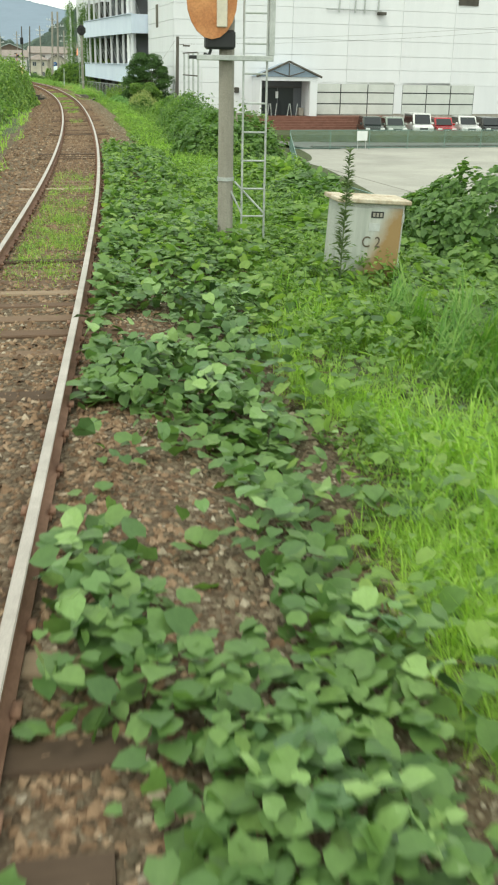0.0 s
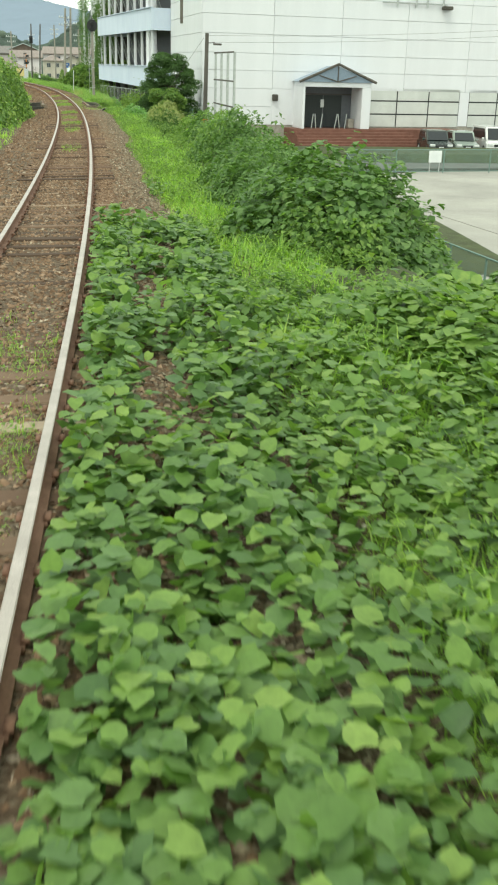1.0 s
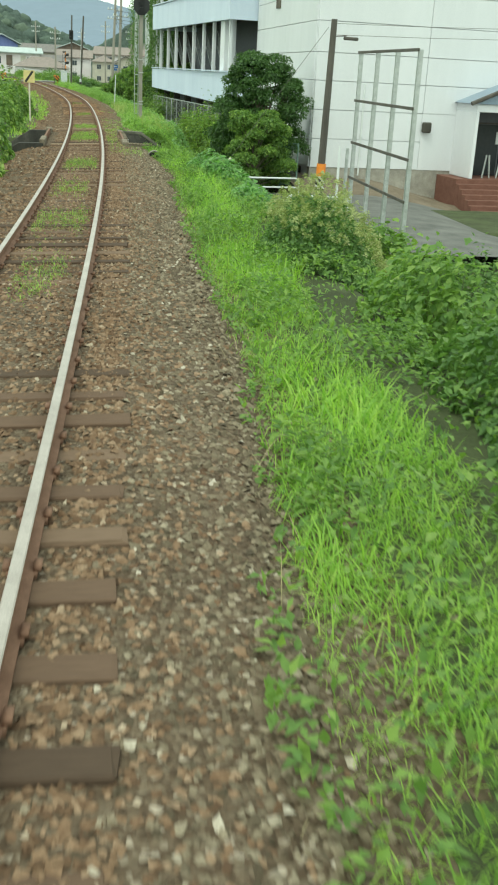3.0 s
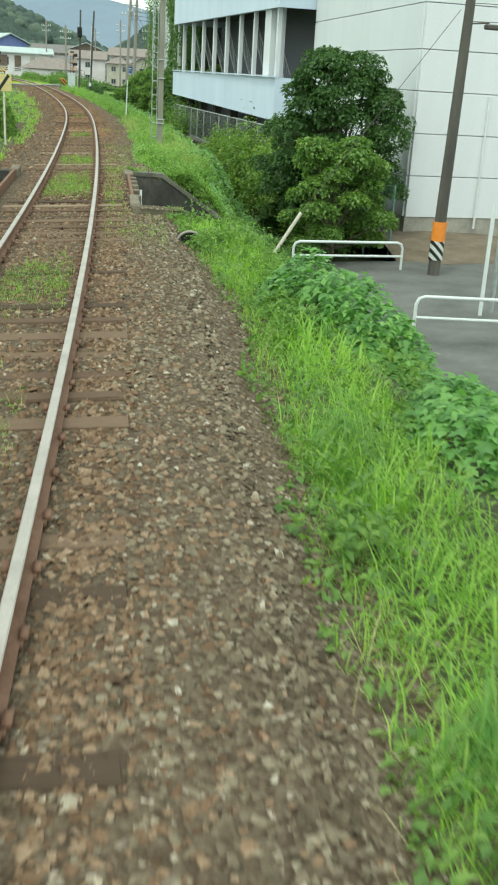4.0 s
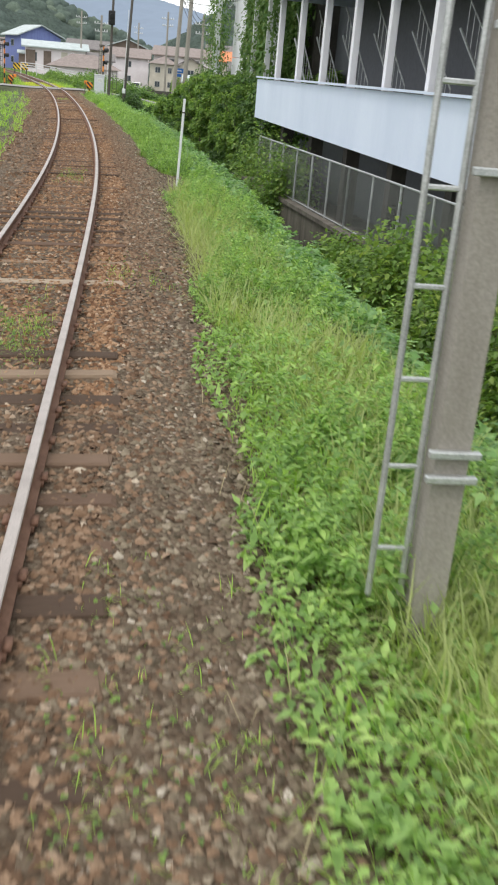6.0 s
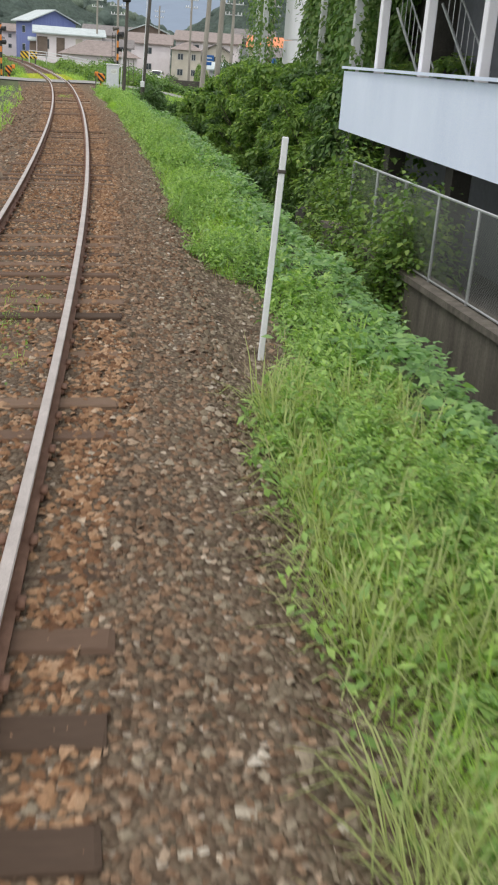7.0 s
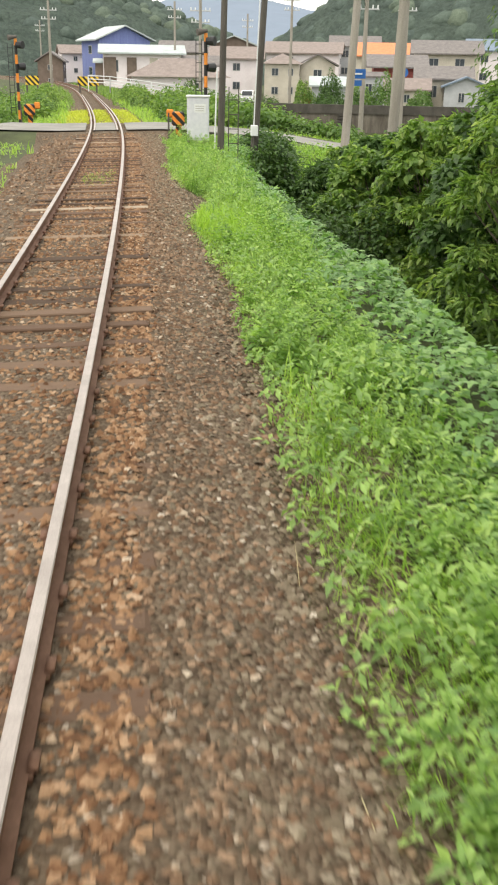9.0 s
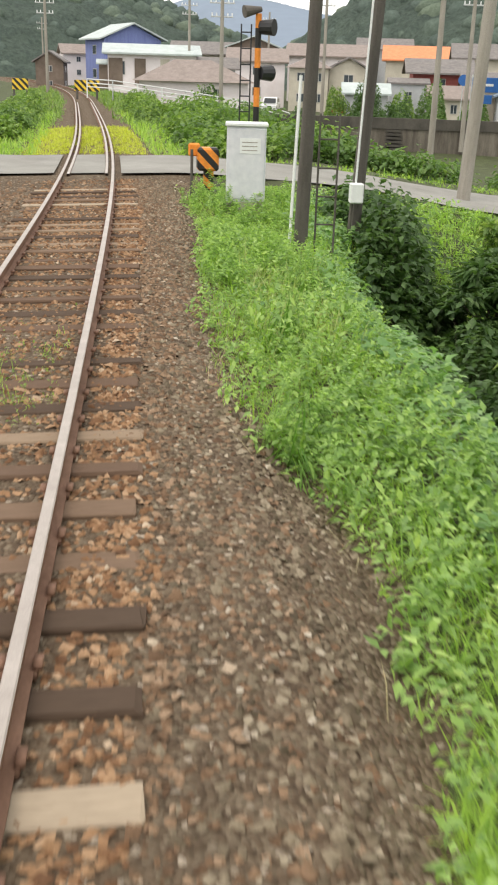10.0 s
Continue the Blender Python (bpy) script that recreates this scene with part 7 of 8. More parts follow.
def crossing_cabinet():
    b = empty("crossing_cabinet", tuple(line(165.0, 3.06, -0.33)), heading(165) + radians(-6), "pale grey metal control cabinet on a concrete base", "equipment cabinet")
    part("base", box((-0.34, -0.3, -0.4), (0.34, 0.3, 0.28), 0.015), M_CONC, b, "pale concrete base")
    part("body", box((-0.36, -0.3, 0.28), (0.36, 0.3, 1.62), 0.012), M_CABINET, b)
    part("lid", box((-0.39, -0.34, 1.62), (0.39, 0.33, 1.68), 0.012), M_WHITE, b, "white lid")
    d = part("door", box((-0.31, -0.318, 0.34), (0.33, -0.3, 1.58), 0.006), M_CABINET, b)
    part("paper_label", box((-0.12, -0.324, 1.15), (0.26, -0.318, 1.42)), M_WHITE, d, "pale label plate")
    for k in range(3):
        part("label_line", box((-0.08, -0.327, 1.2 + 0.07 * k), (0.2, -0.324, 1.215 + 0.07 * k)), M_CONC, d)
    part("handle", box((0.2, -0.345, 0.42), (0.28, -0.318, 0.46), 0.006), M_GALV, d)


crossing_cabinet()


def crossing_signal(s, lat, z, name_label):
    """A banded post with warning lamps."""
    p = empty("crossing_signal", tuple(line(s, lat, z)), heading(s), name_label, "crossing signal")
    part("post", rod((0, 0, -0.2), (0, 0, 3.6), 0.062, 0.062, 12), M_HAZARD, p, "black and orange banded post")
    ladder(p, -0.34, 0.0, 0.6, 3.4, 0.2, 0.3, M_BLACK)
    for zz, dy in ((3.35, -0.15), (2.5, 0.15)):
        part("lamp_hood", rod((0.05, 0, zz), (0.3, dy, zz), 0.13, 0.16, 12), M_BLACK, p, "black lamp hood")
    part("speaker", rod((-0.3, -0.1, 3.62), (0.05, 0, 3.68), 0.12, 0.05, 12), M_POLE_DK, p, "grey bell speaker")


crossing_signal(167.2, 3.5, -0.3, "black and orange crossing warning post with lamps")
crossing_signal(176.6, -3.6, -0.4, "black and orange crossing warning post beyond the lane")


def crossing_gate(s, lat, z, flip=1):
    p = empty("crossing_gate", tuple(line(s, lat, z)), heading(s), "orange and black crossing barrier machine", "barrier")
    part("foot", box((-0.3, -0.25, -0.2), (0.3, 0.25, 0.12), 0.02), M_CONC_DARK, p)
    part("post", box((-0.1, -0.1, 0.1), (0.1, 0.1, 0.55), 0.01), M_HAZARD2, p)
    part("machine", box((-0.24, -0.2, 0.52), (0.2, 0.2, 0.98), 0.04), M_HAZARD2, p, "orange and black barrier case")
    part("counterweight", box((-0.3 * flip - 0.12, -0.05, 0.8), (-0.3 * flip + 0.12, 0.05, 1.06), 0.03), M_VIVID, p, "orange counterweight")
    part("side_post", rod((-0.36, -0.2, -0.2), (-0.36, -0.2, 0.95), 0.03), M_POLE_DK, p)


crossing_gate(167.3, 2.55, -0.25)
crossing_gate(175.6, -3.1, -0.35, -1)

# poles by the crossing
utility_pole(160.3, 3.35, -0.5, 7.5, 0.105, M_POLE_DK, radians(1.2), "dark tall signal pole with cables")
utility_pole(162.6, 4.6, -0.9, 8.0, 0.115, M_POLE_DK, radians(3.0), "dark utility pole with white cable and meter box")
utility_pole(171.3, 9.5, -0.9, 10.5, 0.18, M_POLE, radians(2.4), "pale concrete utility pole", ((8.2, 1.8), (9.2, 1.8)))
utility_pole(161.8, 8.75, -1.8, 11.0, 0.18, M_POLE, radians(1.6), "pale concrete utility pole on the canal bank", ((9.0, 1.8),))


def pole_fittings():
    m = empty("meter_box", tuple(line(162.55, 4.58, 0.25)), heading(162), "white meter box with cable on a pole", "meter box")
    part("case", box((-0.1, -0.28, 0.0), (0.12, -0.12, 0.32), 0.02), M_WHITE, m)
    part("cable", rod((0.0, -0.16, 0.3), (0.18, -0.14, 5.5), 0.018, n=6), M_WHITE, m, "white cable")
    part("conduit", rod((-0.05, -0.16, 0.0), (-0.12, -0.16, -1.9), 0.025, n=6), M_POLE_DK, m)
    h = empty("rail_signal", tuple(line(160.2, 3.4, 4.6)), heading(160), "black signal lamp with hoods high on a pole", "signal")
    part("case", box((-0.22, -0.2, 0), (0.22, 0.05, 0.9), 0.04), M_BLACK, h)
    for z in (0.2, 0.6):
        part("hood", rod((0, -0.2, z), (0, -0.42, z - 0.03), 0.12, 0.14, 12), M_BLACK, h)
    c = empty("cable_duct", tuple(line(160.2, 3.28, -0.4)), heading(160), "pale cable duct up the dark pole", "cable duct")
    part("tube", rod((-0.12, -0.1, 0), (-0.05, -0.12, 2.6), 0.022, n=6), M_WHITE, c)
    lad = empty("pole_ladder", tuple(line(160.6, 3.62, -0.5)), heading(160), "thin dark steel ladder beside the pole", "ladder")
    ladder(lad, 0.0, 0.0, 0.0, 2.2, 0.28, 0.4, M_POLE_DK)


pole_fittings()
M_BLUE = plain("blue sign paint", (0.02, 0.13, 0.42), 0.4)


def road_signs():
    b = empty("direction_sign", tuple(line(172.0, 10.05, -0.9)), heading(172) + radians(-8), "blue direction sign with white arrow bar", "road sign")
    part("post", rod((-0.32, 0.05, -0.2), (-0.32, 0.05, 3.2), 0.035), M_GALV, b)
    p = part("plate", box((-0.34, -0.02, 2.78), (0.34, 0.02, 3.14), 0.01), M_BLUE, b)
    part("arrow_bar", box((-0.22, -0.032, 2.93), (0.2, -0.02, 2.99)), M_WHITE, p, "white arrow bar")
    part("lower_plate", box((-0.3, -0.02, 2.5), (0.2, 0.02, 2.72), 0.01), M_BLUE, b, "smaller blue plate")
    c = empty("round_sign", tuple(line(221.5, 28.3, -2.3)), heading(172), "round blue road sign on a thin post", "road sign")
    part("post", rod((0, 0, -0.2), (0, 0, 4.4), 0.04), M_GALV, c)
    part("disc", rod((0, -0.06, 4.3), (0, -0.03, 4.3), 0.4, 0.4, 20), M_BLUE, c)


road_signs()
M_GREY_ROOF = surface("grey roof tiles", (0.13, 0.12, 0.12), (0.23, 0.21, 0.2), 2, 20, 0.7, bump=0.4)
M_BROWN_ROOF = surface("brown-grey roof", (0.2, 0.165, 0.15), (0.3, 0.25, 0.23), 2, 20, 0.7, bump=0.3)
M_ORANGE_ROOF = surface("orange roof", (0.6, 0.2, 0.09), (0.72, 0.28, 0.13), 2, 20, 0.6, bump=0.2)
M_TIN_ROOF = surface("pale green tin roof", (0.36, 0.42, 0.42), (0.5, 0.56, 0.56), 1, 20, 0.5, bump=0.2)
M_CREAMW = surface("cream house wall", (0.46, 0.43, 0.36), (0.6, 0.56, 0.48), 0.8, 30, 0.8, bump=0.1)
M_PINKW = surface("pinkish white wall", (0.72, 0.66, 0.68), (0.82, 0.77, 0.79), 0.8, 30, 0.8, bump=0.1)
M_BLUEW = surface("blue house wall", (0.14, 0.18, 0.42), (0.2, 0.25, 0.5), 0.8, 30, 0.7, bump=0.1, stretch=(6, 6, 0.3))
M_BROWNW = surface("brown boarded wall", (0.13, 0.10, 0.08), (0.22, 0.17, 0.14), 1, 30, 0.8, bump=0.2)
M_REDW = surface("dark red wall", (0.26, 0.07, 0.06), (0.34, 0.1, 0.09), 1, 30, 0.8, bump=0.1)
M_WIN = plain("window glass", (0.06, 0.075, 0.09), 0.15)
M_ALU = plain("window frame", (0.5, 0.5, 0.48), 0.4)


def house(x, y, z, rz, w, d, h, roof_h, wall, roof, label, windows=((0.25, 0.3), (0.7, 0.3)), gable="x", over=0.4, floors=2, hip=False):
    """A house of w by d metres; windows are (share of the width, share of a storey) on its front and side."""
    t = empty("house", (x, y, z), radians(rz), label, "house")
    part("wall", box((-w / 2, -d / 2, -1.5), (w / 2, d / 2, h)), wall, t)
    bm = bmesh.new()
    a, b = w / 2 + over, d / 2 + over
    if hip:
        ridge = max(0.2, abs(w - d) / 2)
        r = [(-ridge, 0), (ridge, 0)] if w >= d else [(0, -ridge), (0, ridge)]
        e = [bm.verts.new(p) for p in ((-a, -b, h), (a, -b, h), (a, b, h), (-a, b, h))]
        q = [bm.verts.new((px, py, h + roof_h)) for px, py in r]
        if w >= d:
            for f in ((e[0], e[1], q[1], q[0]), (e[1], e[2], q[1]), (e[2], e[3], q[0], q[1]), (e[3], e[0], q[0]), tuple(reversed(e))):
                bm.faces.new(f)
        else:
            for f in ((e[0], e[1], q[0]), (e[1], e[2], q[1], q[0]), (e[2], e[3], q[1]), (e[3], e[0], q[0], q[1]), tuple(reversed(e))):
                bm.faces.new(f)
    else:
        if gable == "x":
            out = [(-b, h - 0.12), (-b, h + 0.06), (0, h + roof_h + 0.06), (b, h + 0.06), (b, h - 0.12), (0, h + roof_h - 0.12)]
            bm.free()
            bm = prism(out, 2 * a, "x")
            bmesh.ops.translate(bm, verts=bm.verts, vec=(-a, 0, 0))
            g = prism([(-d / 2, h), (0, h + roof_h * 0.94), (d / 2, h)], w, "x")
            bmesh.ops.translate(g, verts=g.verts, vec=(-w / 2, 0, 0))
        else:
            out = [(-a, h - 0.12), (-a, h + 0.06), (0, h + roof_h + 0.06), (a, h + 0.06), (a, h - 0.12), (0, h + roof_h - 0.12)]
            bm.free()
            bm = prism(out, 2 * b, "y")
            bmesh.ops.translate(bm, verts=bm.verts, vec=(0, -b, 0))
            g = prism([(-w / 2, h), (0, h + roof_h * 0.94), (w / 2, h)], d, "y")
            bmesh.ops.translate(g, verts=g.verts, vec=(0, -d / 2, 0))
        part("gable_wall", g, wall, t)
    bmesh.ops.recalc_face_normals(bm, faces=bm.faces)
    part("roof", bm, roof, t)
    sh = h / floors
    for f in range(floors):
        for share, wide in windows:
            cx, zz = -w / 2 + share * w, f * sh + sh * 0.35
            ww = wide * w * 0.5
            wd = part("window", box((cx - ww / 2, -d / 2 - 0.05, zz), (cx + ww / 2, -d / 2 + 0.02, zz + sh * 0.42), 0.01), M_ALU, t, "pale window frame")
            for k in (0, 1):
                x0 = cx - ww / 2 + 0.06 + k * (ww / 2 - 0.03)
                part("pane", box((x0, -d / 2 - 0.065, zz + 0.06), (x0 + ww / 2 - 0.09, -d / 2 - 0.05, zz + sh * 0.42 - 0.06)), M_WIN, wd)
        for sx in (-1, 1):
            wd = part("window", box((sx * w / 2 - 0.04, -0.8, f * sh + sh * 0.35), (sx * w / 2 + 0.04, 0.8, f * sh + sh * 0.75), 0.01), M_ALU, t, "pale window frame")
            part("pane", box((sx * w / 2 - 0.055, -0.7, f * sh + sh * 0.38), (sx * w / 2 + 0.055, 0.7, f * sh + sh * 0.72)), M_WIN, wd)
    return t


def build_town():
    house(-79.4, 272, -0.2, 38, 7.4, 8.5, 5.6, 1.9, M_BLUEW, M_TIN_ROOF, "tall blue house with a pale metal gable roof", ((0.45, 0.34),), "y", 0.7)
    long_house = house(-70.0, 256, 0.2, 20, 9.6, 7, 3.4, 1.0, M_PINKW, M_TIN_ROOF, "long brown and pink house with a pale metal roof", ((0.12, 0.3), (0.8, 0.3)), "x", 0.6, 1)
    for x0, x1, m in ((-4.7, -3.2, M_BROWNW), (-1.9, -0.7, M_BROWNW), (0.9, 1.9, M_CREAMW)):
        part("shutter_panel", box((x0, -3.58, 0.2), (x1, -3.49, 2.9)), m, long_house, "coloured shutter panel")
    house(-73.9, 253.6, 0.2, 20, 2.6, 3.0, 2.3, 0.4, M_BROWNW, M_TIN_ROOF, "brown boarded lean-to beside a pale house", ((0.5, 0.5),), "x", 0.3, 1)
    house(-57.6, 231, -1.0, 18, 9.2, 6, 2.2, 1.75, M_PINKW, M_BROWN_ROOF, "low pinkish house with a broad brown hipped roof", ((0.72, 0.16),), "x", 0.6, 1, True)
    house(-54.3, 268, -1.9, 11, 4.6, 6, 4.6, 1.3, M_CREAMW, M_BROWN_ROOF, "two-storey cream house with a grey-brown roof", ((0.3, 0.4), (0.75, 0.3)), "x", 0.5, 2, True)
    house(-49.9, 270, -1.9, 11, 4.6, 6, 4.5, 1.4, M_CREAMW, M_GREY_ROOF, "two-storey cream house with a dark gable roof", ((0.5, 0.5),), "y", 0.5)
    house(-62.5, 276, -1.6, 12, 7, 7, 4.9, 1.6, M_PINKW, M_BROWN_ROOF, "pale house with a red-brown roof", ((0.5, 0.3),), "x", 0.5)
    house(-43.7, 292, -0.9, 6, 8.2, 7, 5.0, 1.9, M_CREAMW, M_ORANGE_ROOF, "house with a bright orange roof", ((0.5, 0.3),), "x", 0.6)
    house(-38.8, 265, -2.1, 8, 6.0, 8, 4.6, 1.5, M_REDW, M_GREY_ROOF, "dark red house with a grey roof", ((0.5, 0.4),), "x", 0.9)
    house(-41.6, 259.5, -2.1, 8, 4.2, 4, 3.5, 0.5, M_TINW, M_GREY_ROOF, "grey clad lean-to house front", ((0.5, 0.4),), "x", 0.2, 1)
    house(-32.4, 257.5, -1.9, 5, 6.0, 6, 3.2, 1.4, M_CREAMW, M_GREY_ROOF, "pale low house with white verandah", ((0.3, 0.3), (0.7, 0.3)), "x", 0.6, 1)
    house(-33.5, 283, -0.8, 5, 9, 8, 5.2, 1.8, M_CREAMW, M_GREY_ROOF, "grey-roofed house in the village", ((0.3, 0.3), (0.7, 0.3)), "x", 0.6)
    house(-86.6, 266, -1.0, 18, 3.4, 5, 3.5, 1.3, M_BROWNW, M_GREY_ROOF, "brown boarded house with a grey roof", ((0.5, 0.4),), "y", 0.4)
    house(-89.2, 280, 0.4, 30, 4.0, 5, 3.3, 1.2, M_PINKW, M_BROWN_ROOF, "pinkish house with brown roof", ((0.5, 0.3),), "x", 0.4)
    house(-74, 300, -0.5, 12, 14, 9, 4.8, 1.8, M_CREAMW, M_GREY_ROOF, "grey-roofed house in the village", ((0.3, 0.3), (0.7, 0.3)), "x", 0.6)
    house(-58, 305, -0.5, 6, 12, 9, 5.0, 1.8, M_PINKW, M_BROWN_ROOF, "brown-roofed house in the village", ((0.3, 0.3), (0.7, 0.3)), "x", 0.6)
    house(-45.5, 254, -2.0, 10, 4.4, 4, 2.3, 1.0, M_TINW, M_TIN_ROOF, "low shed with a pale metal roof", ((0.5, 0.3),), "x", 0.4, 1)
    house(-36.2, 252, -2.1, 6, 4.6, 4, 2.2, 1.2, M_CREAMW, M_BROWN_ROOF, "small low house with a brown roof", ((0.5, 0.3),), "x", 0.5, 1)
    house(-29.5, 252, -2.1, 4, 4.8, 4, 2.6, 1.1, M_TINW, M_BLUE_ROOF, "small house with a blue-grey roof", ((0.4, 0.3),), "y", 0.4, 1)
    house(-64.5, 262, -0.6, 16, 5.0, 5, 2.9, 1.2, M_TINW, M_GREY_ROOF, "low grey house between roofs", ((0.5, 0.3),), "x", 0.5, 1)
    house(-66.5, 290, 0.2, 14, 7, 6, 5.0, 1.5, M_BROWNW, M_TIN_ROOF, "brown house with a pale metal roof", ((0.5, 0.3),), "y", 0.5)
    house(-50.5, 312, 0.4, 8, 8, 7, 5.4, 1.7, M_TINW, M_GREY_ROOF, "grey house in the village", ((0.3, 0.3), (0.7, 0.3)), "x", 0.5)
    house(-27, 300, 0.0, 5, 8, 7, 5.2, 1.7, M_PINKW, M_BLUE_ROOF, "pale house with a blue-grey roof", ((0.3, 0.3), (0.7, 0.3)), "x", 0.5)
    house(-20, 262, -2.0, 2, 8, 7, 4.6, 1.6, M_BROWNW, M_GREY_ROOF, "brown house among trees", ((0.3, 0.3), (0.7, 0.3)), "x", 0.6)


M_BLUE_ROOF = surface("blue-grey roof", (0.13, 0.18, 0.24), (0.2, 0.26, 0.33), 1.5, 30, 0.6, bump=0.2)
M_TINW = surface("grey cladding", (0.36, 0.38, 0.4), (0.46, 0.48, 0.5), 1, 30, 0.6, bump=0.1)
build_town()


def build_river_wall():
    w = empty("river_wall", label="dark stained stone river wall with a parapet", category="retaining wall", kind="structure")
    a, b = Vector((-49.5, 215.2, 0)), Vector((10, 222.3, 0))
    d = (b - a).normalized()
    n = Vector((-d.y, d.x, 0))
    m = Matrix(((d.x, n.x, 0, a.x), (d.y, n.y, 0, a.y), (0, 0, 1, 0), (0, 0, 0, 1)))
    L = (b - a).length
    bm = bmesh.new()
    add_box(bm, (0, 0, -6), (L, 0.6, -1.35), 0, m)
    part("wall", bm, M_CONC_WET, w)
    bm = bmesh.new()
    add_box(bm, (0, -0.1, -1.35), (L, 0.3, -0.62), 0, m)
    part("parapet", bm, M_CONC_DARK, w, "dark parapet")
    bm = bmesh.new()
    for k in range(9):
        add_box(bm, (10.6, -0.2 - 0.22 * k, -1.55 - 0.24 * k), (11.7, 0.0, -1.4 - 0.24 * k), 0, m)
    part("steps", bm, M_CONC_DARK, w, "dark concrete steps")


build_river_wall()


def pipe_railing(name, pts, label, h=1.0, step=2.0):
    g = empty(name, label=label, category="railing")
    for a, b in zip(pts[:-1], pts[1:]):
        a, b = Vector(a), Vector(b)
        n = max(1, round((b - a).length / step))
        for i in range(n + 1):
            p = a.lerp(b, i / n)
            part("post", rod(p + Vector((0, 0, -0.6)), p + Vector((0, 0, h)), 0.045, n=6), M_WHITE, g)
        for z in (h, h * 0.62, h * 0.28):
            part("bar", rod(a + Vector((0, 0, z)), b + Vector((0, 0, z)), 0.035, n=6), M_WHITE, g)
    return g


pipe_railing("white_railing", [(-61.5, 216.5, 0.55), (-59, 215.3, 0.5), (-53.9, 217, -0.1), (-49.5, 218.2, -0.7), (-46.5, 219, -1.4)], "white pipe railing along the village road", 0.75)


def tiger_barrier(x, y, z, rz, w):
    b = empty("striped_barrier", (x, y, z), radians(rz), "black and yellow striped barrier board", "barrier")
    part("board", box((-w / 2, -0.04, 0.3), (w / 2, 0.04, 1.1), 0.01), M_TIGER, b)
    for sx in (-1, 1):
        part("leg", box((sx * w * 0.4 - 0.06, -0.1, -0.3), (sx * w * 0.4 + 0.06, 0.1, 0.35), 0.01), M_POLE_DK, b)


tiger_barrier(-61.8, 217.2, 0.1, 10, 1.9)
tiger_barrier(-66.2, 215, 0.1, 10, 1.2)


# ---- parked cars
M_TYRE = plain("tyre rubber", (0.02, 0.02, 0.02), 0.8)
M_CARGLASS = plain("car glass", (0.02, 0.025, 0.03), 0.08)
M_LAMP = plain("head lamp glass", (0.75, 0.77, 0.78), 0.15)


def car(m, paint, label, L=4.2, W=1.7, H=1.5, van=False):
    """A car with its nose along -y."""
    c = empty("car", (0, 0, 0), 0, label, "car")
    c.matrix_world = m
    h0, belt = 0.25, H * (0.52 if van else 0.56)
    ws = -L * (0.38 if van else 0.22)
    side = [(-L / 2, h0), (L / 2, h0), (L / 2, belt), (ws - 0.1, belt + 0.02), (-L / 2 + 0.1, belt * 0.85)]
    bm = prism(side, W, "x")
    bmesh.ops.translate(bm, verts=bm.verts, vec=(-W / 2, 0, 0))
    bmesh.ops.bevel(bm, geom=list(bm.edges), offset=0.07, segments=2, affect="EDGES")
    part("body", bm, paint, c, smooth=False)
    cab = [(ws, belt), (ws + 0.55, H), (L / 2 - (0.15 if van else 0.5), H), (L / 2 - 0.05, belt)]
    bm = prism(cab, W * 0.9, "x")
    bmesh.ops.translate(bm, verts=bm.verts, vec=(-W * 0.45, 0, 0))
    bmesh.ops.bevel(bm, geom=list(bm.edges), offset=0.05, segments=2, affect="EDGES")
    part("cabin", bm, paint, c)
    # glass
    bm = bmesh.new()
    vs = [bm.verts.new(p) for p in ((-W * 0.4, ws + 0.02, belt + 0.06), (W * 0.4, ws + 0.02, belt + 0.06), (W * 0.37, ws + 0.5, H - 0.1), (-W * 0.37, ws + 0.5, H - 0.1))]
    f = bm.faces.new(vs)
    bmesh.ops.translate(bm, verts=bm.verts, vec=(0, -0.03, 0.02))
    r = bmesh.ops.extrude_face_region(bm, geom=[f])
    bmesh.ops.translate(bm, verts=[v for v in r["geom"] if isinstance(v, bmesh.types.BMVert)], vec=(0, 0.03, -0.01))
    part("windscreen", bm, M_CARGLASS, c)
    for sx in (-1, 1):
        bm = prism([(ws + 0.35, belt + 0.08), (ws + 0.7, H - 0.12), (L / 2 - 0.6, H - 0.12), (L / 2 - 0.35, belt + 0.08)], 0.02, "x")
        bmesh.ops.translate(bm, verts=bm.verts, vec=(sx * (W * 0.45 + 0.004) - 0.01, 0, 0))
        part("side_window", bm, M_CARGLASS, c)
        part("headlight", box((sx * W * 0.36 - 0.18, -L / 2 - 0.01, belt * 0.66), (sx * W * 0.36 + 0.18, -L / 2 + 0.14, belt * 0.84), 0.03), M_LAMP, c)
        part("mirror", box((sx * (W / 2 + 0.08) - 0.09, ws + 0.3, belt + 0.04), (sx * (W / 2 + 0.08) + 0.09, ws + 0.42, belt + 0.2), 0.03), paint, c)
        for y in (-L * 0.31, L * 0.3):
            wh = part("wheel", rod((sx * (W / 2 - 0.2), y, 0.31), (sx * (W / 2 + 0.01), y, 0.31), 0.31, 0.31, 20), M_TYRE, c)
            part("rim", rod((sx * (W / 2 - 0.01), y, 0.31), (sx * (W / 2 + 0.02), y, 0.31), 0.19, 0.18, 14), M_GALV, wh)
    part("grille", box((-W * 0.2, -L / 2 - 0.015, belt * 0.6), (W * 0.2, -L / 2 + 0.05, belt * 0.78), 0.02), M_BLACK, c)
    part("bumper_intake", box((-W * 0.34, -L / 2 - 0.015, h0 + 0.06), (W * 0.34, -L / 2 + 0.05, h0 + 0.17), 0.02), M_BLACK, c)
    part("number_plate", box((-0.17, -L / 2 - 0.03, h0 + 0.17), (0.17, -L / 2 - 0.012, h0 + 0.32)), M_WHITE, c, "white plate")
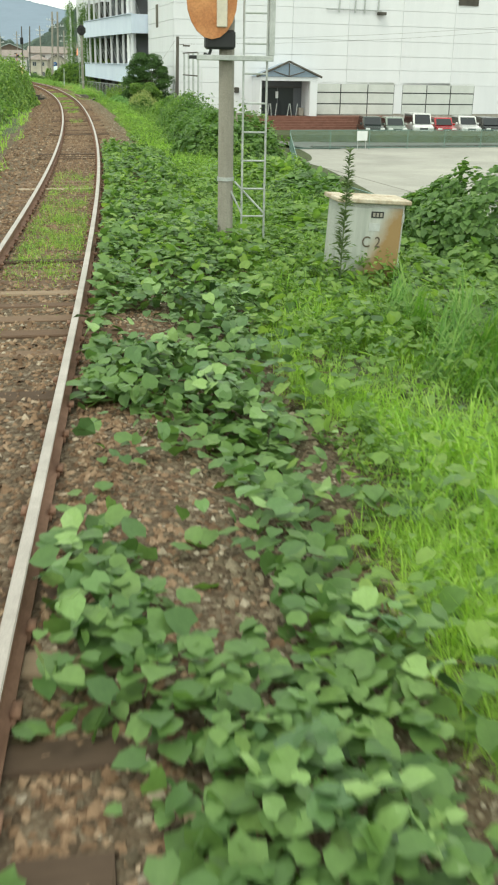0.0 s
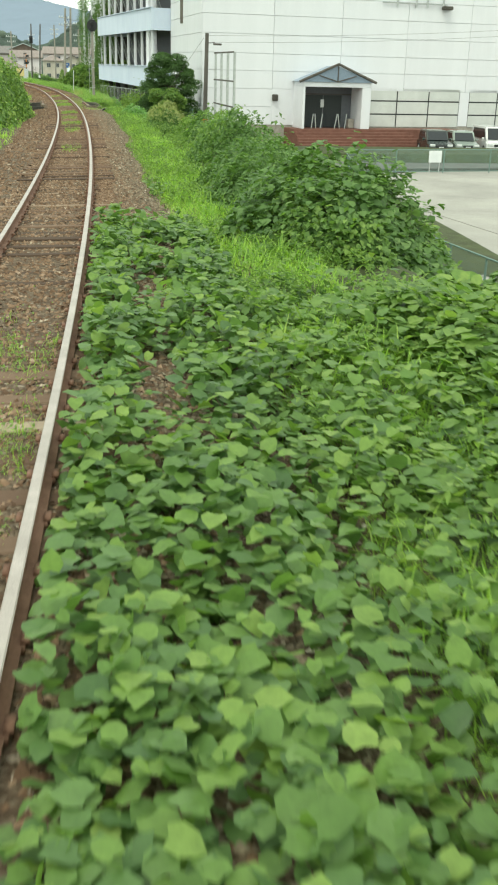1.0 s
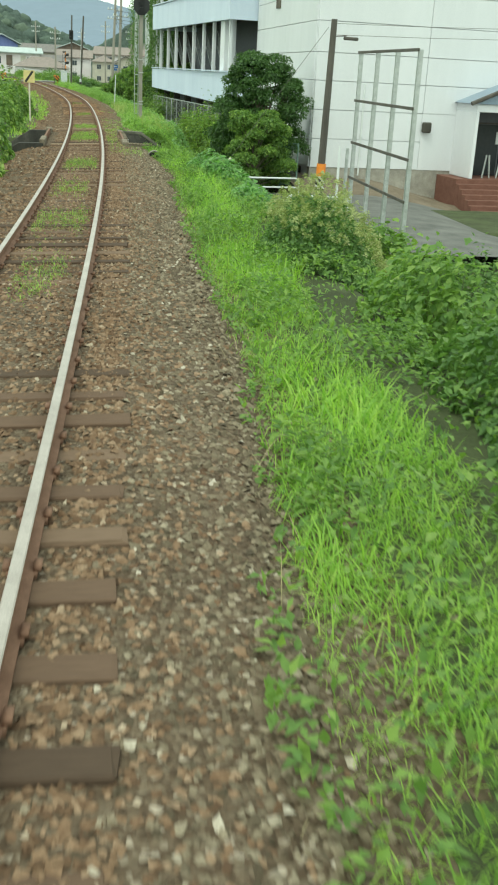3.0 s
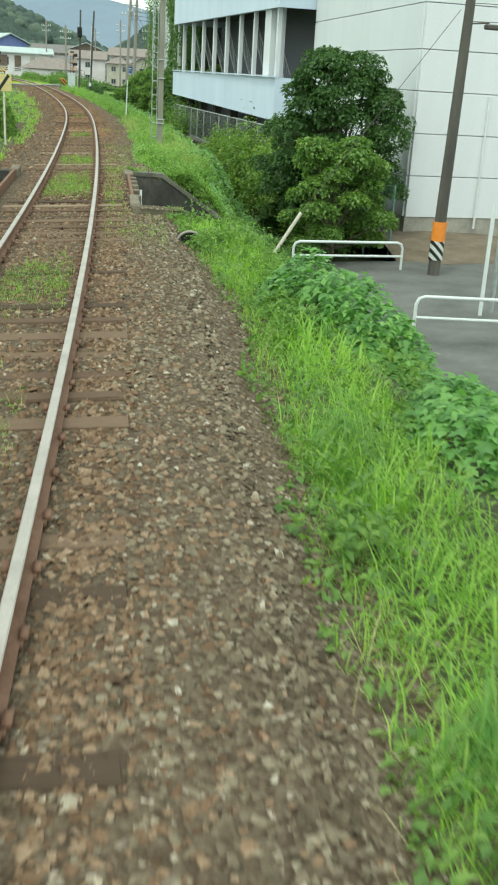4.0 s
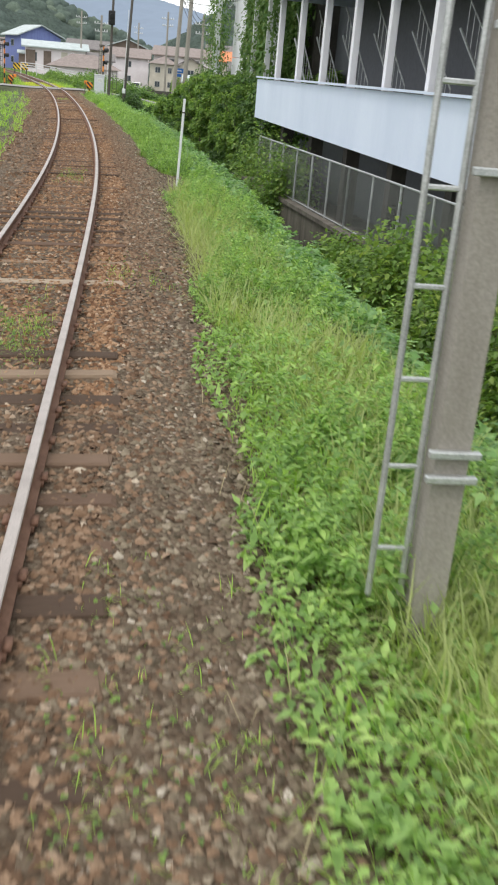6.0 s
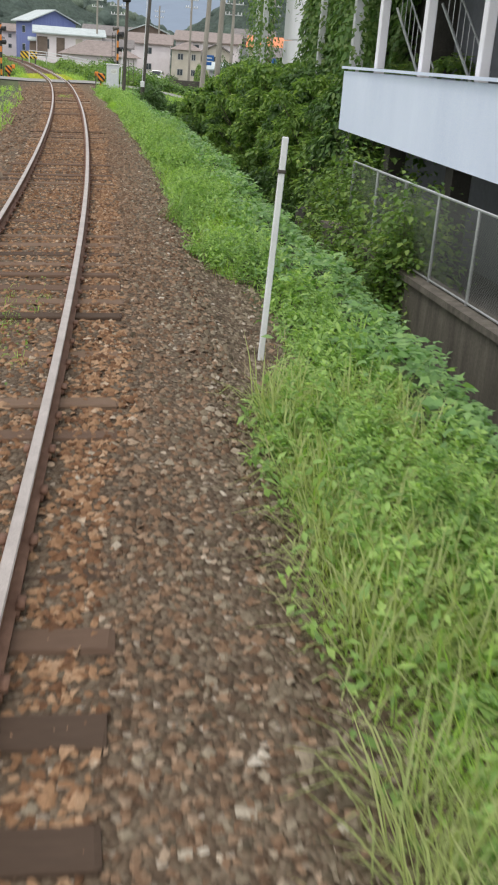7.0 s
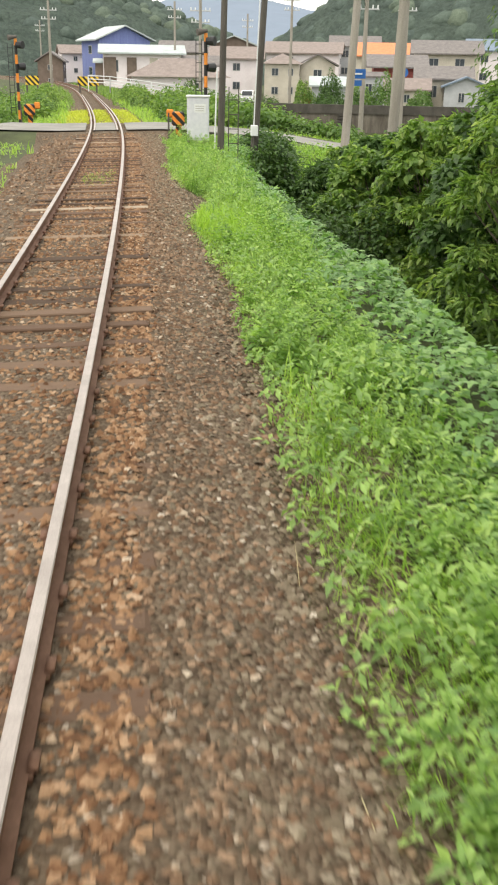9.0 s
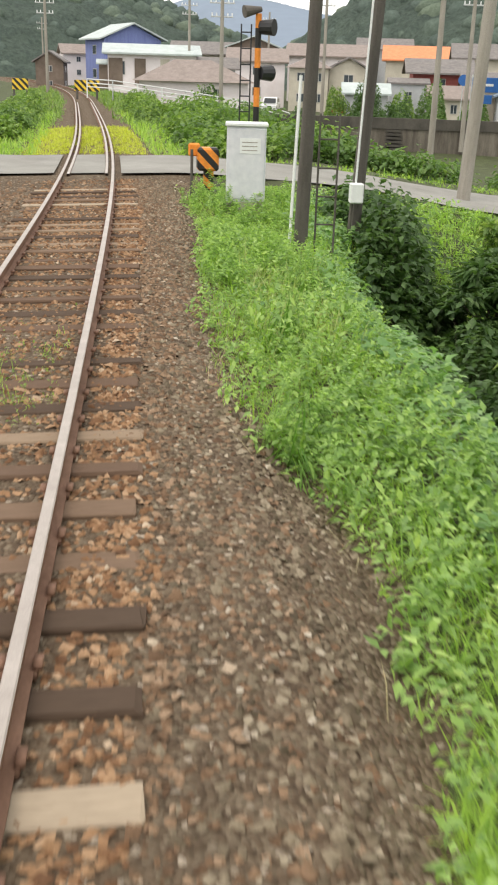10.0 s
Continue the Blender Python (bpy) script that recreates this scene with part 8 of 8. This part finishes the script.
    part("plate_bar", box((-0.12, -L / 2 - 0.036, h0 + 0.21), (0.12, -L / 2 - 0.03, h0 + 0.27)), M_BLACK, c, "dark bar")
    return c


def paint(name, col):
    k = Mat(name, 0.25, 0.1, 0.6)
    k.b.inputs["Coat Weight"].default_value = 0.6
    n = k.noise(3)
    return k.color(k.ramp(n, [(0.3, tuple(c * 0.88 for c in col)), (0.7, col)])).m


P_DARK, P_SAGE, P_WHITE, P_RED, P_BLACK = paint("dark green paint", (0.02, 0.035, 0.03)), paint("silver sage paint", (0.3, 0.36, 0.32)), paint("white car paint", (0.75, 0.76, 0.76)), paint("red car paint", (0.45, 0.02, 0.03)), paint("black car paint", (0.025, 0.027, 0.03))
for u, p, lab, L, H, van in ((15.3, P_DARK, "dark green hatchback parked before the hall", 3.9, 1.55, False), (17.4, P_SAGE, "silver-green compact car parked in a row", 3.7, 1.5, False), (19.7, P_WHITE, "white minivan parked in a row", 4.5, 1.85, True), (22.0, P_RED, "red hatchback parked in a row", 3.9, 1.48, False), (24.3, P_WHITE, "white estate car parked in a row", 4.4, 1.6, False), (26.6, P_BLACK, "black car parked in a row", 4.4, 1.5, False)):
    car(HALL @ pose(u, -6.2, LOT_Z, 0, 0, -14), p, lab, L, 1.7, H, van)
car(pose(-47.2, 255, -2.2, 0, 0, 60), P_RED, "red hatchback parked by the river wall", 3.9, 1.68, 1.5)
car(pose(-38.2, 254, -2.1, 0, 0, 5), P_WHITE, "white van parked by the river wall", 4.0, 1.7, 1.85, True)
car(pose(-56.4, 257, -2.0, 0, 0, 5), P_WHITE, "white car parked in the village lane", 4.0, 1.7, 1.5)

# ---- far poles and wires
for s, l, h in ((196, 17, 10), (205, -8, 9), (222, 10, 10), (238, 22, 12), (250, -2, 11), (262, 14, 12), (285, 30, 12), (300, -14, 12), (215, 26, 11), (330, 6, 12), (140, 14.5, 11)):
    utility_pole(s, l, -2.4, h, 0.17, M_POLE, 0.0, "distant grey utility pole with cross-arms", ((h - 1.0, 1.8), (h - 1.9, 1.6)))


def overhead_wire(a, b, sag=0.6, r=0.02, n=10):
    a, b = Vector(a), Vector(b)
    cu = bpy.data.curves.new("overhead_wire", "CURVE")
    cu.dimensions, cu.bevel_depth, cu.bevel_resolution = "3D", r, 1
    sp = cu.splines.new("POLY")
    sp.points.add(n)
    for i, q in enumerate(sp.points):
        t = i / n
        p = a.lerp(b, t) - Vector((0, 0, 4 * sag * t * (1 - t)))
        q.co = (*p, 1)
    cu.materials.append(M_POLE_DK)
    return tagged(new("overhead_wire", cu), "thin dark overhead wire between poles", "wire", "overhead wires")


for dz in (0, 0.35, 0.7, 1.2):
    overhead_wire(line(171.3, 9.7 + dz * 0.3, 7.4 + dz), line(196, 17, 5.8 + dz), 0.7)
    overhead_wire(line(171.3, 10.0, 7.4 + dz), line(161.8, 8.6, 6.6 + dz), 0.3)
    overhead_wire(line(161.8, 8.6, 6.6 + dz), line(140, 14.5, 6.8 + dz), 0.6)
for dz in (0, 0.4):
    overhead_wire(line(82.4, 9.15, 3.7 + dz), hall_at(40, -1.5, 6.6 + dz), 0.5, 0.009)


def lattice_tower(x, y, z, h, w, label):
    t = empty("lattice_tower", (x, y, z), radians(12), label, "power tower")
    corners = ((-1, -1), (1, -1), (1, 1), (-1, 1))
    steps = [(h * k / 7, w / 2 * (1 - 0.78 * k / 7)) for k in range(8)]
    for cx, cy in corners:
        part("leg", rod((cx * w / 2, cy * w / 2, 0), (cx * w * 0.11, cy * w * 0.11, h), 0.12, n=4), M_GALV, t)
    for (z0, r0), (z1, r1) in zip(steps[:-1], steps[1:]):
        bm = bmesh.new()
        for k in range(4):
            a, b = corners[k], corners[(k + 1) % 4]
            add_rod(bm, (a[0] * r0, a[1] * r0, z0), (b[0] * r1, b[1] * r1, z1), 0.06, 0.06, 4)
            add_rod(bm, (b[0] * r0, b[1] * r0, z0), (a[0] * r1, a[1] * r1, z1), 0.06, 0.06, 4)
        part("bracing", bm, M_GALV, t)
    for f in (0.8, 0.93):
        part("cross_arm", rod((-w * 0.9, 0, h * f), (w * 0.9, 0, h * f), 0.12, n=4), M_GALV, t)


lattice_tower(-68.5, 425, 2, 30, 6.5, "grey steel lattice power tower on the wooded slope")


# ---- hills
def far_woods(name, label):
    k = Mat(name, 0.9, 0, 0.1)
    n = k.noise(0.12, 8, 0.75)
    f = k.noise(0.9, 6, 0.7)
    # woodland green mixed with grey-blue, so distance haze sits in the base tones
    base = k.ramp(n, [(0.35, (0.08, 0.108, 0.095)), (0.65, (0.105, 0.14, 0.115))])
    k.color(k.mix(0.6, base, k.ramp(f, [(0.3, (0.2, 0.2, 0.2)), (0.7, (0.8, 0.8, 0.8))]), "OVERLAY"))
    k.bump(f, 1.0, 1.5)
    return k.m


M_WOODS = far_woods("haze-greyed hillside", "")
# flat blue-grey: the haze of distance is painted into this colour
M_WOODS_FAR = Mat("far hills tinted for haze", 1.0, 0, 0.0).color((0.22, 0.27, 0.34)).m


def hill(name, cx, cy, rx, ry, h, mat, label, seed, rz=0.0, n=90, canopy=0):
    rng = np.random.default_rng(seed)
    g = np.linspace(-1, 1, n)
    X, Y = np.meshgrid(g, g, indexing="ij")
    r = np.sqrt(X**2 + Y**2)
    Z = np.clip(1 - r**2, 0, 1) ** 1.2
    for k in range(5):
        a, b, c = rng.random(3) * 6.28
        fq = 2.0 + 2.2 * k
        Z = Z * (1 + 0.22 / (1 + k) * np.sin(fq * X * math.cos(a) + fq * Y * math.sin(a) + b))
    P = np.stack([X * rx, Y * ry, Z * h], -1).reshape(-1, 3)
    P[:, 2] += rng.random(len(P)) * min(3.5, h * 0.06) * (P[:, 2] > 0.5)
    a = (np.arange(n - 1)[:, None] * n + np.arange(n - 1)[None]).ravel()
    tris = np.concatenate([np.stack([a, a + n, a + n + 1], -1), np.stack([a, a + n + 1, a + 1], -1)])
    ob = tri_object(name, P, tris, mat, smooth=False)
    ob.matrix_world = pose(cx, cy, -4.0, 0, 0, rz)
    if canopy:
        # crowns of the wood on the near slope
        u, v = rng.random(canopy * 3) * 2 - 1, rng.random(canopy * 3) * 1.25 - 1
        i, j = np.clip(((u + 1) / 2 * (n - 1)).astype(int), 0, n - 1), np.clip(((v + 1) / 2 * (n - 1)).astype(int), 0, n - 1)
        z = (Z * h)[i, j]
        k = np.where(z > 1.5)[0][:canopy]
        p = np.stack([u[k] * rx, v[k] * ry, z[k] + 0.6], -1)
        dome = crown_dome(rng)
        V, F = scattered(dome, p, turns(rng.random(len(k)) * 6.28, rng.normal(0, 0.2, len(k)), 0 * p[:, 0]), (1.7 + 2.0 * rng.random((len(k), 1))) * np.array([1.0, 1.0, 0.95]))
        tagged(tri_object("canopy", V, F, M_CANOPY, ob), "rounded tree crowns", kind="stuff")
    return tagged(ob, label, "hill", "", "structure")


def crown_dome(rng):
    """A lumpy crown of a far tree."""
    bm = bmesh.new()
    bmesh.ops.create_icosphere(bm, subdivisions=2, radius=1.0)
    v = np.array([x.co[:] for x in bm.verts])
    f = np.array([[x.index for x in face.verts] for face in bm.faces])
    bm.free()
    return v * (1 + 0.3 * (rng.random((len(v), 1)) - 0.5)), f


def canopy_tone():
    k = Mat("haze-greyed tree crowns", 0.95, 0, 0.1)
    g = k.noise(1.1, 5, 0.7)
    # low-contrast, bluish crown tones with aerial haze coloured in
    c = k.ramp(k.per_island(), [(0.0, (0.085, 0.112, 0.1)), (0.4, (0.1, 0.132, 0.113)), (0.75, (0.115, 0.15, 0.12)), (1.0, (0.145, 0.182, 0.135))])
    k.color(k.mix(0.5, c, k.ramp(g, [(0.3, (0.25, 0.27, 0.28)), (0.7, (0.75, 0.75, 0.75))]), "OVERLAY"))
    return k.bump(g, 0.8, 0.6).m


M_CANOPY = canopy_tone()


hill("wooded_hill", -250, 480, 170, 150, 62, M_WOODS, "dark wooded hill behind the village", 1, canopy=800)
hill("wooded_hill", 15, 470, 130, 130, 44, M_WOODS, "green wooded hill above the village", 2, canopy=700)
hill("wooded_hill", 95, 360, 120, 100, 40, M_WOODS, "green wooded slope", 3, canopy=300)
hill("far_hill", -220, 1300, 420, 200, 66, M_WOODS_FAR, "pale horizon hill with haze put into its colour", 4)
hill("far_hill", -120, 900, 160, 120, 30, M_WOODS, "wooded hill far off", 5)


# ---- sleepers, one by one
def sleeper_mesh(seed):
    rng = np.random.default_rng(seed)
    bm = box((-1.05, -0.1, -0.29), (1.05, 0.1, -0.15), 0.012)
    for v in bm.verts:
        v.co.z += rng.normal(0, 0.004)
        v.co.x += rng.normal(0, 0.012)
    me = bpy.data.meshes.new("sleeper")
    bm.to_mesh(me)
    bm.free()
    me.materials.append(M_SLEEPER)
    return me


SLEEPERS = [sleeper_mesh(k) for k in range(4)]
srng = random.Random(8)
for i in range(288):
    s = -5 + 0.62 * i
    if 168.6 < s < 175:
        continue
    ob = new("sleeper", SLEEPERS[i % 4])
    ob.parent = TRACK
    lift = srng.choice((0.006, 0.0, -0.006, -0.012, -0.02))
    if math.sin(i * 12.9898) > -0.1:
        # sunk into the ballast
        lift -= srng.choice((0.01, 0.018, 0.026)) * (1 if s < 138 else 0.5)
    ob.matrix_basis = across(s, srng.uniform(-0.03, 0.03), lift) @ Matrix.Rotation(-float(bank(s)), 4, "Y") @ Matrix.Rotation(srng.uniform(-0.02, 0.02), 4, "Z")
